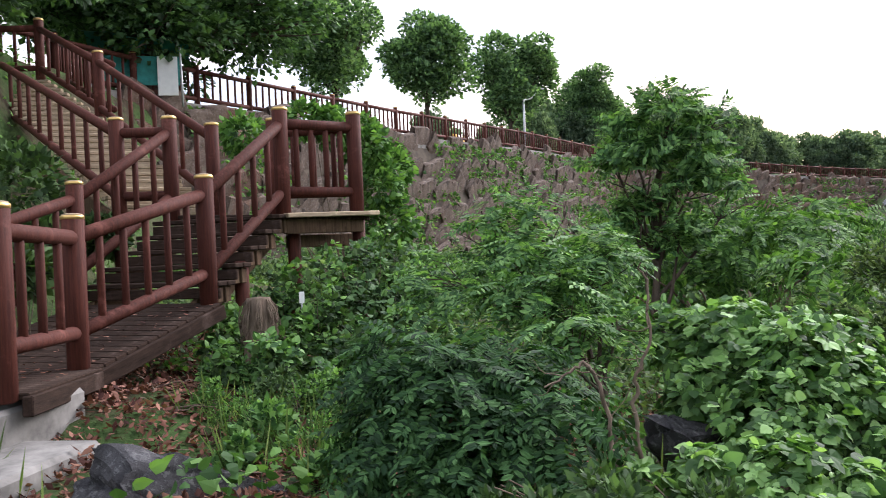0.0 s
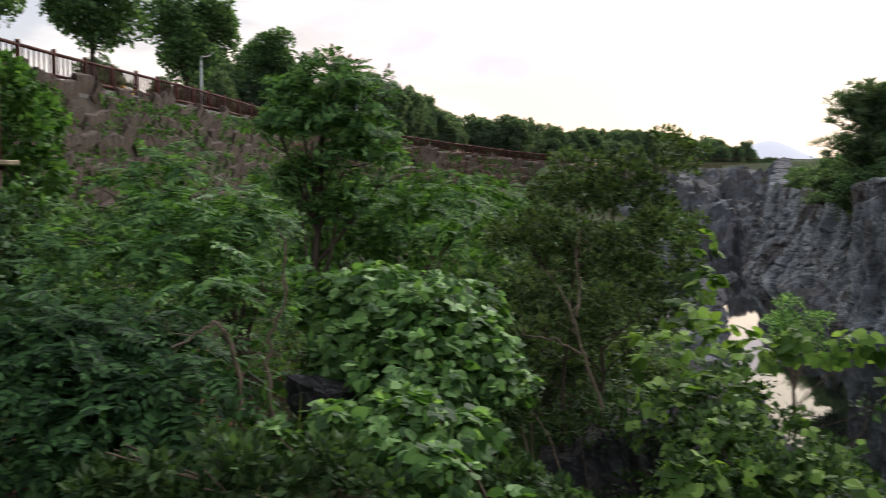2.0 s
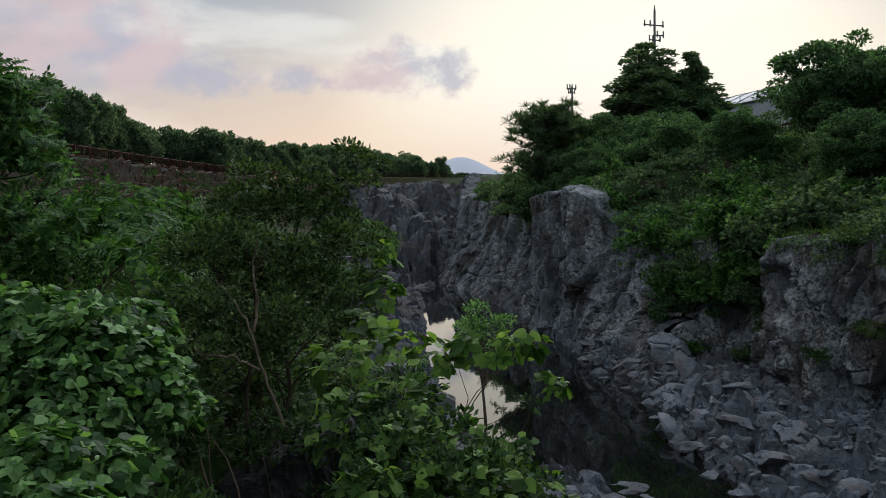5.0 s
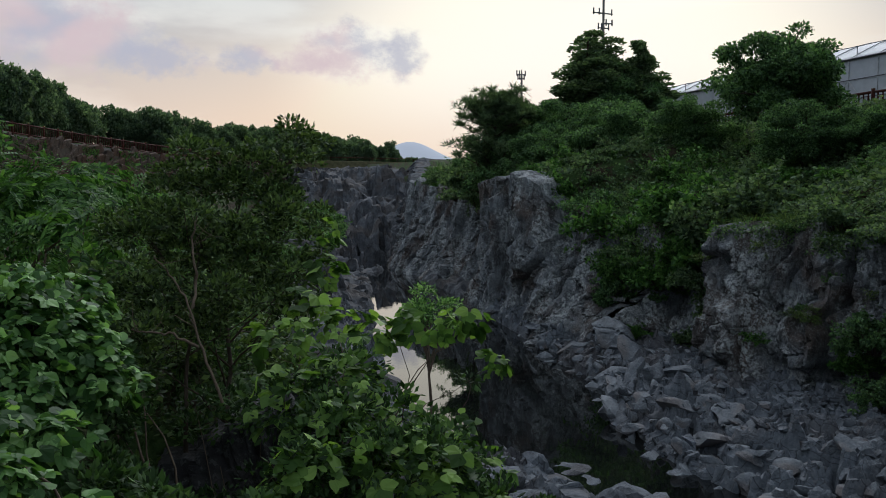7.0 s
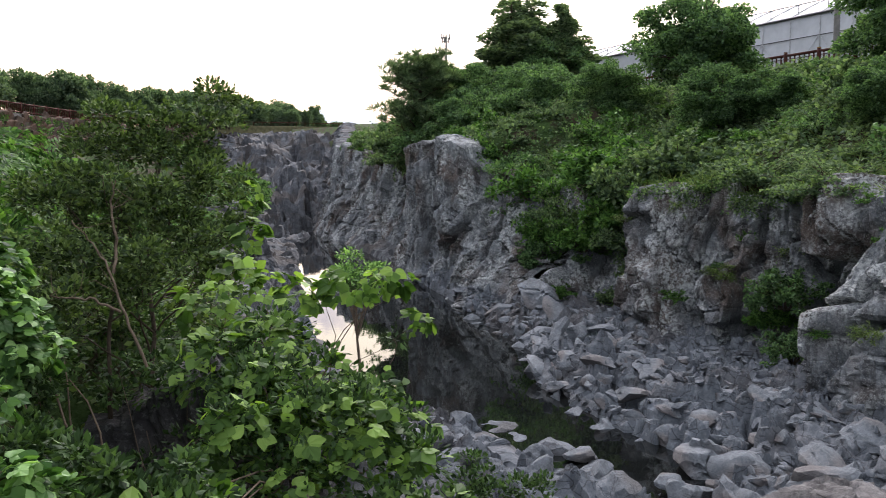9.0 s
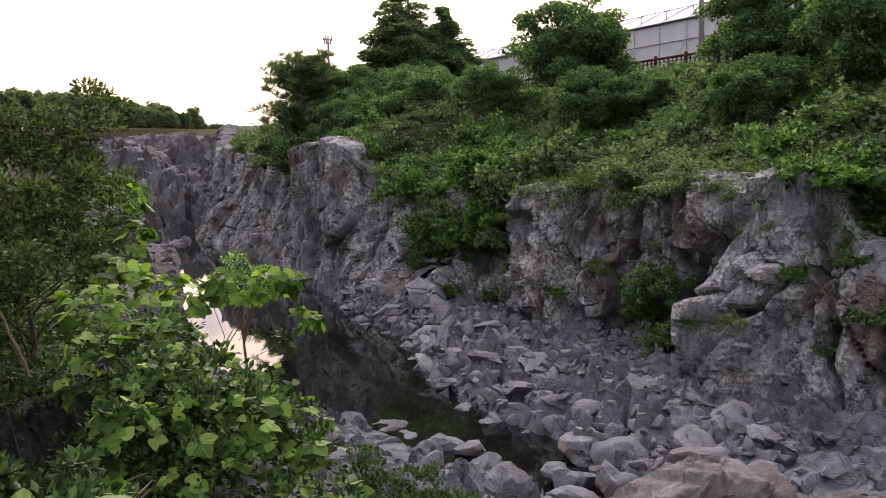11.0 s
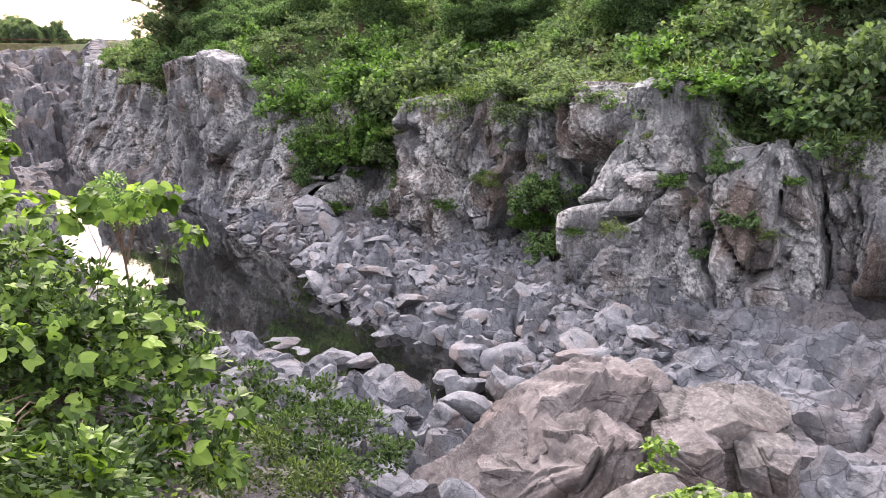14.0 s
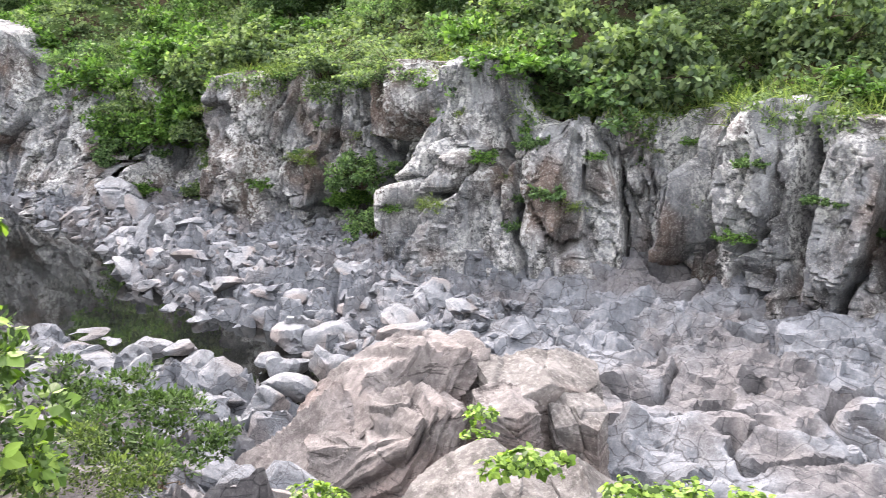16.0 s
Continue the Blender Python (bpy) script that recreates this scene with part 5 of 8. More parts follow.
# ramp boards
n = 13
for k in range(n):
    t = (k + 0.5) / n
    a = P1.lerp(P2, t) - LEFT * 0.14 - Vector((0, 0, 0.06))
    plank(a, a + LEFT * 1.78, 0.122, 0.04, M_PLANK, slope=P2 - P1)
for k in range(14):
    t = (k + 0.5) / 14
    a = P0.lerp(P1, t) + Vector((0.16, -0.04, -0.06))
    plank(a, Q0.lerp(Q1, t) + Vector((0, 0, -0.04)), 0.094, 0.04, M_PLANK)
plank(P0 + Vector((0.14, -0.05, -0.08)), P1 + Vector((0.15, -0.05, -0.08)), 0.07, 0.13, M_PLANK, "edge_beam")
plank(P1 + Vector((0.14, -0.05, -0.08)), P2 + Vector((0.12, -0.06, -0.08)), 0.07, 0.13, M_PLANK, "edge_beam")
# lower flight
steps = 5
for k in range(steps):
    base = P2.lerp(P4, (k + 0.6) / steps) - LEFT * 0.1
    zt = P2.z + (P4.z - P2.z) * (k + 1) / steps - 0.03
    for w in (-0.07, 0.07):
        a = Vector((base.x, base.y, zt)) + DIR * w
        plank(a, a + LEFT * 1.7, 0.125, 0.045, M_PLANK, "tread")
    a = Vector((base.x, base.y, zt - 0.06)) - DIR * 0.11
    plank(a, a + LEFT * 1.7, 0.03, 0.10, M_PLANK, "riser")
    for w in (-0.06, 0.06):
        a = Vector((base.x, base.y, zt - 0.05)) + DIR * w + LEFT * 0.04
        plank(a, a + LEFT * 0.09, 0.085, 0.15, M_BEAM, "step_block")
for off in (0.22, 1.5):
    plank(P2 + LEFT * off - Vector((0, 0, 0.1)), P4 + LEFT * off - Vector((0, 0, 0.12)), 0.07, 0.26, M_BEAM, "stringer")
# landing
for k in range(13):
    t = (k + 0.5) / 13
    a = (P4 - LEFT * 0.12).lerp(P5 + Vector((0.14, -0.10, -0.04)), t) - Vector((0, 0, 0.03))
    b = QB.lerp(QD, t) + Vector((0, 0, -0.01))
    plank(a, b, 0.085, 0.045, M_PLANK)
plank(P4 + Vector((0.0, -0.14, -0.02)), P5 + Vector((0.2, -0.12, -0.01)), 0.16, 0.05, M_TREAD, "edge_board")
plank(P4 + Vector((0.0, -0.05, -0.08)), P5 + Vector((0.05, -0.04, -0.08)), 0.08, 0.16, M_BEAM, "edge_beam")
plank(P4 + Vector((0.05, 0.25, -0.25)), P5 + Vector((0.05, 0.3, -0.25)), 0.08, 0.14, M_BEAM, "edge_beam")
for p, b in ((P5 + Vector((0.02, 0.05, -0.06)), -0.4), (P4 + Vector((0.12, 0.2, -0.06)), 0.2), (P4 + Vector((-0.5, -0.6, -0.5)), 0.1), (QC, 0.8)):
    part("support_post", log_mesh("support_post", Vector((p.x, p.y, b - 0.5)), p, 0.075, M_RAIL, 10), stairs, "weathered supporting log")
# upper flight of pale treads
n = 14
for k in range(22):
    t = (k + 0.7) / n
    a = QD.lerp(QF, t) if t < 1 else QF.lerp(QG, (t - 1) * 1.55)
    b = QC.lerp(QCU, t * 0.80)
    zt = 1.97 + 1.75 * (k + 1) / n
    for w in (-0.075, 0.075):
        plank(Vector((a.x, a.y, zt)) + UPDIR * w, Vector((b.x, b.y, zt)) + UPDIR * w, 0.135, 0.05, M_TREAD, "tread")
    plank(Vector((a.x, a.y, zt - 0.055)) - UPDIR * 0.13, Vector((b.x, b.y, zt - 0.055)) - UPDIR * 0.13, 0.03, 0.085, M_TREAD, "riser")
for p, q in ((QC, QCU), (QD, QF)):
    plank(p + Vector((0, 0, -0.05)), q + Vector((0, 0, -0.05)), 0.07, 0.28, M_BEAM, "stringer")

# concrete steps that lead down from the boards
csteps = thing("concrete_steps", "old concrete steps littered with dead leaves", "steps")
for k, (cx, cy, cz) in enumerate(((-0.74, 6.45, 0.56), (-0.55, 5.62, 0.34), (-0.40, 4.9, 0.12))):
    bm = box_np(2.6, 0.95, 0.42, 0.03)
    for v in bm.verts:
        v.co += Vector(np.random.default_rng(k).normal(0, 0.012, 3)) + Vector((-1.3, 0.475, -0.21))
    ob = part("step", bm_mesh("step", bm, M_CONCRETE), csteps)
    ob.matrix_basis = Matrix.Translation((cx, cy, cz)) @ Matrix.Rotation(radians(65), 4, "Z")


# ---- trees and shrubs ----
def tree_meshes(seed, height, trunk_r, crown_c, crown_r, clumps, clump_r, n, leaf, plan, mat, bark=M_BARK, fork=0.45, squash=0.8, shell=0.5, droop=0.0, lean=0.0):
    """Trunk with limbs, and crown, standing at the origin."""
    rng = np.random.default_rng(seed)
    d = ball_points(clumps, rng)
    k = rng.random(clumps) ** 0.4
    cen = np.array(crown_c) + d * k[:, None] * np.array(crown_r) * (0.85 + 0.3 * rng.random((clumps, 1)))
    rad = clump_r * (0.6 + 0.8 * rng.random(clumps))
    top = np.array([lean * height, 0, height])
    trunk = wander((0, 0, -0.3), top, 9, 0.03 * height / 5, rng)
    chunks = [tube_np(trunk, np.linspace(trunk_r, trunk_r * 0.3, 9), 9)]
    for i in rng.choice(clumps, min(clumps, 14), replace=False):
        j = int(np.clip((fork + 0.4 * rng.random()) * 9, 1, 7))
        limb = wander(trunk[j], cen[i], 6, 0.02 * height / 5, rng)
        chunks.append(tube_np(limb, np.linspace(trunk_r * 0.42, trunk_r * 0.08, 6), 6))
        for _ in range(2):
            tip = cen[i] + ball_points(1, rng)[0] * rad[i] * 0.9
            chunks.append(tube_np(wander(limb[3], tip, 4, 0.01, rng), np.linspace(trunk_r * 0.16, trunk_r * 0.04, 4), 4))
    v, f = join_np(chunks)
    wood = mesh_np("trunk", v, f, bark)
    v, f = crown_np(cen, rad, n, leaf, plan, rng, droop, shell, squash)
    return wood, mesh_np("crown", v, f, mat, smooth=False)


def place_tree(name, label, category, meshes, at, rz=0.0, scale=(1, 1, 1), group=""):
    ob = thing(name, label, category, (0, 0, 0), 0, group)
    ob.matrix_basis = Matrix.LocRotScale(at, Euler((0, 0, rz)), scale)
    part("trunk", meshes[0], ob)
    part("crown", meshes[1], ob)
    return ob


STREET = [tree_meshes(31 + k, 3.6, 0.14, (0, 0, 3.7), (1.65, 1.65, 1.75), 46, 0.62, 15000, 0.17, "clump", M_LEAF_TREE, squash=0.85, shell=0.45) for k in range(2)]
for k, (s, u, z, sc) in enumerate(((30.2, -18.6, 5.9, 1.12), (39.6, -19.0, 6.2, 1.28), (51.4, -19.0, 6.4, 1.45), (70.4, -19.0, 7.0, 1.5), (21.5, -22.5, 5.6, 1.1), (84, -13, 6.9, 0.95))):
    place_tree("street_tree", "round dense green street tree behind the fence", "tree", STREET[k % 2], su(s, u, z), k * 1.7, (sc, sc, sc * 0.97), "street trees along the road")
EVER = tree_meshes(41, 5.0, 0.30, (0.2, 0, 4.4), (3.4, 3.2, 2.9), 90, 0.85, 36000, 0.17, "clump", M_LEAF_DARK, fork=0.30, droop=0.3)
place_tree("evergreen_tree", "large dark evergreen tree overhanging the stairs", "tree", EVER, (-0.9, 25.6, 4.95), 0.4, (1.4, 1.15, 1.12))
place_tree("evergreen_tree", "dark evergreen tree behind the stairs", "tree", EVER, (-6.5, 20.5, 5.0), 2.4, (1.0, 1.0, 1.1))
place_tree("evergreen_tree", "dark evergreen tree behind the stairs", "tree", EVER, (-4.1, 17.2, 4.6), 4.4, (0.9, 0.9, 0.9))


def bush_meshes(seed, n, leaf, plan, mat, clumps=16, tall=0.9, clump=0.33, droop=0.0, twigs=9, twig_mat=M_BARK):
    """A shrub of about a metre's radius: arching boughs, each with flat sprays of leaves."""
    rng = np.random.default_rng(seed)
    chunks, cen, rad = [], [], []
    boughs = max(7, clumps // 4)
    for b in range(boughs):
        way = unit(rng.normal(0, 1, 3) * np.array([1, 1, 0.55]) + np.array([0, 0, 0.35]))
        way[2] = abs(way[2])
        reach = rng.uniform(0.55, 1.25)
        tip = way * np.array([1, 1, tall]) * reach + np.array([0, 0, -0.12 * reach])
        line = wander((way[0] * 0.12, way[1] * 0.12, -0.25), tip, 8, 0.035, rng)
        line[:, 2] += np.sin(np.linspace(0, math.pi, 8)) * 0.14
        chunks.append(tube_np(line, np.linspace(0.022, 0.005, 8), 5))
        for k in range(max(2, clumps // boughs)):
            j = rng.integers(3, 8)
            cen.append(line[j] + rng.normal(0, 0.13, 3) * np.array([1, 1, 0.6]))
            rad.append(clump * rng.uniform(0.45, 1.35) * (1.2 - 0.09 * j))
    v, f = crown_np(np.array(cen), np.array(rad), n, leaf, plan, rng, droop, 0.1, 0.5, 0.45)
    tips = []
    for _ in range(20):
        way = unit(rng.normal(0, 1, 3) * np.array([1, 1, 0.5]) + np.array([0, 0, 0.55]))
        shoot = wander(way * 0.35, way * np.array([1, 1, tall]) * rng.uniform(0.95, 1.45), 9, 0.03, rng)
        tips.append(np.repeat(shoot[3:], 6, 0))
        chunks.append(tube_np(shoot, np.linspace(0.010, 0.003, 9), 4))
    tips = np.concatenate(tips)
    tips = tips + rng.normal(0, 0.035, tips.shape)
    v2, f2 = leaves_np(tips, rng.normal(0, 1, tips.shape) + np.array([0, 0, 0.2]), leaf * (0.6 + 0.7 * rng.random(len(tips))), plan, rng)
    v, f = join_np([(v, f), (v2, f2)])
    w = mesh_np("stem", *join_np(chunks), twig_mat)
    return w, mesh_np("foliage", v, f, mat, smooth=False)


def place_bush(meshes, at, r, rz, label, group="", tall=1.0, name="shrub"):
    ob = thing(name, label, "shrub", group=group)
    ob.matrix_basis = Matrix.LocRotScale(at, Euler((0, 0, rz)), (r, r, r * tall))
    part("stem", meshes[0], ob)
    part("foliage", meshes[1], ob)
    return ob


FARBUSH = [bush_meshes(60 + k, 4400, (0.10, 0.085, 0.12, 0.075)[k % 4], ("clump", "broad", "oval")[k % 3], (M_LEAF_SLOPE, M_LEAF_TREE, M_LEAF_BUSH, M_LEAF_SLOPE)[k % 4], 60, (0.8, 1.05, 0.9)[k % 3], 0.30, 0.35 * (k % 2)) for k in range(8)]
rng = np.random.default_rng(8)
# the slope above the far cliff
for k in range(350):
    s = rng.uniform(-6, 12) if k < 65 else rng.uniform(0, 74)
    fu = float(rim_far(s, 1))
    t = rng.random()
    u = fu + 0.9 + t * (31.5 - fu)
    z = float(land(np.array([s]), np.array([u]))[0])
    if u < fu + 2.2:
        z = float(rim_far(s, 3)) + 0.15
    r = (0.55 + 1.15 * rng.random() ** 1.4) * (1.0 if t > 0.15 else 0.8)
    if u > 28.5:
        r *= 0.5
    place_bush(FARBUSH[rng.integers(8)], su(s, u, z - 0.15), r, rng.uniform(0, 6.3), "dense green shrub on the slope above the cliff", "shrubs on the far slope", rng.uniform(0.55, 1.25), "slope_shrub")
# the bench under the wall
for k in range(150):
    s, u = rng.uniform(7, 70), rng.uniform(-14.5, 6.0)
    if u > rim_near(s, 1) - 0.6 or (s < 13 and u < -3 and u > -9) or (s < 9.5 and u > -2):
        continue
    x, y = su(s, u)[:2]
    r = min(rng.uniform(0.7, 1.5), max(0.35, (1.43 + 0.036 * math.hypot(x, y) - land_at(x, y)) / 1.25))
    place_bush(FARBUSH[rng.integers(8)], su(s, u, land_at(x, y) - 0.1), r, rng.uniform(0, 6.3), "dense green shrub on the river terrace", "shrubs on the terrace", rng.uniform(0.7, 1.05), "terrace_shrub")

DARKBUSH = [bush_meshes(80 + k, 3600, 0.07, ("oval", "broad")[k % 2], M_LEAF_OLIVE, 48, 0.95, 0.28, 0.2) for k in range(2)]
for k, (s, u, r) in enumerate(((7.6, 0.5, 0.55), (8.6, 1.2, 0.7), (9.6, 0.2, 0.8), (10.8, 1.0, 0.9), (9.4, 2.2, 0.7), (12.4, 0.2, 1.0), (12.0, 2.0, 0.9), (14.0, 1.2, 1.1), (7.0, 1.5, 0.45), (14.5, 3.0, 0.9), (17, 2.4, 1.1), (8.2, -0.5, 0.6))):
    x, y = su(s, u)[:2]
    place_bush(DARKBUSH[k % 2], su(s, u, land_at(x, y) - 0.1), r, k * 1.9, "dark green small-leaved shrub on the brink of the bank", "shrubs on the brink", 0.95, "brink_shrub")

# shrubs that hang over the cliff's edge and grow in its clefts
for s, u, z, r, tl in ((48, 22.2, 2.0, 1.2, 1.0), (52, 23.2, 1.8, 1.4, 1.0), (56.5, 22.8, 1.7, 1.3, 1.0), (60.5, 22.8, 1.9, 1.0, 0.9), (28.9, 18.6, -3.4, 0.6, 0.8), (26.2, 20.2, -1.4, 1.0, 1.0), (25.2, 20.2, -2.1, 0.75, 0.9), (27.2, 20.6, -0.4, 1.2, 1.0), (25.8, 20.6, 0.6, 1.3, 1.0), (28.2, 20.8, 0.8, 1.2, 0.9), (15.9, 19.2, -2.7, 0.7, 0.9), (16.6, 19.4, -3.3, 0.5, 0.9), (46.6, 21.6, -1.5, 0.9, 1.2), (32.3, 20.2, 0.3, 1.5, 0.9), (31.2, 19.6, -1.3, 1.1, 1.0), (31.0, 19.2, -2.3, 0.8, 0.9), (28.4, 21.0, 1.3, 1.5, 0.8), (37.5, 20.4, 2.0, 1.2, 0.9), (24.7, 21.0, 1.4, 1.3, 0.8), (22.4, 20.8, 0.0, 0.9, 1.0), (17.3, 18.9, -2.0, 0.75, 0.9), (16.2, 18.1, -3.2, 0.6, 0.9), (18.0, 19.0, -2.6, 0.5, 0.9), (28.9, 20.0, -1.4, 1.1, 1.0), (29.3, 20.0, -3.2, 0.5, 0.8), (30.2, 20.0, -0.6, 1.1, 1.0),
                       (13.4, 20.8, 0.5, 1.6, 0.9), (10.5, 20.8, 0.1, 1.5, 0.8), (25.8, 19.4, -3.2, 0.5, 0.8), (35, 20.4, 1.2, 1.3, 0.9), (5.5, 20.2, -0.2, 0.8, 0.8), (16.5, 19.8, 1.0, 1.2, 0.7), (20.5, 20.6, 1.0, 1.2, 0.7), (47, 20.0, 2.3, 1.3, 0.9), (52, 20.5, 2.6, 1.4, 0.9)):
    place_bush(FARBUSH[int(s * 7) % 8], su(s, u - 1.2, z - 0.3), r * 1.2, s, "green shrub rooted in a cleft of the cliff", "shrubs on the cliff", tl * 1.1, "cleft_shrub")

for k in range(46):
    s = rng.uniform(26, 84)
    u = float(rim_near(s, 1)) + rng.uniform(-2.2, 0.2)
    r = rng.uniform(0.8, 1.5)
    place_bush(FARBUSH[(1, 5, 1, 2)[k % 4]], su(s, u, float(rim_near(s, 3)) - 0.2), r, rng.uniform(0, 6.3), "dark green shrub on the edge of the near bank", "shrubs on the near rim", rng.uniform(0.8, 1.1), "rim_shrub")

# tufts that root on ledges of the cliff's face
TUFT = [bush_meshes(90 + k, 420, 0.20, ("oval", "thin", "broad")[k], (M_LEAF_BUSH, M_GRASS, M_LEAF_TREE)[k], 9, 0.8, 0.36, 0.3, 5) for k in range(3)]
face = bpy.data.objects["cliff_far"].data
spots = np.zeros(len(face.vertices) * 3, np.float32)
face.vertices.foreach_get("co", spots)
spots = spots.reshape(-1, 3)
spots = spots[(spots[:, 2] > -2.8) & (spots[:, 2] < 0.6)]
tuft_rng = np.random.default_rng(33)
for k in range(64):
    at = Vector(spots[tuft_rng.integers(len(spots))].tolist())
    place_bush(TUFT[k % 3], at - Vector((0, 0, 0.05)), tuft_rng.uniform(0.16, 0.42), k * 1.3, "small green tuft rooted on a ledge of the cliff", "tufts on the cliff", tuft_rng.uniform(0.6, 1.1), "cliff_tuft")

# creepers and grass that drape the cliff's edge
def rim_cover():
    g = np.random.default_rng(35)
    rows = 88
    me = bpy.data.objects["cliff_far"].data
    v = np.zeros(len(me.vertices) * 3, np.float32)
    me.vertices.foreach_get("co", v)
    v = v.reshape(-1, rows, 3).astype(float)
    for name, label, mat, plan, n, size, seed, low in (("rim_creepers", "green creepers draping the edge of the cliff", M_LEAF_SLOPE, "broad", 30000, 0.085, 401, 77), ("rim_shoots", "dark green leaves hanging over the cliff's edge", M_LEAF_BUSH, "oval", 16000, 0.095, 402, 75), ("rim_grass", "long pale grass hanging over the cliff's edge", M_GRASS, "blade", 9000, 0.42, 403, 80)):
        col, row = g.integers(0, len(v), n), (rows - 1 - (rows - low) * g.random(n) ** 1.5).astype(int)
        pos = v[col, row] + g.normal(0, 0.06, (n, 3)) + np.array([0, 0, 0.05])
        s = pos @ np.array([CA, SA, 0])
        keep = fbm(pos * np.array([0.55, 0.55, 0.3]), 3, seed) + 0.9 * (row - low) / (rows - low) + 0.3 * g.random(n) > 0.62
        keep &= ~((s > 11.9) & (s < 13.6) & (row < 84))
        pos = pos[keep]
        way = g.normal(0, 0.6, pos.shape) + np.array([-0.45 * SA, 0.45 * CA, 0.1 if plan != "blade" else 0.5])
        tagged(new(name, mesh_np(name, *leaves_np(pos, way, size * (0.6 + 0.8 * g.random(len(pos))), plan, g), mat, smooth=False)), label, "plants", kind="stuff")


rim_cover()

# trees over the far cliff
def pine_meshes(seed, height, trunk_r, tiers, reach):
    """A pine: boughs in tiers, each with upturned tufts of needles."""
    rng = np.random.default_rng(seed)
    trunk = wander((0, 0, -0.4), (0.15, 0, height), 10, 0.05, rng)
    chunks, tufts = [tube_np(trunk, np.linspace(trunk_r, 0.03, 10), 8)], []
    for k in range(tiers):
        t = (k + 0.5) / tiers
        z = height * (0.22 + 0.76 * t)
        out = reach * (math.sin(math.pi * (0.28 + 0.66 * t)) ** 0.8) * rng.uniform(0.8, 1.1)
        for j in range(6):
            ang = rng.uniform(0, 6.28)
            tip = np.array([math.cos(ang) * out, math.sin(ang) * out, z + out * rng.uniform(0.1, 0.35)])
            root = trunk[min(9, int(z / height * 9))]
            limb = wander(root, tip * np.array([rng.uniform(0.7, 1.1), rng.uniform(0.7, 1.1), 1]), 7, 0.06, rng)
            chunks.append(tube_np(limb, np.linspace(trunk_r * 0.3, 0.015, 7), 5))
            for q in limb[2:]:
                for _ in range(2):
                    tufts.append(q + rng.normal(0, 0.22, 3) * np.array([1, 1, 0.55]) + np.array([0, 0, 0.08]))
    tufts = np.array(tufts)
    n = 34
    pos = np.repeat(tufts, n, 0)
    way = unit(rng.normal(0, 0.55, (len(pos), 3)) + np.array([0, 0, 0.75]))
    v, f = leaves_np(pos, way, 0.44 * (0.6 + 0.7 * rng.random(len(pos))), "blade2", rng)
    return mesh_np("trunk", *join_np(chunks), M_BARK), mesh_np("crown", v, f, M_LEAF_PINE, smooth=False)


PINE = pine_meshes(51, 6.6, 0.17, 11, 2.3)
place_tree("pine_tree", "dark pine tree with upturned needle tufts above the cliff", "tree", PINE, su(50.0, 20.6, 2.2), 0.3, (1.35, 1.35, 0.87))


def conifer_meshes(seed, height, lobes):
    """A ragged conifer with several narrow leading shoots: each lobe x, y, top, width."""
    rng = np.random.default_rng(seed)
    cen, rad, chunks = [], [], []
    for x, y, top, wide in lobes:
        trunk = wander((x * 0.3, y * 0.3, -0.3), (x, y, top), 9, 0.06, rng)
        chunks.append(tube_np(trunk, np.linspace(0.16, 0.03, 9), 7))
        for k in range(44):
            t = rng.random() ** 0.8
            r = wide * (1 - t) ** 0.55 * (0.35 + 0.75 * rng.random())
            ang = rng.uniform(0, 6.28)
            c = np.array([x * (0.4 + 0.6 * t) + math.cos(ang) * r, y * (0.4 + 0.6 * t) + math.sin(ang) * r, top * (0.10 + 0.90 * t)])
            cen.append(c)
            rad.append((0.30 + 0.34 * (1 - t)) * rng.uniform(0.7, 1.3))
            if k % 3 == 0:
                chunks.append(tube_np(wander(trunk[min(8, int(t * 8))], c, 5, 0.04, rng), np.linspace(0.05, 0.012, 5), 5))
    v, f = crown_np(np.array(cen), np.array(rad), 15000 * len(lobes), 0.15, "clump", rng, -0.35, 0.2, 0.8)
    return mesh_np("trunk", *join_np(chunks), M_BARK), mesh_np("crown", v, f, M_LEAF_PINE, smooth=False)


CONIFER = conifer_meshes(52, 8.0, ((0, 0, 8.0, 1.9), (-1.0, 0.5, 7.2, 1.5), (1.1, -0.6, 6.9, 1.4)))
place_tree("conifer_tree", "tall ragged dark conifer above the far bank", "tree", CONIFER, su(53.0, 28.8, 4.3), 0.6, (1.95, 1.95, 1.03))
place_tree("conifer_tree", "broad dark conifer beside a taller one", "tree", CONIFER, su(51.6, 30.2, 3.6), 2.4, (2.1, 2.1, 0.84))
SPIRE = conifer_meshes(58, 7.0, ((0, 0, 7.0, 1.2),))
place_tree("conifer_tree", "narrow dark conifer beside a taller one", "tree", SPIRE, su(50.8, 30.9, 4.5), 1.0, (1.25, 1.25, 1.04))
BROADS = [tree_meshes(53 + 4 * k, 5.3, 0.2, (0, 0, 4.0), (3.1, 3.1, 2.3), 120, 0.60, 34000, 0.16, "clump", M_LEAF_TREE, squash=0.62, shell=0.2, droop=0.3) for k in range(3)]
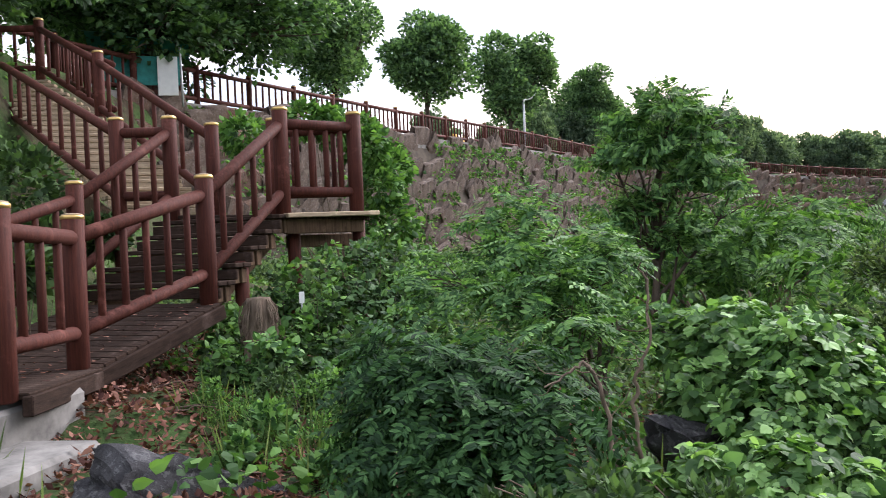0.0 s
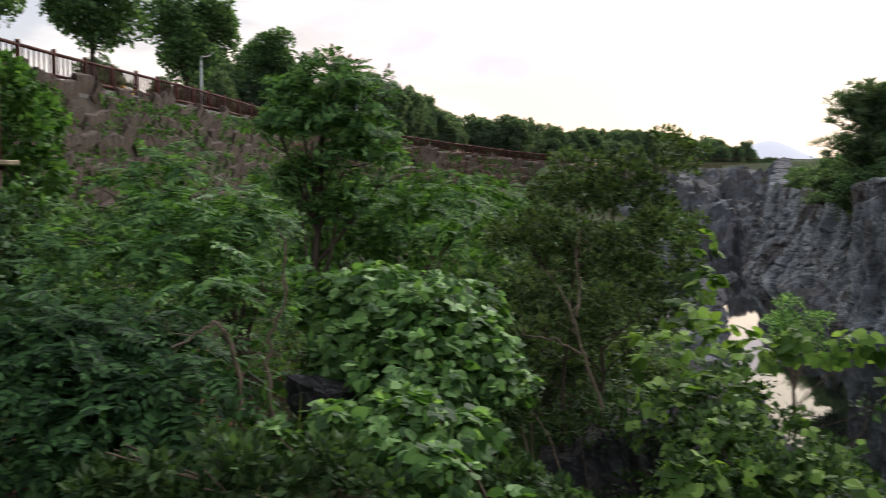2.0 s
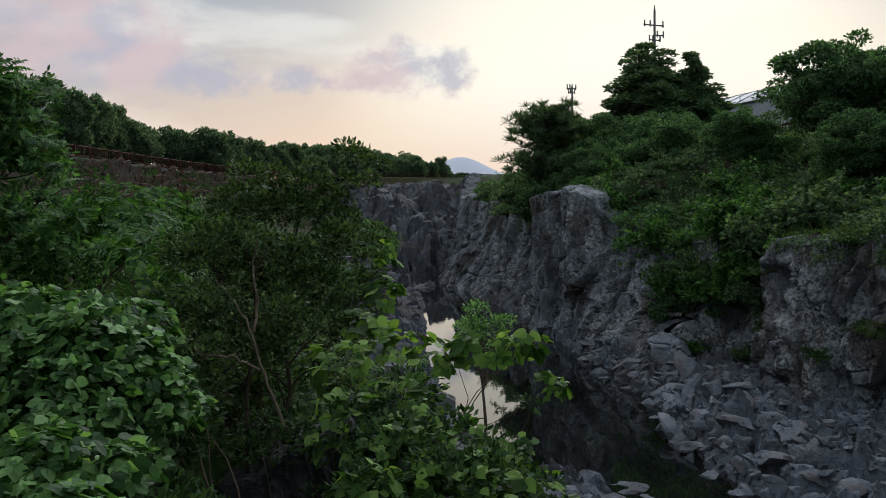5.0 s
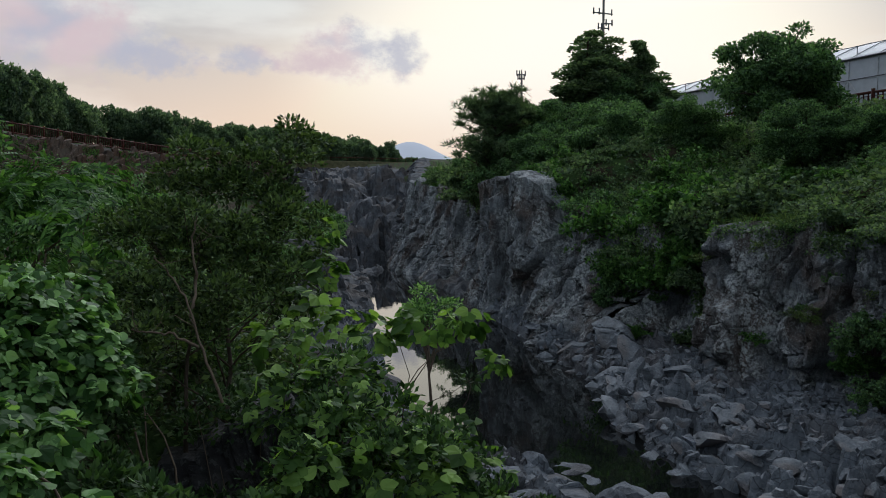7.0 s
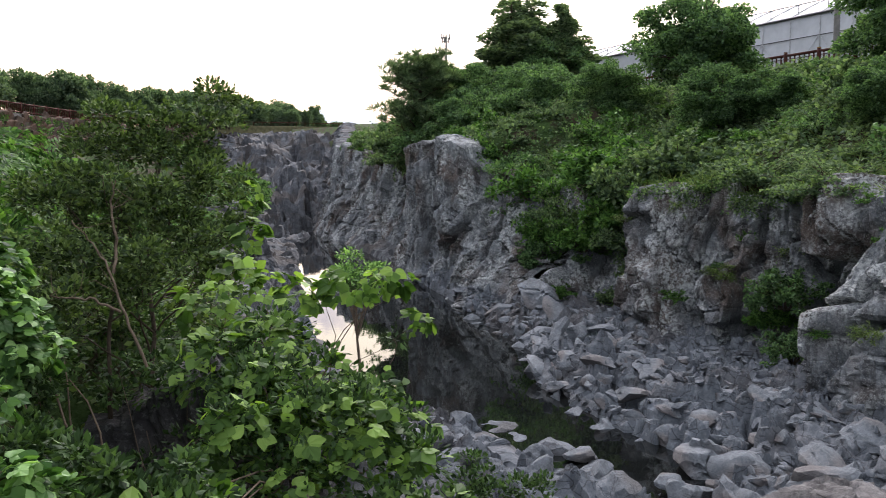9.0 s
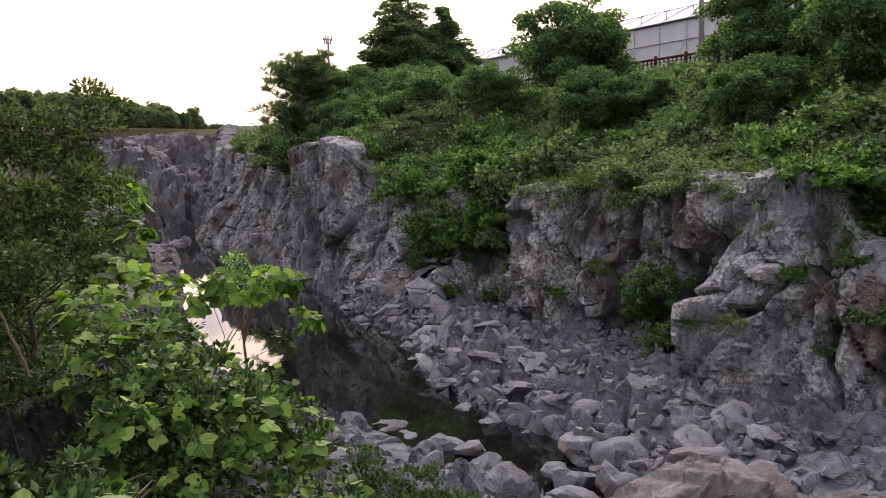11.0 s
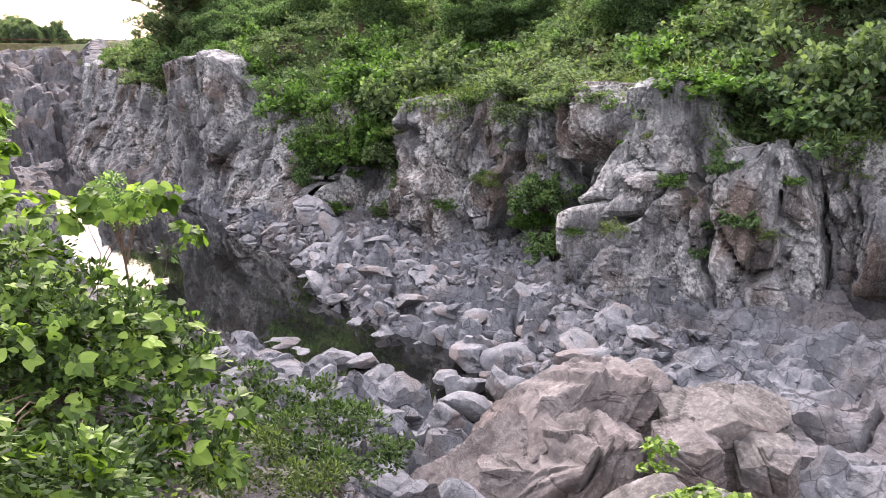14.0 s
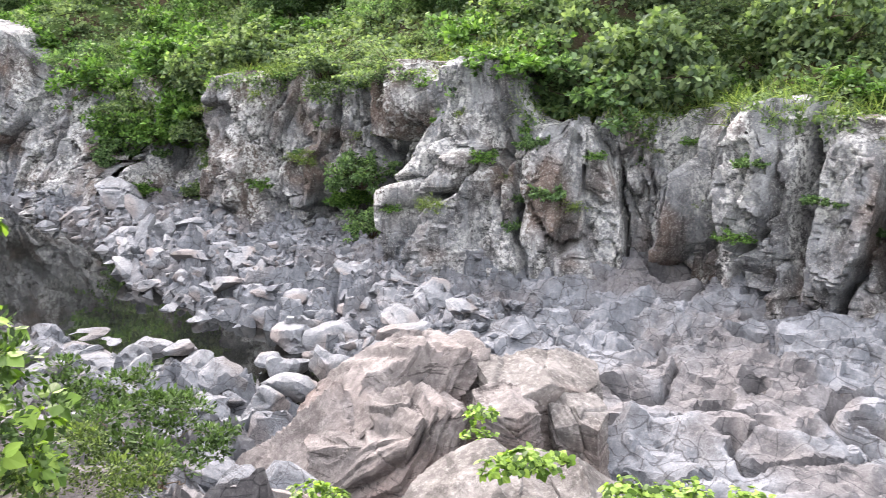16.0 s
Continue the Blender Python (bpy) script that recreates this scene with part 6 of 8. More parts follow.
for s, u, z, sc, rz in ((61, 24.2, 2.0, 0.55, 0.7), (66.5, 24.4, 2.2, 0.42, 2.0), (57, 24.4, 1.9, 0.72, 4.0), (53, 24.0, 2.0, 0.9, 1.0), (47.5, 22.6, 1.8, 0.62, 3.3), (51.5, 29.8, 4.0, 0.98, 0.6), (45, 25.5, 2.4, 0.75, 5.4), (26, 25.6, 2.0, 0.45, 2.0), (5, 25.5, 1.6, 0.66, 1.0), (13.5, 28.8, 3.6, 0.75, 0.3), (20.5, 25.5, 1.8, 0.45, 3.9), (32.5, 27.0, 3.0, 0.92, 0.4), (41, 23.5, 1.4, 0.78, 1.9), (37, 25.5, 2.2, 0.66, 3.0), (22.5, 28.5, 3.4, 0.8, 2.1), (16, 26.5, 2.4, 0.85, 4.2), (54, 25.0, 2.4, 0.85, 5.0), (12, 23.5, 0.9, 0.7, 1.2),
                        (47.5, 24, 1.8, 0.85, 2.6), (44.5, 21.0, 1.2, 0.62, 0.2), (57, 29, 3.6, 0.8, 3.6), (50, 23.0, 2.0, 0.6, 1.1), (28, 24.5, 1.8, 0.55, 0.8), (48.5, 21.6, 1.4, 0.62, 2.7), (51.5, 22.6, 1.0, 0.62, 0.5), (9, 26.5, 2.2, 0.9, 2.2), (19.5, 24.2, 1.6, 0.5, 5.1)):
    place_tree("broadleaf_tree", "spreading dark green broadleaf tree on the far slope", "tree", BROADS[int(s) % 3], su(s, u, z), rz, (sc, sc, sc), "trees on the far slope")

BIGLEAF = tree_meshes(71, 2.6, 0.09, (0, 0, 1.7), (2.7, 1.3, 1.15), 62, 0.42, 6500, 0.17, "broad", M_LEAF_SLOPE, fork=0.2, squash=0.6, shell=0.5, droop=0.55)
place_tree("bigleaf_tree", "low spreading tree with large soft green leaves over the cliff", "tree", BIGLEAF, su(10.6, 20.0, -0.7), radians(49), (1, 1, 1))
place_tree("bigleaf_tree", "low spreading tree with large soft green leaves over the cliff", "tree", BIGLEAF, su(6.4, 21.6, 0.2), radians(200), (0.8, 0.9, 0.9))

# ---- far fence, greenhouse, pole ----
far_fence = thing("bank_fence", "brown log fence along the top of the far slope", "fence")
fp = [su(s, 31.8, 5.35) for s in np.arange(6, 62, 2.0)]
for a, b in zip(fp[:-1], fp[1:]):
    fence_bay(far_fence, a, b)

greenhouse = thing("greenhouse", "long arched greenhouse with pale translucent film walls", "greenhouse")


def build_greenhouse():
    u0, u1, zg, wall_h, rise = 36.0, 45.0, 5.3, 3.6, 1.5
    ss = np.arange(8, 60.1, 2.0)
    prof = [(u0, zg), (u0, zg + wall_h)] + [(u0 + (u1 - u0) * t, zg + wall_h + rise * math.sin(math.pi * t)) for t in np.linspace(0.06, 0.94, 12)] + [(u1, zg + wall_h), (u1, zg)]
    v = np.array([[su(s, u, z)[:] for u, z in prof] for s in ss])
    part("film_cover", mesh_np("film_cover", v, grid_faces(len(ss), len(prof)), M_FILM), greenhouse, "pale film cover")
    for s in (8, 60):
        ring = np.array([su(s, u, z)[:] for u, z in prof])
        c = ring.mean(0)
        k = len(ring)
        part("end_wall", mesh_np("end_wall", np.vstack([ring, c]), np.array([[i, (i + 1) % k, k] for i in range(k)]), M_FILM, False), greenhouse)
    for s in ss:
        pts = [su(s, u - 0.04, z + 0.03) for u, z in prof]
        part("rib", mesh_np("rib", *tube_np([p[:] for p in pts], [0.03] * len(pts), 5), M_METAL), greenhouse)
    for z, r in ((zg + 1.5, 0.025), (zg + wall_h, 0.06), (zg + 0.3, 0.03), (zg + 2.5, 0.025)):
        part("purlin", log_mesh("purlin", su(8, u0 - 0.06, z), su(60, u0 - 0.06, z), r, M_STEEL_DARK, 6), greenhouse)
    rail_z = zg + wall_h + 0.30
    for s in ss:
        part("rail_post", log_mesh("rail_post", su(s, u0 + 0.5, rail_z - 0.5), su(s, u0 + 0.5, rail_z + 0.45), 0.025, M_STEEL_DARK, 5), greenhouse)
    part("roof_rail", log_mesh("roof_rail", su(8, u0 + 0.5, rail_z + 0.45), su(60, u0 + 0.5, rail_z + 0.45), 0.02, M_STEEL_DARK, 5), greenhouse)
    for k in range(13):
        s = 8 + k * 4
        for a, b in (((s, zg + 0.3), (s + 2, zg + 2.5)), ((s + 2, zg + 2.5), (s + 4, zg + 0.3))):
            part("brace", log_mesh("brace", su(a[0], u0 - 0.07, a[1]), su(b[0], u0 - 0.07, b[1]), 0.02, M_METAL, 5), greenhouse)


build_greenhouse()


def utility_pole(label, at, h, arms, turn=0.0):
    ob = thing("utility_pole", label, "pole", at, turn)
    part("shaft", mesh_np("shaft", *tube_np([(0, 0, -0.3), (0, 0, h * 0.5), (0, 0, h - 0.5), (0, 0, h)], [0.15, 0.13, 0.10, 0.03], 10), M_POLE), ob)
    for drop, half, shift in arms:
        z = h - drop
        arm = part("crossarm", log_mesh("crossarm", (shift - half, 0.12, z), (shift + half, 0.12, z + 0.12 * shift), 0.06, M_STEEL_DARK, 6), ob)
        for x in (-0.92, -0.35, 0.92):
            x = shift + x * half
            part("insulator", log_mesh("insulator", (x, 0.12, z - 0.15), (x, 0.12, z + 0.42), 0.065, M_STEEL_DARK, 8), arm)
    return ob


POLE_ARMS = ((1.7, 1.05, 0.0), (2.6, 0.5, 0.55), (3.0, 0.6, 0.1))
utility_pole("tall utility pole with crossarms and insulators above the trees", su(70, 38.6, 5.0), 14.7, POLE_ARMS, -0.6)
utility_pole("small utility pole with one crossarm behind the pine", su(84.5, 37.0, 6.5), 8.5, ((0.5, 0.55, 0.0), (0.9, 0.4, 0.0)), -0.6)
utility_pole("concrete utility pole beside the greenhouse", su(31.1, 34.0, 5.3), 8.5, ((0.6, 0.8, 0.0),))


def street_lamp(at, h, rz):
    ob = thing("street_lamp", "slim grey street lamp with a curved arm", "street lamp", at, rz)
    part("pole", log_mesh("pole", (0, 0, -0.2), (0, 0, h), 0.07, M_METAL, 8), ob)
    arc = [(1.3 * math.sin(t), 0, h + 0.9 * (1 - math.cos(t))) for t in np.linspace(0, 1.5, 7)]
    part("arm", mesh_np("arm", *tube_np(arc, [0.05] * 7, 6), M_METAL), ob)
    bm = box_np(0.6, 0.22, 0.1, 0.03)
    bmesh.ops.translate(bm, vec=(1.6, 0, h + 0.82), verts=bm.verts)
    part("lamp_head", bm_mesh("lamp_head", bm, M_METAL), ob)


street_lamp(su(49.5, -17.4, 6.5), 3.4, 0.5)
street_lamp(su(76, -13, 6.6), 3.6, 0.2)

stall = thing("market_stall", "market stall with a green canvas roof behind the fence", "stall", (-1.2, 24.0, 5.5))
for x, y in ((-1.1, -0.7), (1.1, -0.7), (-1.1, 0.7), (1.1, 0.7)):
    part("leg", log_mesh("leg", (x, y, -0.2), (x * 0.98, y, 1.35), 0.03, M_METAL, 6), stall)
rs, ru = np.meshgrid(np.linspace(-1.3, 1.3, 9), np.linspace(-0.9, 0.9, 7), indexing="ij")
part("roof", mesh_np("roof", np.stack([rs, ru, 1.75 - 0.22 * np.abs(ru) - 0.12 * rs - 0.03 * np.cos(rs * 5)], -1), grid_faces(9, 7), M_CANVAS), stall, "green canvas roof")
bm = box_np(1.9, 0.03, 0.75, 0.005)
bmesh.ops.translate(bm, vec=(0.1, -0.6, 0.75), verts=bm.verts)
part("side_sheet", bm_mesh("side_sheet", bm, M_CANVAS), stall)
bm = box_np(0.5, 0.05, 1.0, 0.005)
bmesh.ops.translate(bm, vec=(0.75, -0.68, 0.6), verts=bm.verts)
part("white_panel", bm_mesh("white_panel", bm, M_WHITE), stall, "white panel")
barrier = thing("road_barrier", "low yellow and white road barrier behind the fence", "barrier", su(40.5, -17.6, 6.3), radians(49))
for k in range(4):
    bm = box_np(0.52, 0.07, 0.35, 0.01)
    bmesh.ops.translate(bm, vec=(-0.8 + 0.53 * k, 0, 0.45), verts=bm.verts)
    part("board", bm_mesh("board", bm, (M_YELLOW, M_WHITE)[k % 2]), barrier)
for x in (-0.9, 0.9):
    part("foot", log_mesh("foot", (x, 0, -0.2), (x, 0, 0.4), 0.035, M_METAL, 6), barrier)

# ---- far woods, hill ----
FARTREE = [tree_meshes(55 + k, 3.0, 0.15, (0, 0, 2.2), (2.2, 2.2, 1.9), 44, 0.66, 9000, 0.24, "clump", M_LEAF_FAR, shell=0.25) for k in range(2)]
rng = np.random.default_rng(15)
WOOD_S, WOOD_U = [60, 74, 88, 100, 114, 130, 150, 175, 205], [-21, -17, -10.5, -3.5, 4, 16, 24, 30, 36]
SKYLINE = ([30, 34, 36, 39, 42, 45, 47, 50, 53, 56, 58, 62], [3.3, 3.7, 3.9, 4.25, 4.35, 4.6, 5.2, 5.6, 5.9, 7.2, 8.0, 8.6])


def wood_tree(s, u, ground, k, label, spare=0.0):
    """A tree as tall as the wood's skyline stands over the camera's side."""
    at = su(s, u, ground)
    d = math.hypot(at.x, at.y)
    top = 1.43 + d * math.tan(radians(np.interp(math.degrees(math.atan2(at.y, at.x)), *SKYLINE) - spare))
    h = max(top - ground, 2.5)
    w = max(h / 5.0, 0.8) * rng.uniform(0.65, 1.1)
    place_tree("tree", label, "tree", FARTREE[k % 2], at, rng.uniform(0, 6), (w, w, h / 4.05), "trees of the far wood")


for k in range(150):
    s = rng.uniform(60, 205)
    u = np.interp(s, WOOD_S, WOOD_U) - abs(rng.normal(0, 5))
    wood_tree(s, u, 6.6 + max(0, s - 120) * 0.045, k, "tree in the wood beyond the road", max(-0.2, rng.normal(0.3, 0.5)))
for k in range(24):
    s, az = rng.uniform(232, 262), 40.5 - 0.28 * k
    wood_tree(s, s * math.tan(radians(49 - az)), 10.7, k, "tree in the row beyond the bank", rng.normal(0.1, 0.17))
for k in range(16):
    s, az = rng.uniform(250, 290), 33.8 - 0.2 * k
    wood_tree(s, s * math.tan(radians(49 - az)), 10.7, k, "low tree beyond the bank", 0.75 + abs(rng.normal(0, 0.15)))
# the bank and its rail across the head of the gorge
weir = thing("river_bank", "low grassy earth bank with a rail beyond the gorge", "bank")
wa, wb = su(212, 33, 10.9), su(208, 74, 10.4)
for k in range(20):
    a, b = wa.lerp(wb, k / 20), wa.lerp(wb, (k + 1.0) / 20)
    d = b - a
    bm = box_np(d.length * 1.06, 3.0, 3.0, 0.08)
    bmesh.ops.translate(bm, vec=(0, 0.3, -1.25), verts=bm.verts)
    ob = part("earth_bank", bm_mesh("earth_bank", bm, M_EARTH), weir)
    ob.matrix_basis = Matrix.Translation((a + b) / 2) @ Matrix.Rotation(math.atan2(d.y, d.x), 4, "Z")
    part("rail_post", log_mesh("rail_post", a + Vector((0, 0, 0.2)), a + Vector((0, 0, 1.25)), 0.07, M_RAIL, 6), weir)
    part("rail", log_mesh("rail", a + Vector((0, 0, 1.15)), b + Vector((0, 0, 1.15)), 0.08, M_RAIL, 6), weir)

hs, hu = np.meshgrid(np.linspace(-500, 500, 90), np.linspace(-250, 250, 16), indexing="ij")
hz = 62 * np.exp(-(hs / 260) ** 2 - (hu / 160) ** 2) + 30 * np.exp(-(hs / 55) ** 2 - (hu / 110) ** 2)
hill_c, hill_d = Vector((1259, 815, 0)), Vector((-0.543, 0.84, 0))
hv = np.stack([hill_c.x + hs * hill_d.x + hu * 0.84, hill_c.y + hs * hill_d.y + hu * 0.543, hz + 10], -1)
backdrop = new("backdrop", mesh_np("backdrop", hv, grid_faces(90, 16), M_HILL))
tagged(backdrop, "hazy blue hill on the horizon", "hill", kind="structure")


# ---- shrubs, vines and herbs near the path ----
def trifoliate(pos, nor, size, rng):
    """Three broad leaflets from each point, their faces along nor, tips hanging."""
    n = len(pos)
    nor = unit(nor)
    down = np.array([0, 0, -1.0]) + rng.normal(0, 0.8, (n, 3))
    nor = unit(nor + rng.normal(0, 0.35, (n, 3)))
    mid = unit(down - (down * nor).sum(-1, keepdims=True) * nor)
    side = np.cross(nor, mid)
    out = []
    for c, k in ((0.0, 1.0), (1.15, 0.85), (-1.15, 0.85)):
        way = mid * math.cos(c) + side * math.sin(c) + nor * 0.05
        out.append((pos + way * size[:, None] * 0.12, way, size * k, nor))
    return [np.concatenate(q) for q in zip(*out)]


def leaves_facing(pos, way, size, nor, plan, rng, wobble=0.25):
    n = len(pos)
    a = unit(way)
    ref = unit(nor + rng.normal(0, wobble, (n, 3)))
    side = unit(np.cross(a, ref))
    nrm = np.cross(side, a)
    xs, ws, drop = LEAF_PLAN[plan]
    inner = list(range(1, len(xs) - 1))
    sz = size.reshape(-1, 1)
    verts = [pos, pos + a * sz - nrm * sz * 0.15]
    for sgn in (1, -1):
        for k in inner:
            verts.append(pos + a * sz * xs[k] + side * sgn * sz * ws[k] - nrm * sz * drop * (0.4 + rng.random((n, 1))))
    m, q = len(verts), len(inner)
    v = np.stack(verts, 1).reshape(-1, 3)
    f = []
    for chain, flip in (([2 + k for k in range(q)], False), ([2 + q + k for k in range(q)], True)):
        poly = [0] + chain + [1]
        for k in range(1, len(poly) - 1):
            f.append((0, poly[k], poly[k + 1]) if not flip else (0, poly[k + 1], poly[k]))
    return v, (np.arange(n)[:, None, None] * m + np.array(f)[None]).reshape(-1, 3)


LEAF_PLAN["heart"] = ([0.0, -0.09, 0.02, 0.22, 0.45, 0.72, 1.0], [0.0, 0.20, 0.37, 0.46, 0.43, 0.26, 0.0], 0.07)
LEAF_PLAN["leaflet"] = ([0.0, 0.35, 0.75, 1.0], [0.0, 0.21, 0.17, 0.0], 0.05)


def clump_points(clumps, n, rng, shell=0.75, top=0.35, squash=0.85):
    """Points on lumpy clumps, with the way out of them."""
    c = np.array(clumps, float)
    pick = rng.choice(len(c), n, p=c[:, 3] ** 2 / (c[:, 3] ** 2).sum())
    d = ball_points(n, rng)
    flip = (d[:, 2] < -top) & (rng.random(n) < 0.7)
    d[flip, 2] *= -1
    r = c[pick, 3] * (shell + (1.12 - shell) * rng.random(n))
    pos = c[pick, :3] + d * r[:, None] * np.array([1, 1, squash])
    # leave out what lies deep inside another clump
    deep = np.zeros(n, bool)
    for q in c:
        deep |= (((pos - q[:3]) / np.array([1, 1, squash])) ** 2).sum(-1) < (q[3] * 0.55) ** 2
    return pos[~deep], d[~deep]


def lobed(clumps, n, rng):
    """Each clump broken into n smaller ones about it, so that gaps and an uneven outline show."""
    out = []
    for x, y, z, r in clumps:
        for d in ball_points(n, rng):
            q = np.array([x, y, z]) + d * r * rng.uniform(0.35, 1.0) * np.array([1, 1, 0.9])
            out.append((*q, r * rng.uniform(0.24, 0.52)))
    return out


def stems_for(clumps, roots, rng, r0=0.02, wobble=0.03, extra=2):
    c = np.array(clumps, float)
    roots = np.array(roots, float)
    chunks = []
    for q in c:
        root = roots[np.argmin(((roots - q[:3])[:, :2] ** 2).sum(-1))]
        for k in range(extra):
            tip = q[:3] + ball_points(1, rng)[0] * q[3] * 0.8
            w = wander(root + rng.normal(0, 0.04, 3) * np.array([1, 1, 0]), tip, 8, wobble, rng)
            chunks.append(tube_np(w, np.linspace(r0, r0 * 0.2, 8), 6))
    return mesh_np("stem", *join_np(chunks), M_TWIG)


def branching(root, top, clumps, r0, rng, sides=7, fork=0.25):
    """One crooked stem with branches that reach into the clumps."""
    c = np.array(clumps, float)
    main = wander(root, top, 12, 0.025, rng)
    chunks = [tube_np(main, np.linspace(r0, r0 * 0.25, 12), sides)]
    for q in c:
        hgt = np.clip((q[2] - root[2]) / max(top[2] - root[2], 0.1) - fork, 0.08, 0.85)
        j = int(hgt * 11)
        limb = wander(main[j], q[:3], 6, 0.02, rng)
        chunks.append(tube_np(limb, np.linspace(r0 * 0.45, r0 * 0.14, 6), 5))
        for _ in range(4):
            tip = q[:3] + ball_points(1, rng)[0] * q[3] * 0.9
            chunks.append(tube_np(wander(limb[4], tip, 4, 0.01, rng), np.linspace(r0 * 0.16, r0 * 0.06, 4), 4))
    return mesh_np("stem", *join_np(chunks), M_BARK)


def pinnate(pos, way, nor, length, pairs, leaf, rng, mat):
    """Compound leaves: paired leaflets along a hanging midrib."""
    n = len(pos)
    way, nor = unit(way), unit(nor)
    side = unit(np.cross(way, nor))
    out = [[], [], [], []]
    L = (length * (0.7 + 0.6 * rng.random(n)))[:, None]
    for k in range(pairs):
        t = (k + 0.8) / pairs
        p = pos + way * L * t + np.array([0, 0, -1]) * L * 0.35 * t * t
        for sg in (1, -1):
            out[0].append(p)
            out[1].append(side * sg + way * 0.35 + np.array([0, 0, -0.25]))
            out[2].append(leaf * (0.75 + 0.5 * rng.random(n)) * (1.1 - 0.4 * abs(t - 0.5)))
            out[3].append(nor)
    out[0].append(pos + way * L + np.array([0, 0, -0.35]) * L)
    out[1].append(way + np.array([0, 0, -0.5]))
    out[2].append(np.full(n, leaf))
    out[3].append(nor)
    v, f = leaves_facing(*[np.concatenate(q) for q in out], "leaflet", rng, 0.15)
    return mesh_np("foliage", v, f, mat, smooth=False)


def plant(name, label, category="shrub", group=""):
    return thing(name, label, category, group=group)


rng = np.random.default_rng(77)
LOCUST = [(1.97, 4.45, 1.49, 0.29), (2.15, 4.19, 1.29, 0.28), (1.75, 4.72, 1.43, 0.27), (1.45, 4.8, 1.24, 0.2), (1.74, 4.1, 1.16, 0.3), (2.17, 3.98, 1.05, 0.24), (1.77, 3.67, 1.01, 0.19)]
DARKLOC = [(0.96, 3.69, 0.89, 0.23), (1.1, 3.45, 0.76, 0.27), (0.85, 3.51, 0.62, 0.2), (1.37, 3.47, 0.83, 0.23), (1.17, 3.22, 0.56, 0.23), (1.44, 3.14, 0.69, 0.19), (0.89, 3.29, 0.5, 0.19)]
ob = plant("locust_shrub", "light green shrub with feathered compound leaves on crooked stems")
pos, d = clump_points(lobed(LOCUST, 7, rng), 1500, rng, 0.1, 0.35, 0.6)
part("foliage", pinnate(pos, d * np.array([1, 1, 0.3]) + rng.normal(0, 0.3, d.shape), d * 0.6 + np.array([0, 0, 1]) + rng.normal(0, 0.35, d.shape), 0.15, 6, 0.046, rng, M_LEAF_LOCUST), ob)
part("stem", branching((2.15, 3.75, -0.2), (1.95, 4.45, 1.5), LOCUST, 0.03, rng), ob)
part("stem", branching((1.9, 3.6, -0.2), (2.1, 4.1, 1.2), LOCUST[-3:], 0.025, rng), ob)
ob = plant("locust_shrub", "dark green drooping shrub with large feathered leaves")
pos, d = clump_points(DARKLOC, 1500, rng, 0.3, 0.6)
part("foliage", pinnate(pos, d * np.array([1, 1, 0.2]) + rng.normal(0, 0.3, d.shape), d * 0.8 + np.array([0, 0, 0.6]) + rng.normal(0, 0.35, d.shape), 0.17, 7, 0.046, rng, M_LEAF_DROOP), ob)
tagged(part("stem", stems_for(DARKLOC, [(1.1, 3.5, -0.1), (1.4, 3.4, -0.1)], rng, 0.018), ob), kind="stuff")
SAPLING = [(4.34, 6.9, 2.74, 0.16), (4.21, 6.94, 2.43, 0.29), (3.9, 7.03, 2.39, 0.23), (4.5, 6.86, 2.31, 0.26), (3.79, 7.06, 2.14, 0.23), (4.09, 6.97, 2.02, 0.36), (4.48, 6.86, 1.95, 0.31), (4.71, 6.8, 2.51, 0.13), (4.32, 6.9, 1.54, 0.36), (3.92, 7.02, 1.61, 0.31), (4.78, 6.78, 1.78, 0.26)]
ob = plant("sapling", "slender green sapling with feathered leaves in upright tiers", "tree")
pos, d = clump_points(lobed(SAPLING, 6, rng), 1350, rng, 0.1, 0.35, 0.45)
part("foliage", pinnate(pos, d * np.array([1, 1, 0.5]) + np.array([0, 0, 0.5]), d * 0.9 + rng.normal(0, 0.45, d.shape) + np.array([0, 0, 0.5]), 0.20, 7, 0.065, rng, M_LEAF_LOCUST), ob)
part("stem", branching((4.15, 6.95, -0.2), (4.33, 6.9, 2.8), SAPLING, 0.05, rng), ob)

KUDZU = [(2.94, 4.07, 0.74, 0.38), (3.1, 3.71, 0.65, 0.36), (3.25, 3.56, 0.48, 0.32), (2.78, 3.49, 0.49, 0.31), (2.66, 3.94, 0.59, 0.24), (3.56, 4.0, 0.76, 0.23), (3.28, 4.28, 0.86, 0.2), (2.04, 2.97, 0.45, 0.16), (2.24, 2.7, 0.47, 0.2), (2.52, 2.63, 0.43, 0.13), (1.72, 2.96, 0.44, 0.11), (2.8, 4.42, 0.84, 0.2), (2.06, 1.84, 0.38, 0.14), (2.0, 2.2, 0.45, 0.15)]
ob = plant("kudzu_mound", "mound of broad-leaved green kudzu vine", "vine")
pos, d = clump_points(KUDZU + lobed(KUDZU, 4, rng), 2700, rng, 0.45, 0.5)
p, w, sz, nn = trifoliate(pos, d * 0.6 + np.array([0, 0, 0.75]), 0.034 + 0.046 * rng.random(len(pos)), rng)
part("foliage", mesh_np("foliage", *leaves_facing(p, w, sz, nn, "heart", rng, 0.5), M_LEAF_KUDZU, smooth=False), ob)
pos, d = clump_points(KUDZU, 1800, rng, 0.45, 0.8)
p, w, sz, nn = trifoliate(pos, d * 0.6 + np.array([0, 0, 0.6]), 0.05 + 0.04 * rng.random(len(pos)), rng)
part("inner_leaves", mesh_np("inner_leaves", *leaves_facing(p, w, sz, nn, "heart", rng), M_LEAF_BUSH, smooth=False), ob)
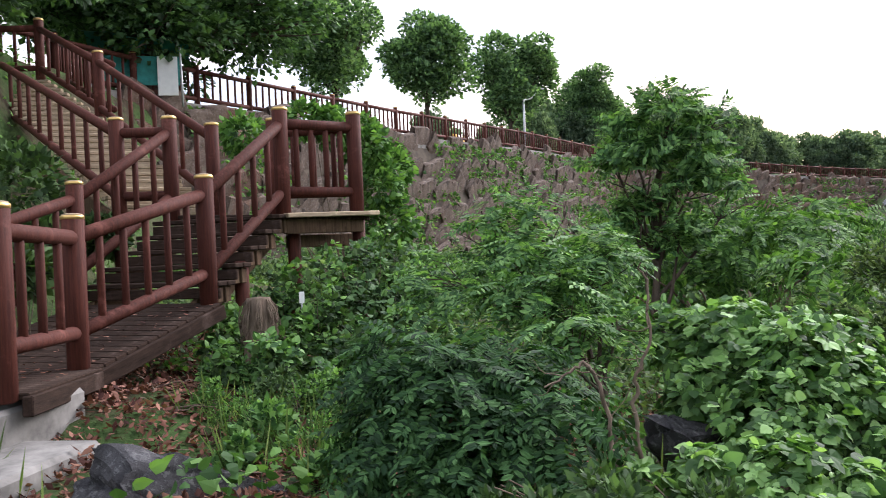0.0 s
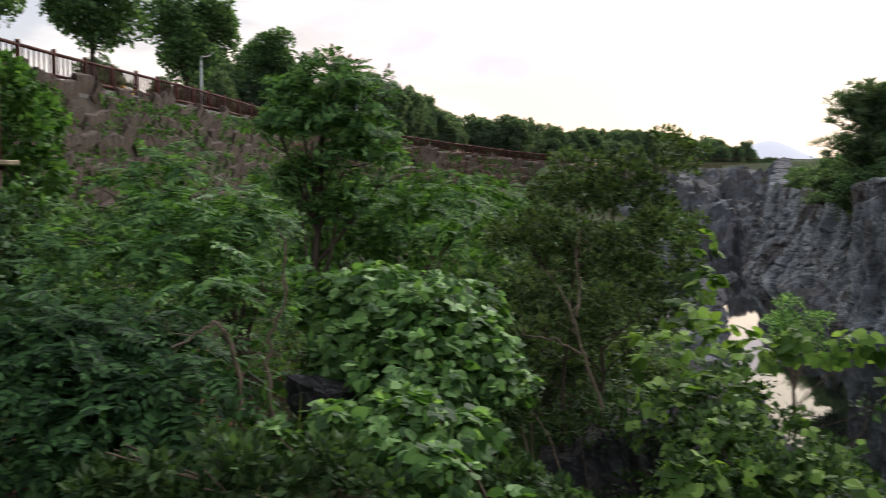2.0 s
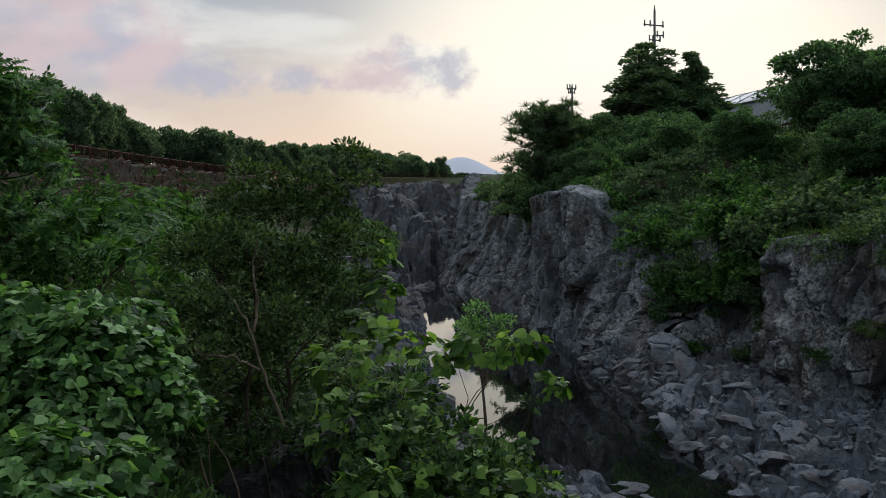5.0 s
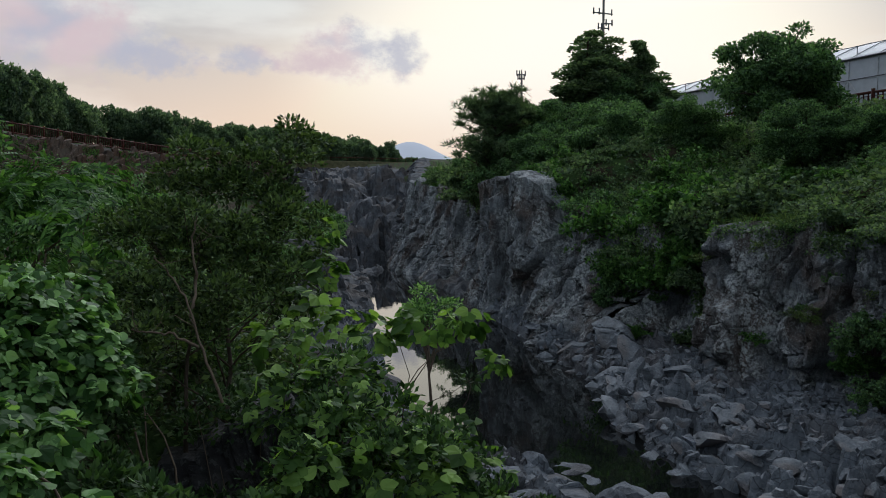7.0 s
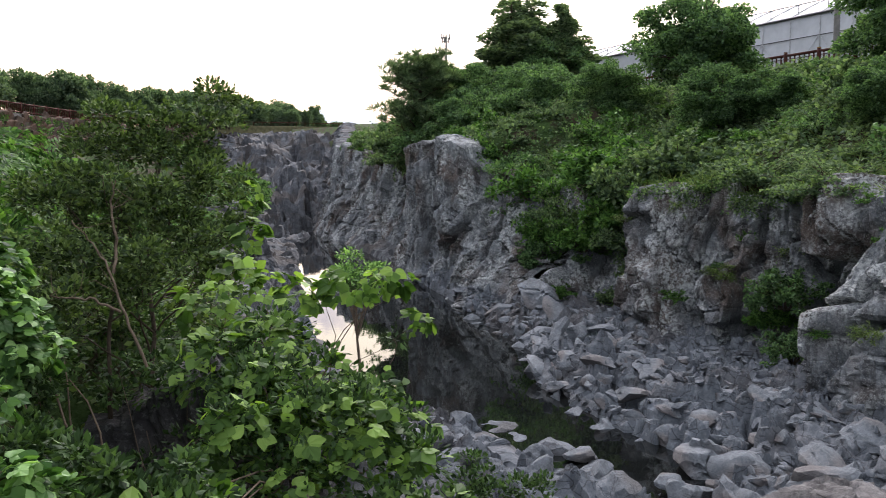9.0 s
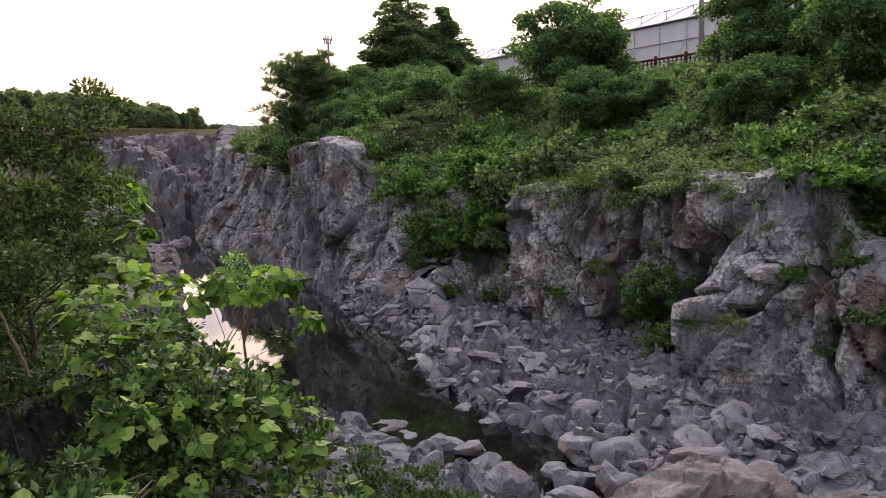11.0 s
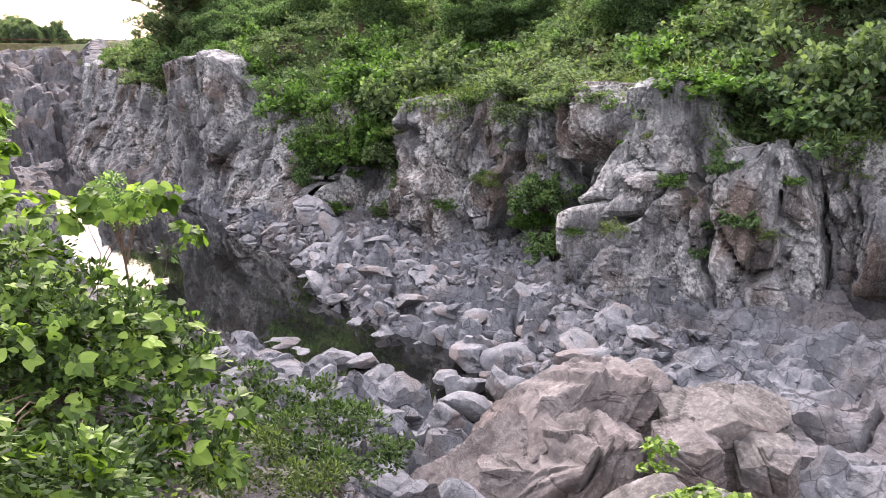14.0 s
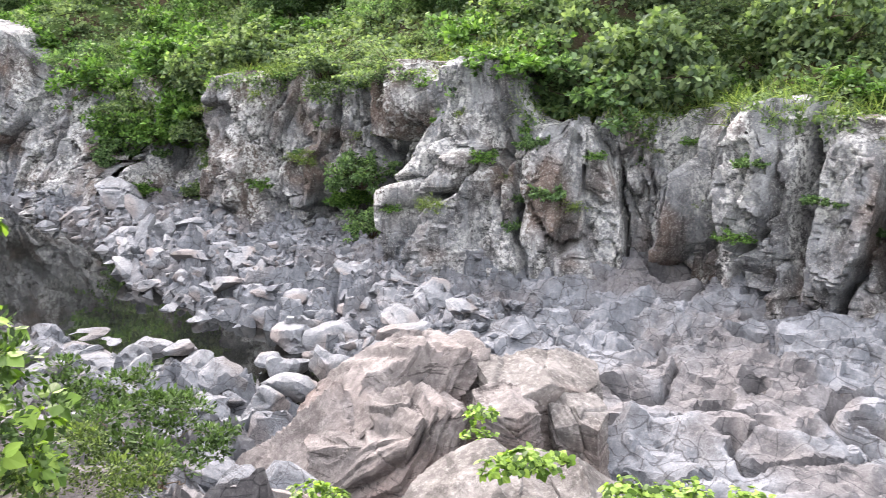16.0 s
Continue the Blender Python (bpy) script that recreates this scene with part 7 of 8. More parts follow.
tagged(part("stem", stems_for(KUDZU, [(2.8, 3.6, -0.1), (2.2, 2.9, -0.1), (2.1, 2.0, -0.1)], rng, 0.010, 0.05, 3), ob), kind="stuff")

SHRUBD = [(6.1, 4.51, 1.73, 0.34), (5.77, 4.74, 1.58, 0.38), (5.38, 4.88, 1.58, 0.33), (5.99, 4.3, 1.25, 0.26), (5.52, 4.38, 1.08, 0.41), (5.11, 4.55, 1.09, 0.4), (4.72, 4.7, 1.14, 0.34), (5.85, 4.12, 0.89, 0.21), (5.39, 4.03, 0.66, 0.3), (4.89, 4.15, 0.61, 0.33), (4.53, 4.42, 0.7, 0.33), (4.25, 4.2, 0.40, 0.22)]
ob = plant("evergreen_shrub", "tall dense dark green small-leaved shrub with bare grey twigs")
pos, d = clump_points(lobed(SHRUBD, 13, rng), 46000, rng, 0.12, 0.35, 0.6)
part("foliage", mesh_np("foliage", *leaves_np(pos, d + rng.normal(0, 0.5, d.shape) + np.array([0, 0, 0.2]), 0.028 + 0.03 * rng.random(len(pos)), "oval", rng), M_LEAF_OLIVE, smooth=False), ob)
part("stem", branching((5.1, 4.3, -0.5), (5.75, 4.65, 1.7), SHRUBD, 0.022, rng), ob)
part("stem", branching((4.7, 4.3, -0.4), (5.0, 4.6, 1.3), SHRUBD[5:9], 0.018, rng), ob)

MIDDLE = [(5.81, 7.16, 1.42, 0.38), (5.24, 7.03, 1.16, 0.44), (4.88, 7.44, 1.05, 0.44), (6.68, 7.7, 1.40, 0.39), (5.23, 8.6, 1.30, 0.43), (6.48, 9.48, 1.45, 0.43), (4.1, 7.57, 1.08, 0.31), (5.0, 5.9, 1.0, 0.35)]
ob = plant("terrace_shrub", "dense green shrub with arching branches on the terrace")
pos, d = clump_points(MIDDLE, 1300, rng, 0.3)
part("foliage", pinnate(pos, d * np.array([1, 1, 0.4]) + rng.normal(0, 0.3, d.shape), d * 0.8 + rng.normal(0, 0.45, d.shape) + np.array([0, 0, 0.6]), 0.22, 6, 0.075, rng, M_LEAF_BUSH), ob)
tagged(part("stem", stems_for(MIDDLE, [(5.2, 7.3, 0.0), (5.8, 8.0, 0.0)], rng, 0.03, 0.03, 2), ob), kind="stuff")

VINE = [(5.72, 3.84, 1.13, 0.11), (5.48, 3.63, 0.85, 0.15), (5.14, 3.55, 0.64, 0.2), (4.75, 3.38, 0.46, 0.23), (5.11, 3.27, 0.51, 0.19), (5.12, 2.95, 0.5, 0.17), (5.2, 2.7, 0.55, 0.15), (5.26, 2.48, 0.53, 0.16), (5.38, 2.34, 0.57, 0.13), (5.44, 2.25, 0.31, 0.11), (5.34, 2.36, 0.21, 0.07), (4.66, 2.85, 0.28, 0.25), (4.32, 2.93, 0.23, 0.2), (4.21, 2.6, 0.1, 0.25), (4.5, 2.41, 0.11, 0.23), (4.66, 2.21, 0.01, 0.19), (4.12, 2.23, -0.02, 0.24), (4.44, 2.01, -0.09, 0.18), (3.79, 2.46, 0.01, 0.18), (4.67, 1.89, -0.12, 0.12)]
ob = plant("kudzu_vine", "bright green round-leaved climbing vine with trailing shoots", "vine")
VINE_LOW = [(4.28, 3.02, 0.17, 0.23), (4.27, 2.58, -0.01, 0.29), (4.3, 2.06, -0.05, 0.28), (4.45, 1.74, -0.28, 0.19), (3.82, 2.54, -0.24, 0.26), (3.93, 2.12, -0.31, 0.26), (4.11, 1.74, -0.47, 0.24), (4.56, 1.57, -0.57, 0.13), (3.56, 2.2, -0.46, 0.22), (3.77, 1.78, -0.54, 0.22), (4.14, 1.51, -0.65, 0.15)]
VINE_LOW = VINE_LOW + [(2.6, 1.75, 0.0, 0.24), (2.95, 1.95, -0.1, 0.24), (2.3, 1.5, 0.03, 0.17), (2.2, 2.0, 0.08, 0.2), (3.05, 1.5, -0.25, 0.22), (3.4, 1.75, -0.35, 0.22)]
VINE = VINE + VINE_LOW
pos, d = clump_points(VINE, 1000, rng, 0.45, 0.6)
p, w, sz, nn = trifoliate(pos, d * 0.6 + np.array([0, 0, 0.6]), 0.056 + 0.060 * rng.random(len(pos)), rng)
part("foliage", mesh_np("foliage", *leaves_facing(p, w, sz, nn, "heart", rng), M_LEAF_VINE, smooth=False), ob)
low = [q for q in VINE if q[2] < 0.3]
# inner leaves whose dark colour carries the shade beneath the vine
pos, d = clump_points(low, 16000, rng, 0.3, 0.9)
part("inner_leaves", mesh_np("inner_leaves", *leaves_np(pos, d + rng.normal(0, 0.5, d.shape), 0.03 + 0.035 * rng.random(len(pos)), "oval", rng), M_LEAF_SHADE, smooth=False), ob, "small leaves under the vine, coloured dark for its shade")
tagged(part("stem", stems_for(VINE, [(4.6, 3.0, -0.3), (4.3, 2.4, -0.3), (5.2, 3.2, -0.6)], rng, 0.007, 0.05, 1), ob), kind="stuff")

TW1= [(1.56, 2.85, 0.64), (1.54, 2.85, 0.86), (1.5, 2.87, 0.96), (1.46, 2.86, 1.0), (1.38, 2.85, 0.95), (1.28, 2.82, 0.92)]
TW2= [(1.74, 2.95, 0.57), (1.71, 2.96, 0.79), (1.74, 2.95, 0.92), (1.79, 2.94, 1.05), (1.84, 3.03, 1.28), (1.81, 3.04, 1.35)]
TW3= [(4.18, 3.41, 0.18), (4.19, 3.57, 0.44), (4.21, 3.73, 0.77), (4.14, 3.82, 0.93), (4.09, 3.89, 1.04)]
TW4= [(4.17, 3.59, 0.48), (4.08, 3.71, 0.57), (3.99, 3.81, 0.59), (3.92, 3.9, 0.6)]
TW5= [(4.16, 3.63, 0.73), (4.25, 3.69, 0.93), (4.31, 3.79, 1.14), (4.34, 3.77, 1.29)]


def bare_branch(label, lines, r0, seed):
    """Leafless crooked branches, each with short side twigs."""
    g = np.random.default_rng(seed)
    ob = plant("bare_branch", label, "branch")
    for line in lines:
        p = np.array(line, float)
        t = np.linspace(0, len(p) - 1, len(p) * 4)
        q = np.stack([np.interp(t, np.arange(len(p)), p[:, k]) for k in range(3)], -1) + g.normal(0, 0.006, (len(t), 3))
        chunks = [tube_np(q, np.linspace(r0, r0 * 0.35, len(q)), 7)]
        for k in range(7):
            a = q[g.integers(3, len(q))]
            b = a + g.normal(0, 0.09, 3) + np.array([0, 0, 0.06])
            chunks.append(tube_np(wander(a, b, 5, 0.01, g), np.linspace(r0 * 0.3, r0 * 0.08, 5), 4))
        tagged(part("twig", mesh_np("twig", *join_np(chunks), M_TWIG), ob), kind="stuff")


bare_branch("pale crooked leafless branch over the shrub", [TW1, TW2], 0.010, 5)
bare_branch("grey leafless twigs in the evergreen shrub", [TW3, TW4, TW5], 0.010, 6)

stump = thing("tree_stump", "short dead stump hung with dry brown fibres", "stump", (0.55, 7.75, 0.62))
part("wood", mesh_np("wood", *tube_np([(0, 0, -0.5), (0.01, 0, 0.05), (0.02, 0.01, 0.30), (0.02, 0.01, 0.44), (0.02, 0.01, 0.45)], [0.17, 0.13, 0.115, 0.11, 0.01], 12), M_TWIG), stump)
chunks = []
for k in range(150):
    a = k * 0.9
    p = np.array([math.cos(a) * 0.10 + 0.02, math.sin(a) * 0.10, 0.43])
    chunks.append(tube_np(wander(p, p + np.array([math.cos(a) * 0.07, math.sin(a) * 0.07, -0.16 - 0.26 * rng.random()]), 5, 0.012, rng), [0.006, 0.006, 0.005, 0.004, 0.002], 4))
part("dry_fibre", mesh_np("dry_fibre", *join_np(chunks), M_TWIG), stump, "dry brown hanging fibres")
tag = thing("plant_tag", "small white plate on a thin stake among the leaves", "tag", (1.0, 8.15, 0.5))
part("stake", log_mesh("stake", (0, 0, -0.2), (0, 0, 0.55), 0.008, M_METAL, 5), tag)
bm = box_np(0.05, 0.006, 0.11, 0.002)
bmesh.ops.translate(bm, vec=(0, -0.012, 0.52), verts=bm.verts)
part("plate", bm_mesh("plate", bm, M_WHITE), tag)

THICKET = [(1.33, 2.32, 0.55, 0.17), (1.52, 2.18, 0.53, 0.15), (1.13, 2.35, 0.57, 0.15), (1.74, 2.27, 0.49, 0.16), (1.01, 2.44, 0.59, 0.14), (2.57, 2.11, 0.20, 0.18), (2.29, 2.0, 0.22, 0.17), (2.76, 1.94, 0.10, 0.17), (2.5, 2.4, 0.25, 0.18), (3.74, 3.84, 0.25, 0.29), (3.16, 3.14, -0.0, 0.25), (3.17, 2.64, -0.1, 0.21), (3.97, 4.32, 0.45, 0.21)]
ob = plant("thicket", "dense small-leaved thicket on the brink of the bank, coloured shade-dark")
# shade among the thicket is put into its leaf colour
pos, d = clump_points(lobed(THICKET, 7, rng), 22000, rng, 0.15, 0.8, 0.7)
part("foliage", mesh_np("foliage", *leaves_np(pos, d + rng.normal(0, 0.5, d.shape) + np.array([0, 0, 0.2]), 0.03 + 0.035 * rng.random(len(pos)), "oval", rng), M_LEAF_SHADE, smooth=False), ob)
tagged(part("stem", stems_for(THICKET, [(3.6, 3.0, -0.9), (3.2, 2.4, -0.9), (2.6, 2.0, -0.3)], rng, 0.014, 0.03, 3), ob), kind="stuff")

HOLLOW = [(4.7, 4.3, -0.1, 0.33), (5.3, 4.9, 0.0, 0.40), (5.9, 5.5, 0.0, 0.42), (6.3, 6.0, 0.1, 0.42), (5.6, 4.4, -0.3, 0.36), (5.0, 4.9, -0.1, 0.3), (4.4, 4.6, 0.0, 0.28), (3.55, 3.3, -0.75, 0.32), (4.0, 3.35, -0.9, 0.30), (4.45, 3.55, -0.55, 0.30), (3.3, 2.75, -0.75, 0.28), (3.75, 2.8, -1.0, 0.30), (4.2, 3.0, -0.9, 0.28), (3.1, 3.2, -0.45, 0.25), (4.7, 3.95, -0.1, 0.28), (3.0, 2.3, -0.5, 0.25)]
ob = plant("thicket", "ferny undergrowth in the hollow under the shrub, coloured shade-dark")
# added fill for the hollow; its deep shadow is put into the leaves' colour
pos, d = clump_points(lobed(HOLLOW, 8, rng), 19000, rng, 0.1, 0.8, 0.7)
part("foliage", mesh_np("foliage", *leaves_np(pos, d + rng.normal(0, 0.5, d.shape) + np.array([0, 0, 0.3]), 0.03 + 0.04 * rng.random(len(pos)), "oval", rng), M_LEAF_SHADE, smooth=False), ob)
tagged(part("stem", stems_for(HOLLOW, [(3.6, 3.0, -1.6), (4.2, 3.3, -1.6)], rng, 0.008, 0.03, 2), ob), kind="stuff")
BANKSHRUB = [(7.36, 2.23, -1.6, 0.31), (6.98, 1.68, -1.57, 0.34), (6.37, 2.05, -1.5, 0.32), (7.26, 2.63, -1.48, 0.26), (6.56, 1.26, -1.65, 0.23), (6.26, 1.63, -1.6, 0.31)]
ob = plant("bank_shrub", "low dark small-leaved shrub on the rocky bank")
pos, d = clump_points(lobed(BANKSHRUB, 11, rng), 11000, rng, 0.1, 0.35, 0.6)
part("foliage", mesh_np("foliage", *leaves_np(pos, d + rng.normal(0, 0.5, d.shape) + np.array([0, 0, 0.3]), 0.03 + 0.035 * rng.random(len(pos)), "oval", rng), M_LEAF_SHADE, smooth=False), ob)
tagged(part("stem", stems_for(BANKSHRUB, [(6.8, 1.8, -2.2)], rng, 0.007, 0.03, 2), ob), kind="stuff")
PALESHRUB = [(5.72, 2.03, -1.43, 0.31), (5.31, 1.51, -1.39, 0.25), (5.14, 2.06, -1.25, 0.21)]
ob = plant("bank_shrub", "pale grey-green fine-leaved shrub on the bank")
pos, d = clump_points(lobed(PALESHRUB, 11, rng), 8500, rng, 0.1, 0.35, 0.6)
part("foliage", mesh_np("foliage", *leaves_np(pos, d + rng.normal(0, 0.5, d.shape) + np.array([0, 0, 0.3]), 0.022 + 0.02 * rng.random(len(pos)), "oval", rng), M_LEAF_OLIVE, smooth=False), ob)
tagged(part("stem", stems_for(PALESHRUB, [(5.5, 1.9, -2.0)], rng, 0.006, 0.03, 2), ob), kind="stuff")
for clumps in [[(9.25, -1.01, -2.56, 0.13), (9.05, -0.98, -2.77, 0.14), (8.74, -0.91, -2.95, 0.15)], [(6.51, -0.99, -1.8, 0.1), (6.51, -1.21, -1.76, 0.12), (6.55, -1.47, -1.83, 0.1)], [(5.84, -1.91, -1.72, 0.12), (5.77, -2.15, -1.73, 0.13), (5.81, -2.41, -1.72, 0.11)], [(7.68, 0.71, -2.67, 0.14), (7.61, 0.46, -2.66, 0.1)], [(6.43, -3.01, -2.15, 0.13)]]:
    ob = plant("creeper", "bright yellow-green creeper on the rocks", "vine", "creepers on the rocks")
    clumps = [(x + 0.12, y, z - 0.17, r * 1.5) for x, y, z, r in clumps]
    pos, d = clump_points(clumps, 80 * len(clumps), rng, 0.2, 0.5, 0.5)
    p, w, sz, nn = trifoliate(pos, d * 0.6 + np.array([0, 0, 0.6]), 0.04 + 0.04 * rng.random(len(pos)), rng)
    part("foliage", mesh_np("foliage", *leaves_facing(p, w, sz, nn, "heart", rng), M_LEAF_VINE, smooth=False), ob)
    tagged(part("stem", stems_for(clumps, [(q[0] + 0.1, q[1], q[2] - 0.15) for q in clumps], rng, 0.004, 0.02, 3), ob), kind="stuff")

BROADHERB = [(1.24, 8.75, 1.22, 0.40), (1.72, 9.0, 1.25, 0.42), (2.05, 9.5, 1.45, 0.40), (1.15, 8.15, 0.92, 0.34), (1.62, 8.35, 0.95, 0.38), (2.1, 8.6, 1.0, 0.40), (0.95, 7.75, 0.66, 0.26), (1.4, 7.6, 0.66, 0.32), (0.55, 7.2, 0.66, 0.24), (0.22, 7.2, 0.62, 0.20), (0.9, 6.9, 0.42, 0.24), (1.25, 6.6, 0.45, 0.26), (0.35, 8.3, 0.72, 0.30), (0.75, 8.8, 0.85, 0.34), (1.85, 7.75, 0.75, 0.34), (2.35, 9.3, 1.2, 0.4)]
for k, (x, y, z, r) in enumerate(BROADHERB):
    ob = plant("undergrowth", "broad-leaved green undergrowth between the stairs and the wall", "plant", "undergrowth by the stairs")
    clumps = lobed([(x, y, z - 0.1, r), (x + 0.2 * r, y - 0.4 * r, z + 0.25 * r, r * 0.5), (x - 0.5 * r, y, z - 0.15, r * 0.6)], 6, rng)
    pos, d = clump_points(clumps, 620, rng, 0.2, 0.7)
    part("foliage", mesh_np("foliage", *leaves_facing(pos, d + rng.normal(0, 0.35, d.shape) + np.array([0, 0, -0.25]), 0.035 + 0.05 * rng.random(len(pos)), d * 0.5 + np.array([0, -0.2, 0.7]), ("heart", "broad")[k % 2], rng), (M_LEAF_BUSH, M_LEAF_DARK, M_LEAF_LOCUST)[k % 3], smooth=False), ob)
    # inner leaves coloured dark, as the shade inside each clump
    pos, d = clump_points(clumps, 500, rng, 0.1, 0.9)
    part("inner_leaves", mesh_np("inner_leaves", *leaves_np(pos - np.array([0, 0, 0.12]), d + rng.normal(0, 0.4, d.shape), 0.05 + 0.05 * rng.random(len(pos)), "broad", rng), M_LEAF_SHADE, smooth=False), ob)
    tagged(part("stem", stems_for([(x, y, z, r)], [(x, y, land_at(x, y) - 0.05)], rng, 0.007, 0.02, 5), ob), kind="stuff")
HERBS = [(0.86, 6.35, 0.40, 0.25), (0.62, 6.75, 0.42, 0.20), (0.45, 5.9, 0.30, 0.20), (0.72, 5.35, 0.28, 0.24), (1.29, 6.0, 0.42, 0.27), (0.80, 4.81, 0.24, 0.20), (0.1, 6.6, 0.42, 0.16), (1.03, 5.65, 0.36, 0.25), (0.25, 5.5, 0.20, 0.14), (0.3, 6.3, 0.36, 0.16), (0.9, 5.1, 0.22, 0.2)]
for k, (x, y, z, r) in enumerate(HERBS):
    ob = plant("undergrowth", "leafy green undergrowth beside the stairs", "plant", "undergrowth by the stairs")
    pos, d = clump_points([(x, y, z - 0.1, r), (x + 0.2 * r, y - 0.4 * r, z + 0.3 * r, r * 0.5), (x - 0.5 * r, y, z - 0.1, r * 0.6)], 1400, rng, 0.1, 0.8)
    chunks = [leaves_np(pos, d + rng.normal(0, 0.4, d.shape) + np.array([0, 0, 0.1]), (0.018 + 0.034 * rng.random(len(pos))) * (0.8 + 0.4 * (k % 3)), ("broad", "oval")[k % 2], rng)]
    base = np.array([x, y, max(land_at(x, y), z - r * 1.4)]) + rng.normal(0, 1, (36, 3)) * np.array([r * 0.7, r * 0.7, 0.02])
    part("grass_blades", mesh_np("grass_blades", *leaves_np(base, rng.normal(0, 0.35, base.shape) + np.array([0, 0, 1.0]), 0.18 + 0.25 * rng.random(36), "blade", rng), M_GRASS, smooth=False), ob)
    part("foliage", mesh_np("foliage", *join_np(chunks), (M_LEAF_BUSH, M_LEAF_SHADE, M_LEAF_LOCUST)[k % 3], smooth=False), ob)
    tagged(part("stem", stems_for([(x, y, z, r)], [(x, y, land_at(x, y) - 0.05)], rng, 0.007, 0.02, 5), ob), kind="stuff")
chunks = []
for _ in range(70):
    a = np.array([rng.uniform(-0.55, 0.75), rng.uniform(4.6, 7.6), 0.0])
    a[2] = land_at(a[0], a[1]) + 0.03
    b = a + np.array([rng.normal(0, 0.22), rng.normal(0, 0.22), rng.uniform(0.0, 0.12)])
    chunks.append(tube_np(wander(a, b, 6, 0.012, rng), np.linspace(0.007, 0.002, 6), 4))
tagged(new("dry_twigs", mesh_np("dry_twigs", *join_np(chunks), M_TWIG)), "dry brown twigs lying among dead leaves", "twigs", kind="stuff")
CLIMBER = [(2.58, 12.6, 2.97, 0.34), (2.71, 12.56, 2.37, 0.38), (2.6, 13.12, 3.29, 0.26), (3.1, 13.49, 2.7, 0.36), (1.64, 12.35, 3.31, 0.32), (2.02, 12.24, 3.21, 0.32), (2.85, 12.52, 1.77, 0.42), (0.8, 13.11, 3.22, 0.34)]
ob = plant("ivy", "broad-leaved green climber over the wall beside the stairs", "vine")
pos, d = clump_points(CLIMBER, 5200, rng, 0.4, 0.9)
part("foliage", mesh_np("foliage", *leaves_np(pos, d + rng.normal(0, 0.4, d.shape) + np.array([0, 0, -0.3]), 0.07 + 0.06 * rng.random(len(pos)), "broad", rng), M_LEAF_BUSH, smooth=False), ob)
tagged(part("stem", stems_for(CLIMBER, [(2.2, 12.6, 0.6)], rng, 0.014, 0.03, 2), ob), kind="stuff")
LEFTHERB = [(-1.89, 10.75, 2.34, 0.52), (-1.56, 9.61, 1.61, 0.35), (-0.98, 10.48, 1.72, 0.26), (-1.49, 8.55, 1.39, 0.26)]
for x, y, z, r in LEFTHERB:
    ob = plant("undergrowth", "broad-leaved green undergrowth under the stairs, coloured shade-dark", "plant", "undergrowth by the stairs")
    # the dark leaf colour stands for the shadow below the stairs
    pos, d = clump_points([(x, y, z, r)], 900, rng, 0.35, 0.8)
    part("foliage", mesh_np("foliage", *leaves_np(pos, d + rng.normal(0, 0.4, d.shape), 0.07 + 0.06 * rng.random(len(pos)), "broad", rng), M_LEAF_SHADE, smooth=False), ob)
    tagged(part("stem", stems_for([(x, y, z, r)], [(x, y, land_at(x, y) - 0.05)], rng, 0.007, 0.02, 5), ob), kind="stuff")
WATERSIDE = tree_meshes(73, 2.5, 0.05, (0, 0, 2.7), (0.6, 0.6, 0.6), 18, 0.28, 2200, 0.10, "oval", M_LEAF_KUDZU, M_TWIG, squash=0.6, shell=0.2)
place_tree("waterside_bush", "small light green bush rooted on the rocks beside the pool", "shrub", WATERSIDE, su(21.0, 7.15, -4.2), 0.5)


# ---- low cover: leaves on the ground and on the far slope ----
def cover(name, label, n, s0, s1, u0, u1, leaf, mat, plan, rng, keep, lift=0.05, up=0.7):
    s, u = rng.uniform(s0, s1, n), rng.uniform(u0, u1, n)
    k = keep(s, u)
    s, u = s[k], u[k]
    z = land(s, u) + rng.random(len(s)) * lift
    pos = su_np(s, u, z)
    way = unit(rng.normal(0, 1, pos.shape) * np.array([1, 1, 0.5]) + np.array([0, 0, 0.4]))
    v, f = leaves_np(pos, way, leaf * (0.6 + 0.8 * rng.random(len(s))), plan, rng, up=up)
    ob = new(name, mesh_np(name, v, f, mat, smooth=False))
    return tagged(ob, label, "plants", kind="stuff")


def clumpy(s, u, seed, thr):
    return fbm(su_np(s, u, 0 * s) * 0.7, 3, seed) + rng.random(len(s)) * 0.5 > thr


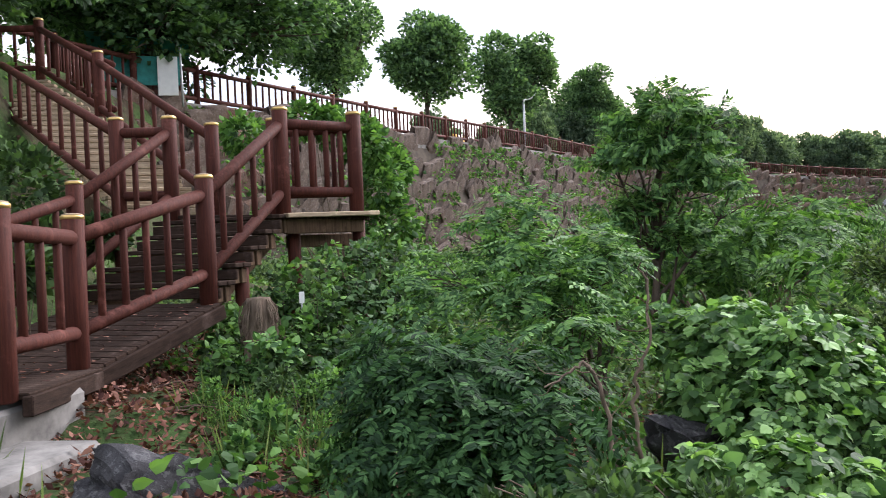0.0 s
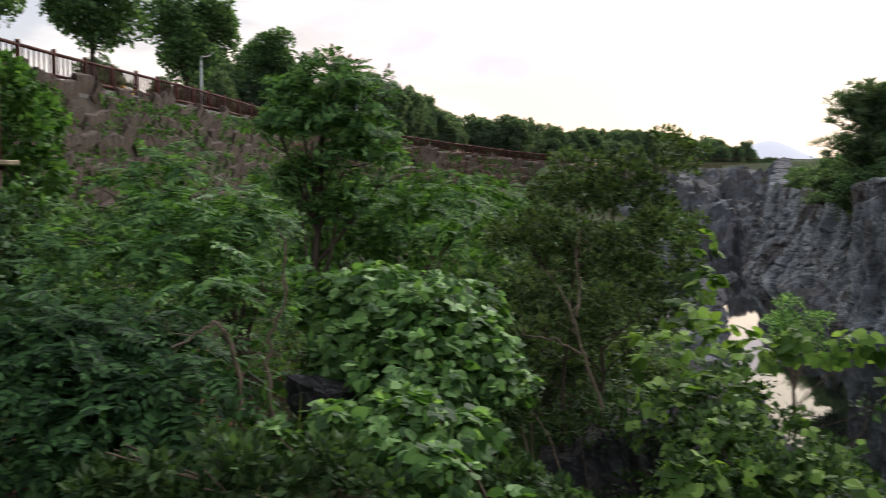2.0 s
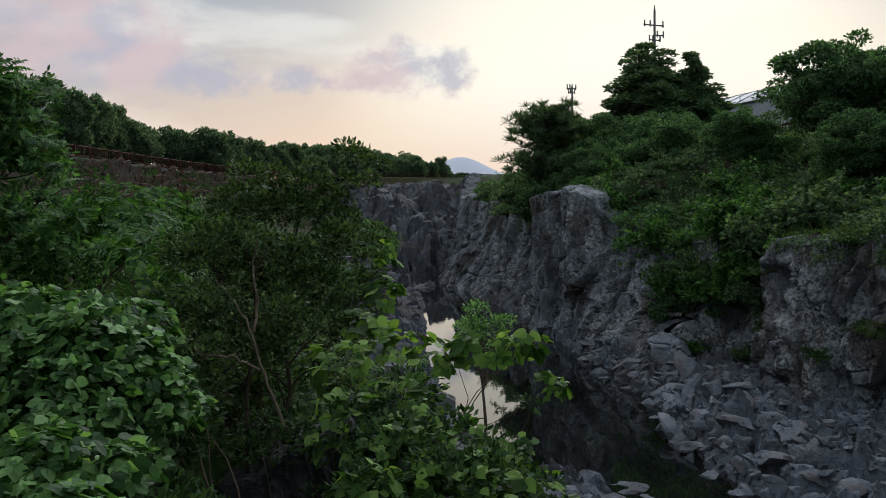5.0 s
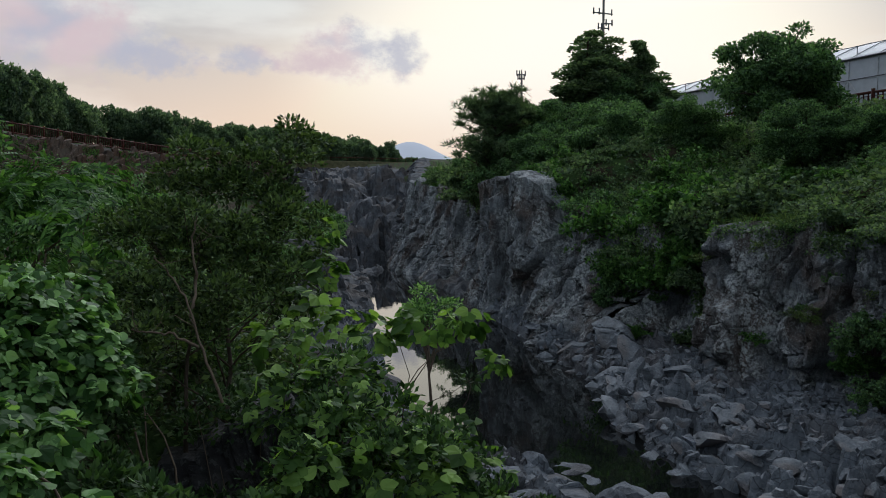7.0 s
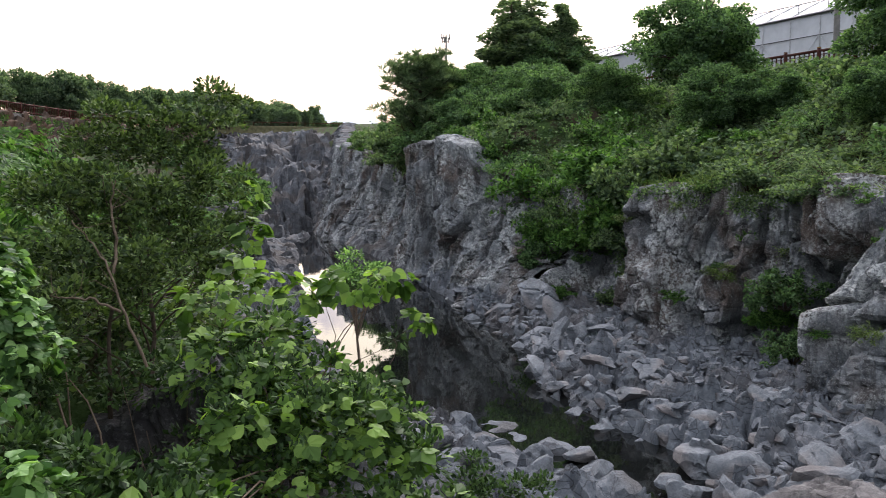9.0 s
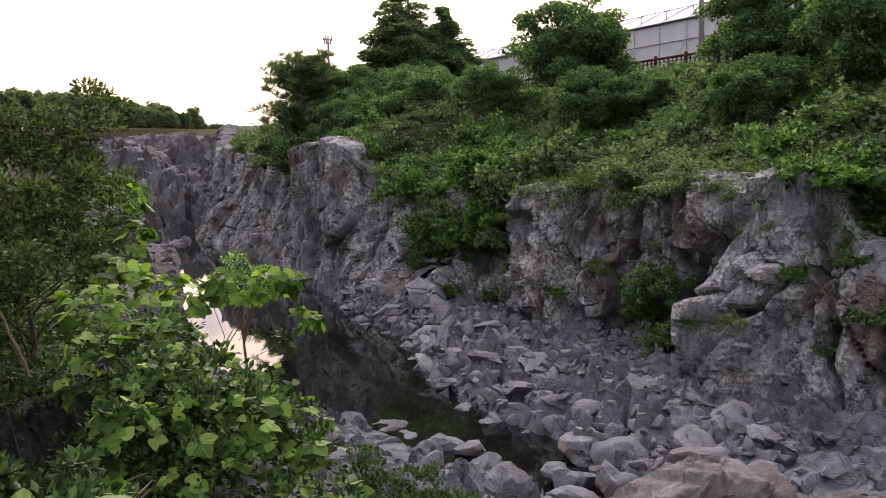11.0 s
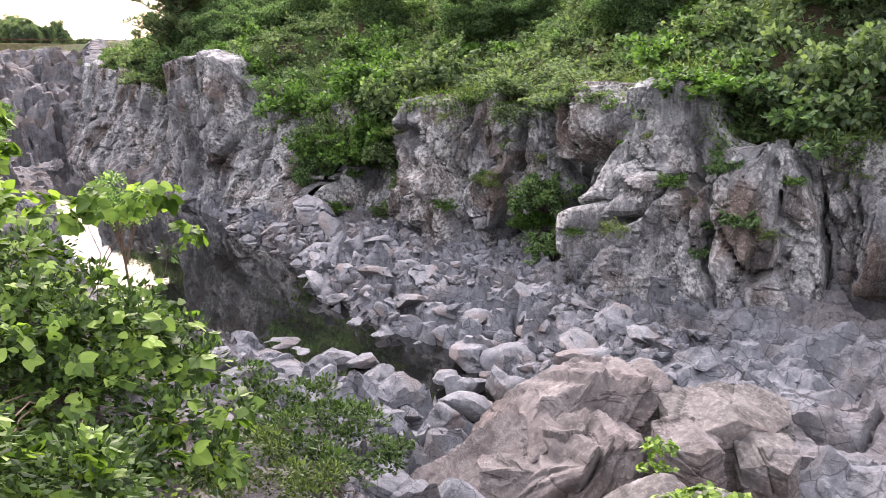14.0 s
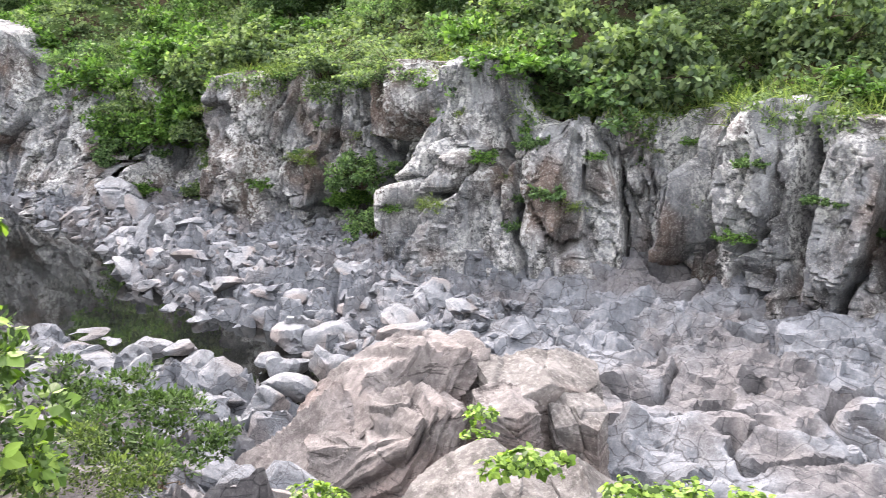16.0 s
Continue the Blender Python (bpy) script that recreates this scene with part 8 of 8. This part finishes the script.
cover("slope_creepers", "green creepers and herbs covering the far slope", 190000, -8, 80, 18, 33, 0.15, M_LEAF_SLOPE, "broad", rng, lambda s, u: (u > rim_far(s, 1) + 1.0) & clumpy(s, u, 201, -0.4), 0.4)
cover("slope_grass", "pale green grass tufts on the far slope", 40000, -2, 60, 18, 33, 0.45, M_GRASS, "blade", rng, lambda s, u: (u > rim_far(s, 1) + 0.9) & clumpy(s, u, 202, 0.25), 0.1, 0.2)
cover("terrace_herbs", "green herbs covering the near terrace", 80000, 2, 40, -14, 6, 0.075, M_LEAF_BUSH, "broad", rng, lambda s, u: (np.hypot(s, u) > 3.6) & (u < rim_near(s, 1) - 0.6) & clumpy(s, u, 203, -0.15) & ~((s < 6.4) & (u < -2.9)) & ~((s < 8.0) & (u > -0.6)), 0.3)
cover("terrace_grass", "long green grass on the near terrace", 34000, 0.5, 30, -12, 5, 0.34, M_GRASS, "blade", rng, lambda s, u: (u < rim_near(s, 1) - 0.5) & clumpy(s, u, 204, 0.2) & (np.hypot(s, u) > 3.4) & ~((s < 8.0) & (u > -0.6)) & (np.hypot(s - 6.9, u + 4.4) > 2.6), 0.08, 0.2)
cover("leaf_litter", "brown dead leaves lying beside the stairs", 30000, 2.2, 8.5, -7.5, -1.2, 0.065, M_LITTER, "oval", rng, lambda s, u: clumpy(s, u, 205, -0.55), 0.06, 1.2)
cover("brink_herbs", "dark green herbs on the brink of the bank", 30000, 5.4, 17, -1.6, 4.2, 0.065, M_LEAF_OLIVE, "oval", rng, lambda s, u: (u < rim_near(s, 1) - 0.5) & (np.hypot(s - 5.3, u - 0.85) > 0.8), 0.4)
litter = []
for k in range(420):
    if k < 230:
        a = P1.lerp(P2, rng.random()) if k < 150 else P0.lerp(P1, rng.random())
        q = a + LEFT * rng.uniform(-0.1, 1.3) ** 1.0 + Vector((0, 0, -0.045))
    else:
        cx, cy, cz = ((-0.74, 6.45, 0.56), (-0.55, 5.62, 0.34), (-0.40, 4.9, 0.12))[k % 3]
        q = Vector((cx, cy, cz)) + Matrix.Rotation(radians(65), 3, "Z") @ Vector((rng.uniform(-2.5, -0.05), rng.uniform(0.55, 0.93), 0.012))
    litter.append(q[:])
litter = np.array(litter)
tagged(new("fallen_leaves", mesh_np("fallen_leaves", *leaves_np(litter, rng.normal(0, 1, litter.shape) * np.array([1, 1, 0.12]), 0.035 + 0.05 * rng.random(len(litter)), "oval", rng, 0.2, 1.5), M_LITTER, smooth=False)), "brown dead leaves lying on the boards and concrete steps", "leaves", kind="stuff")
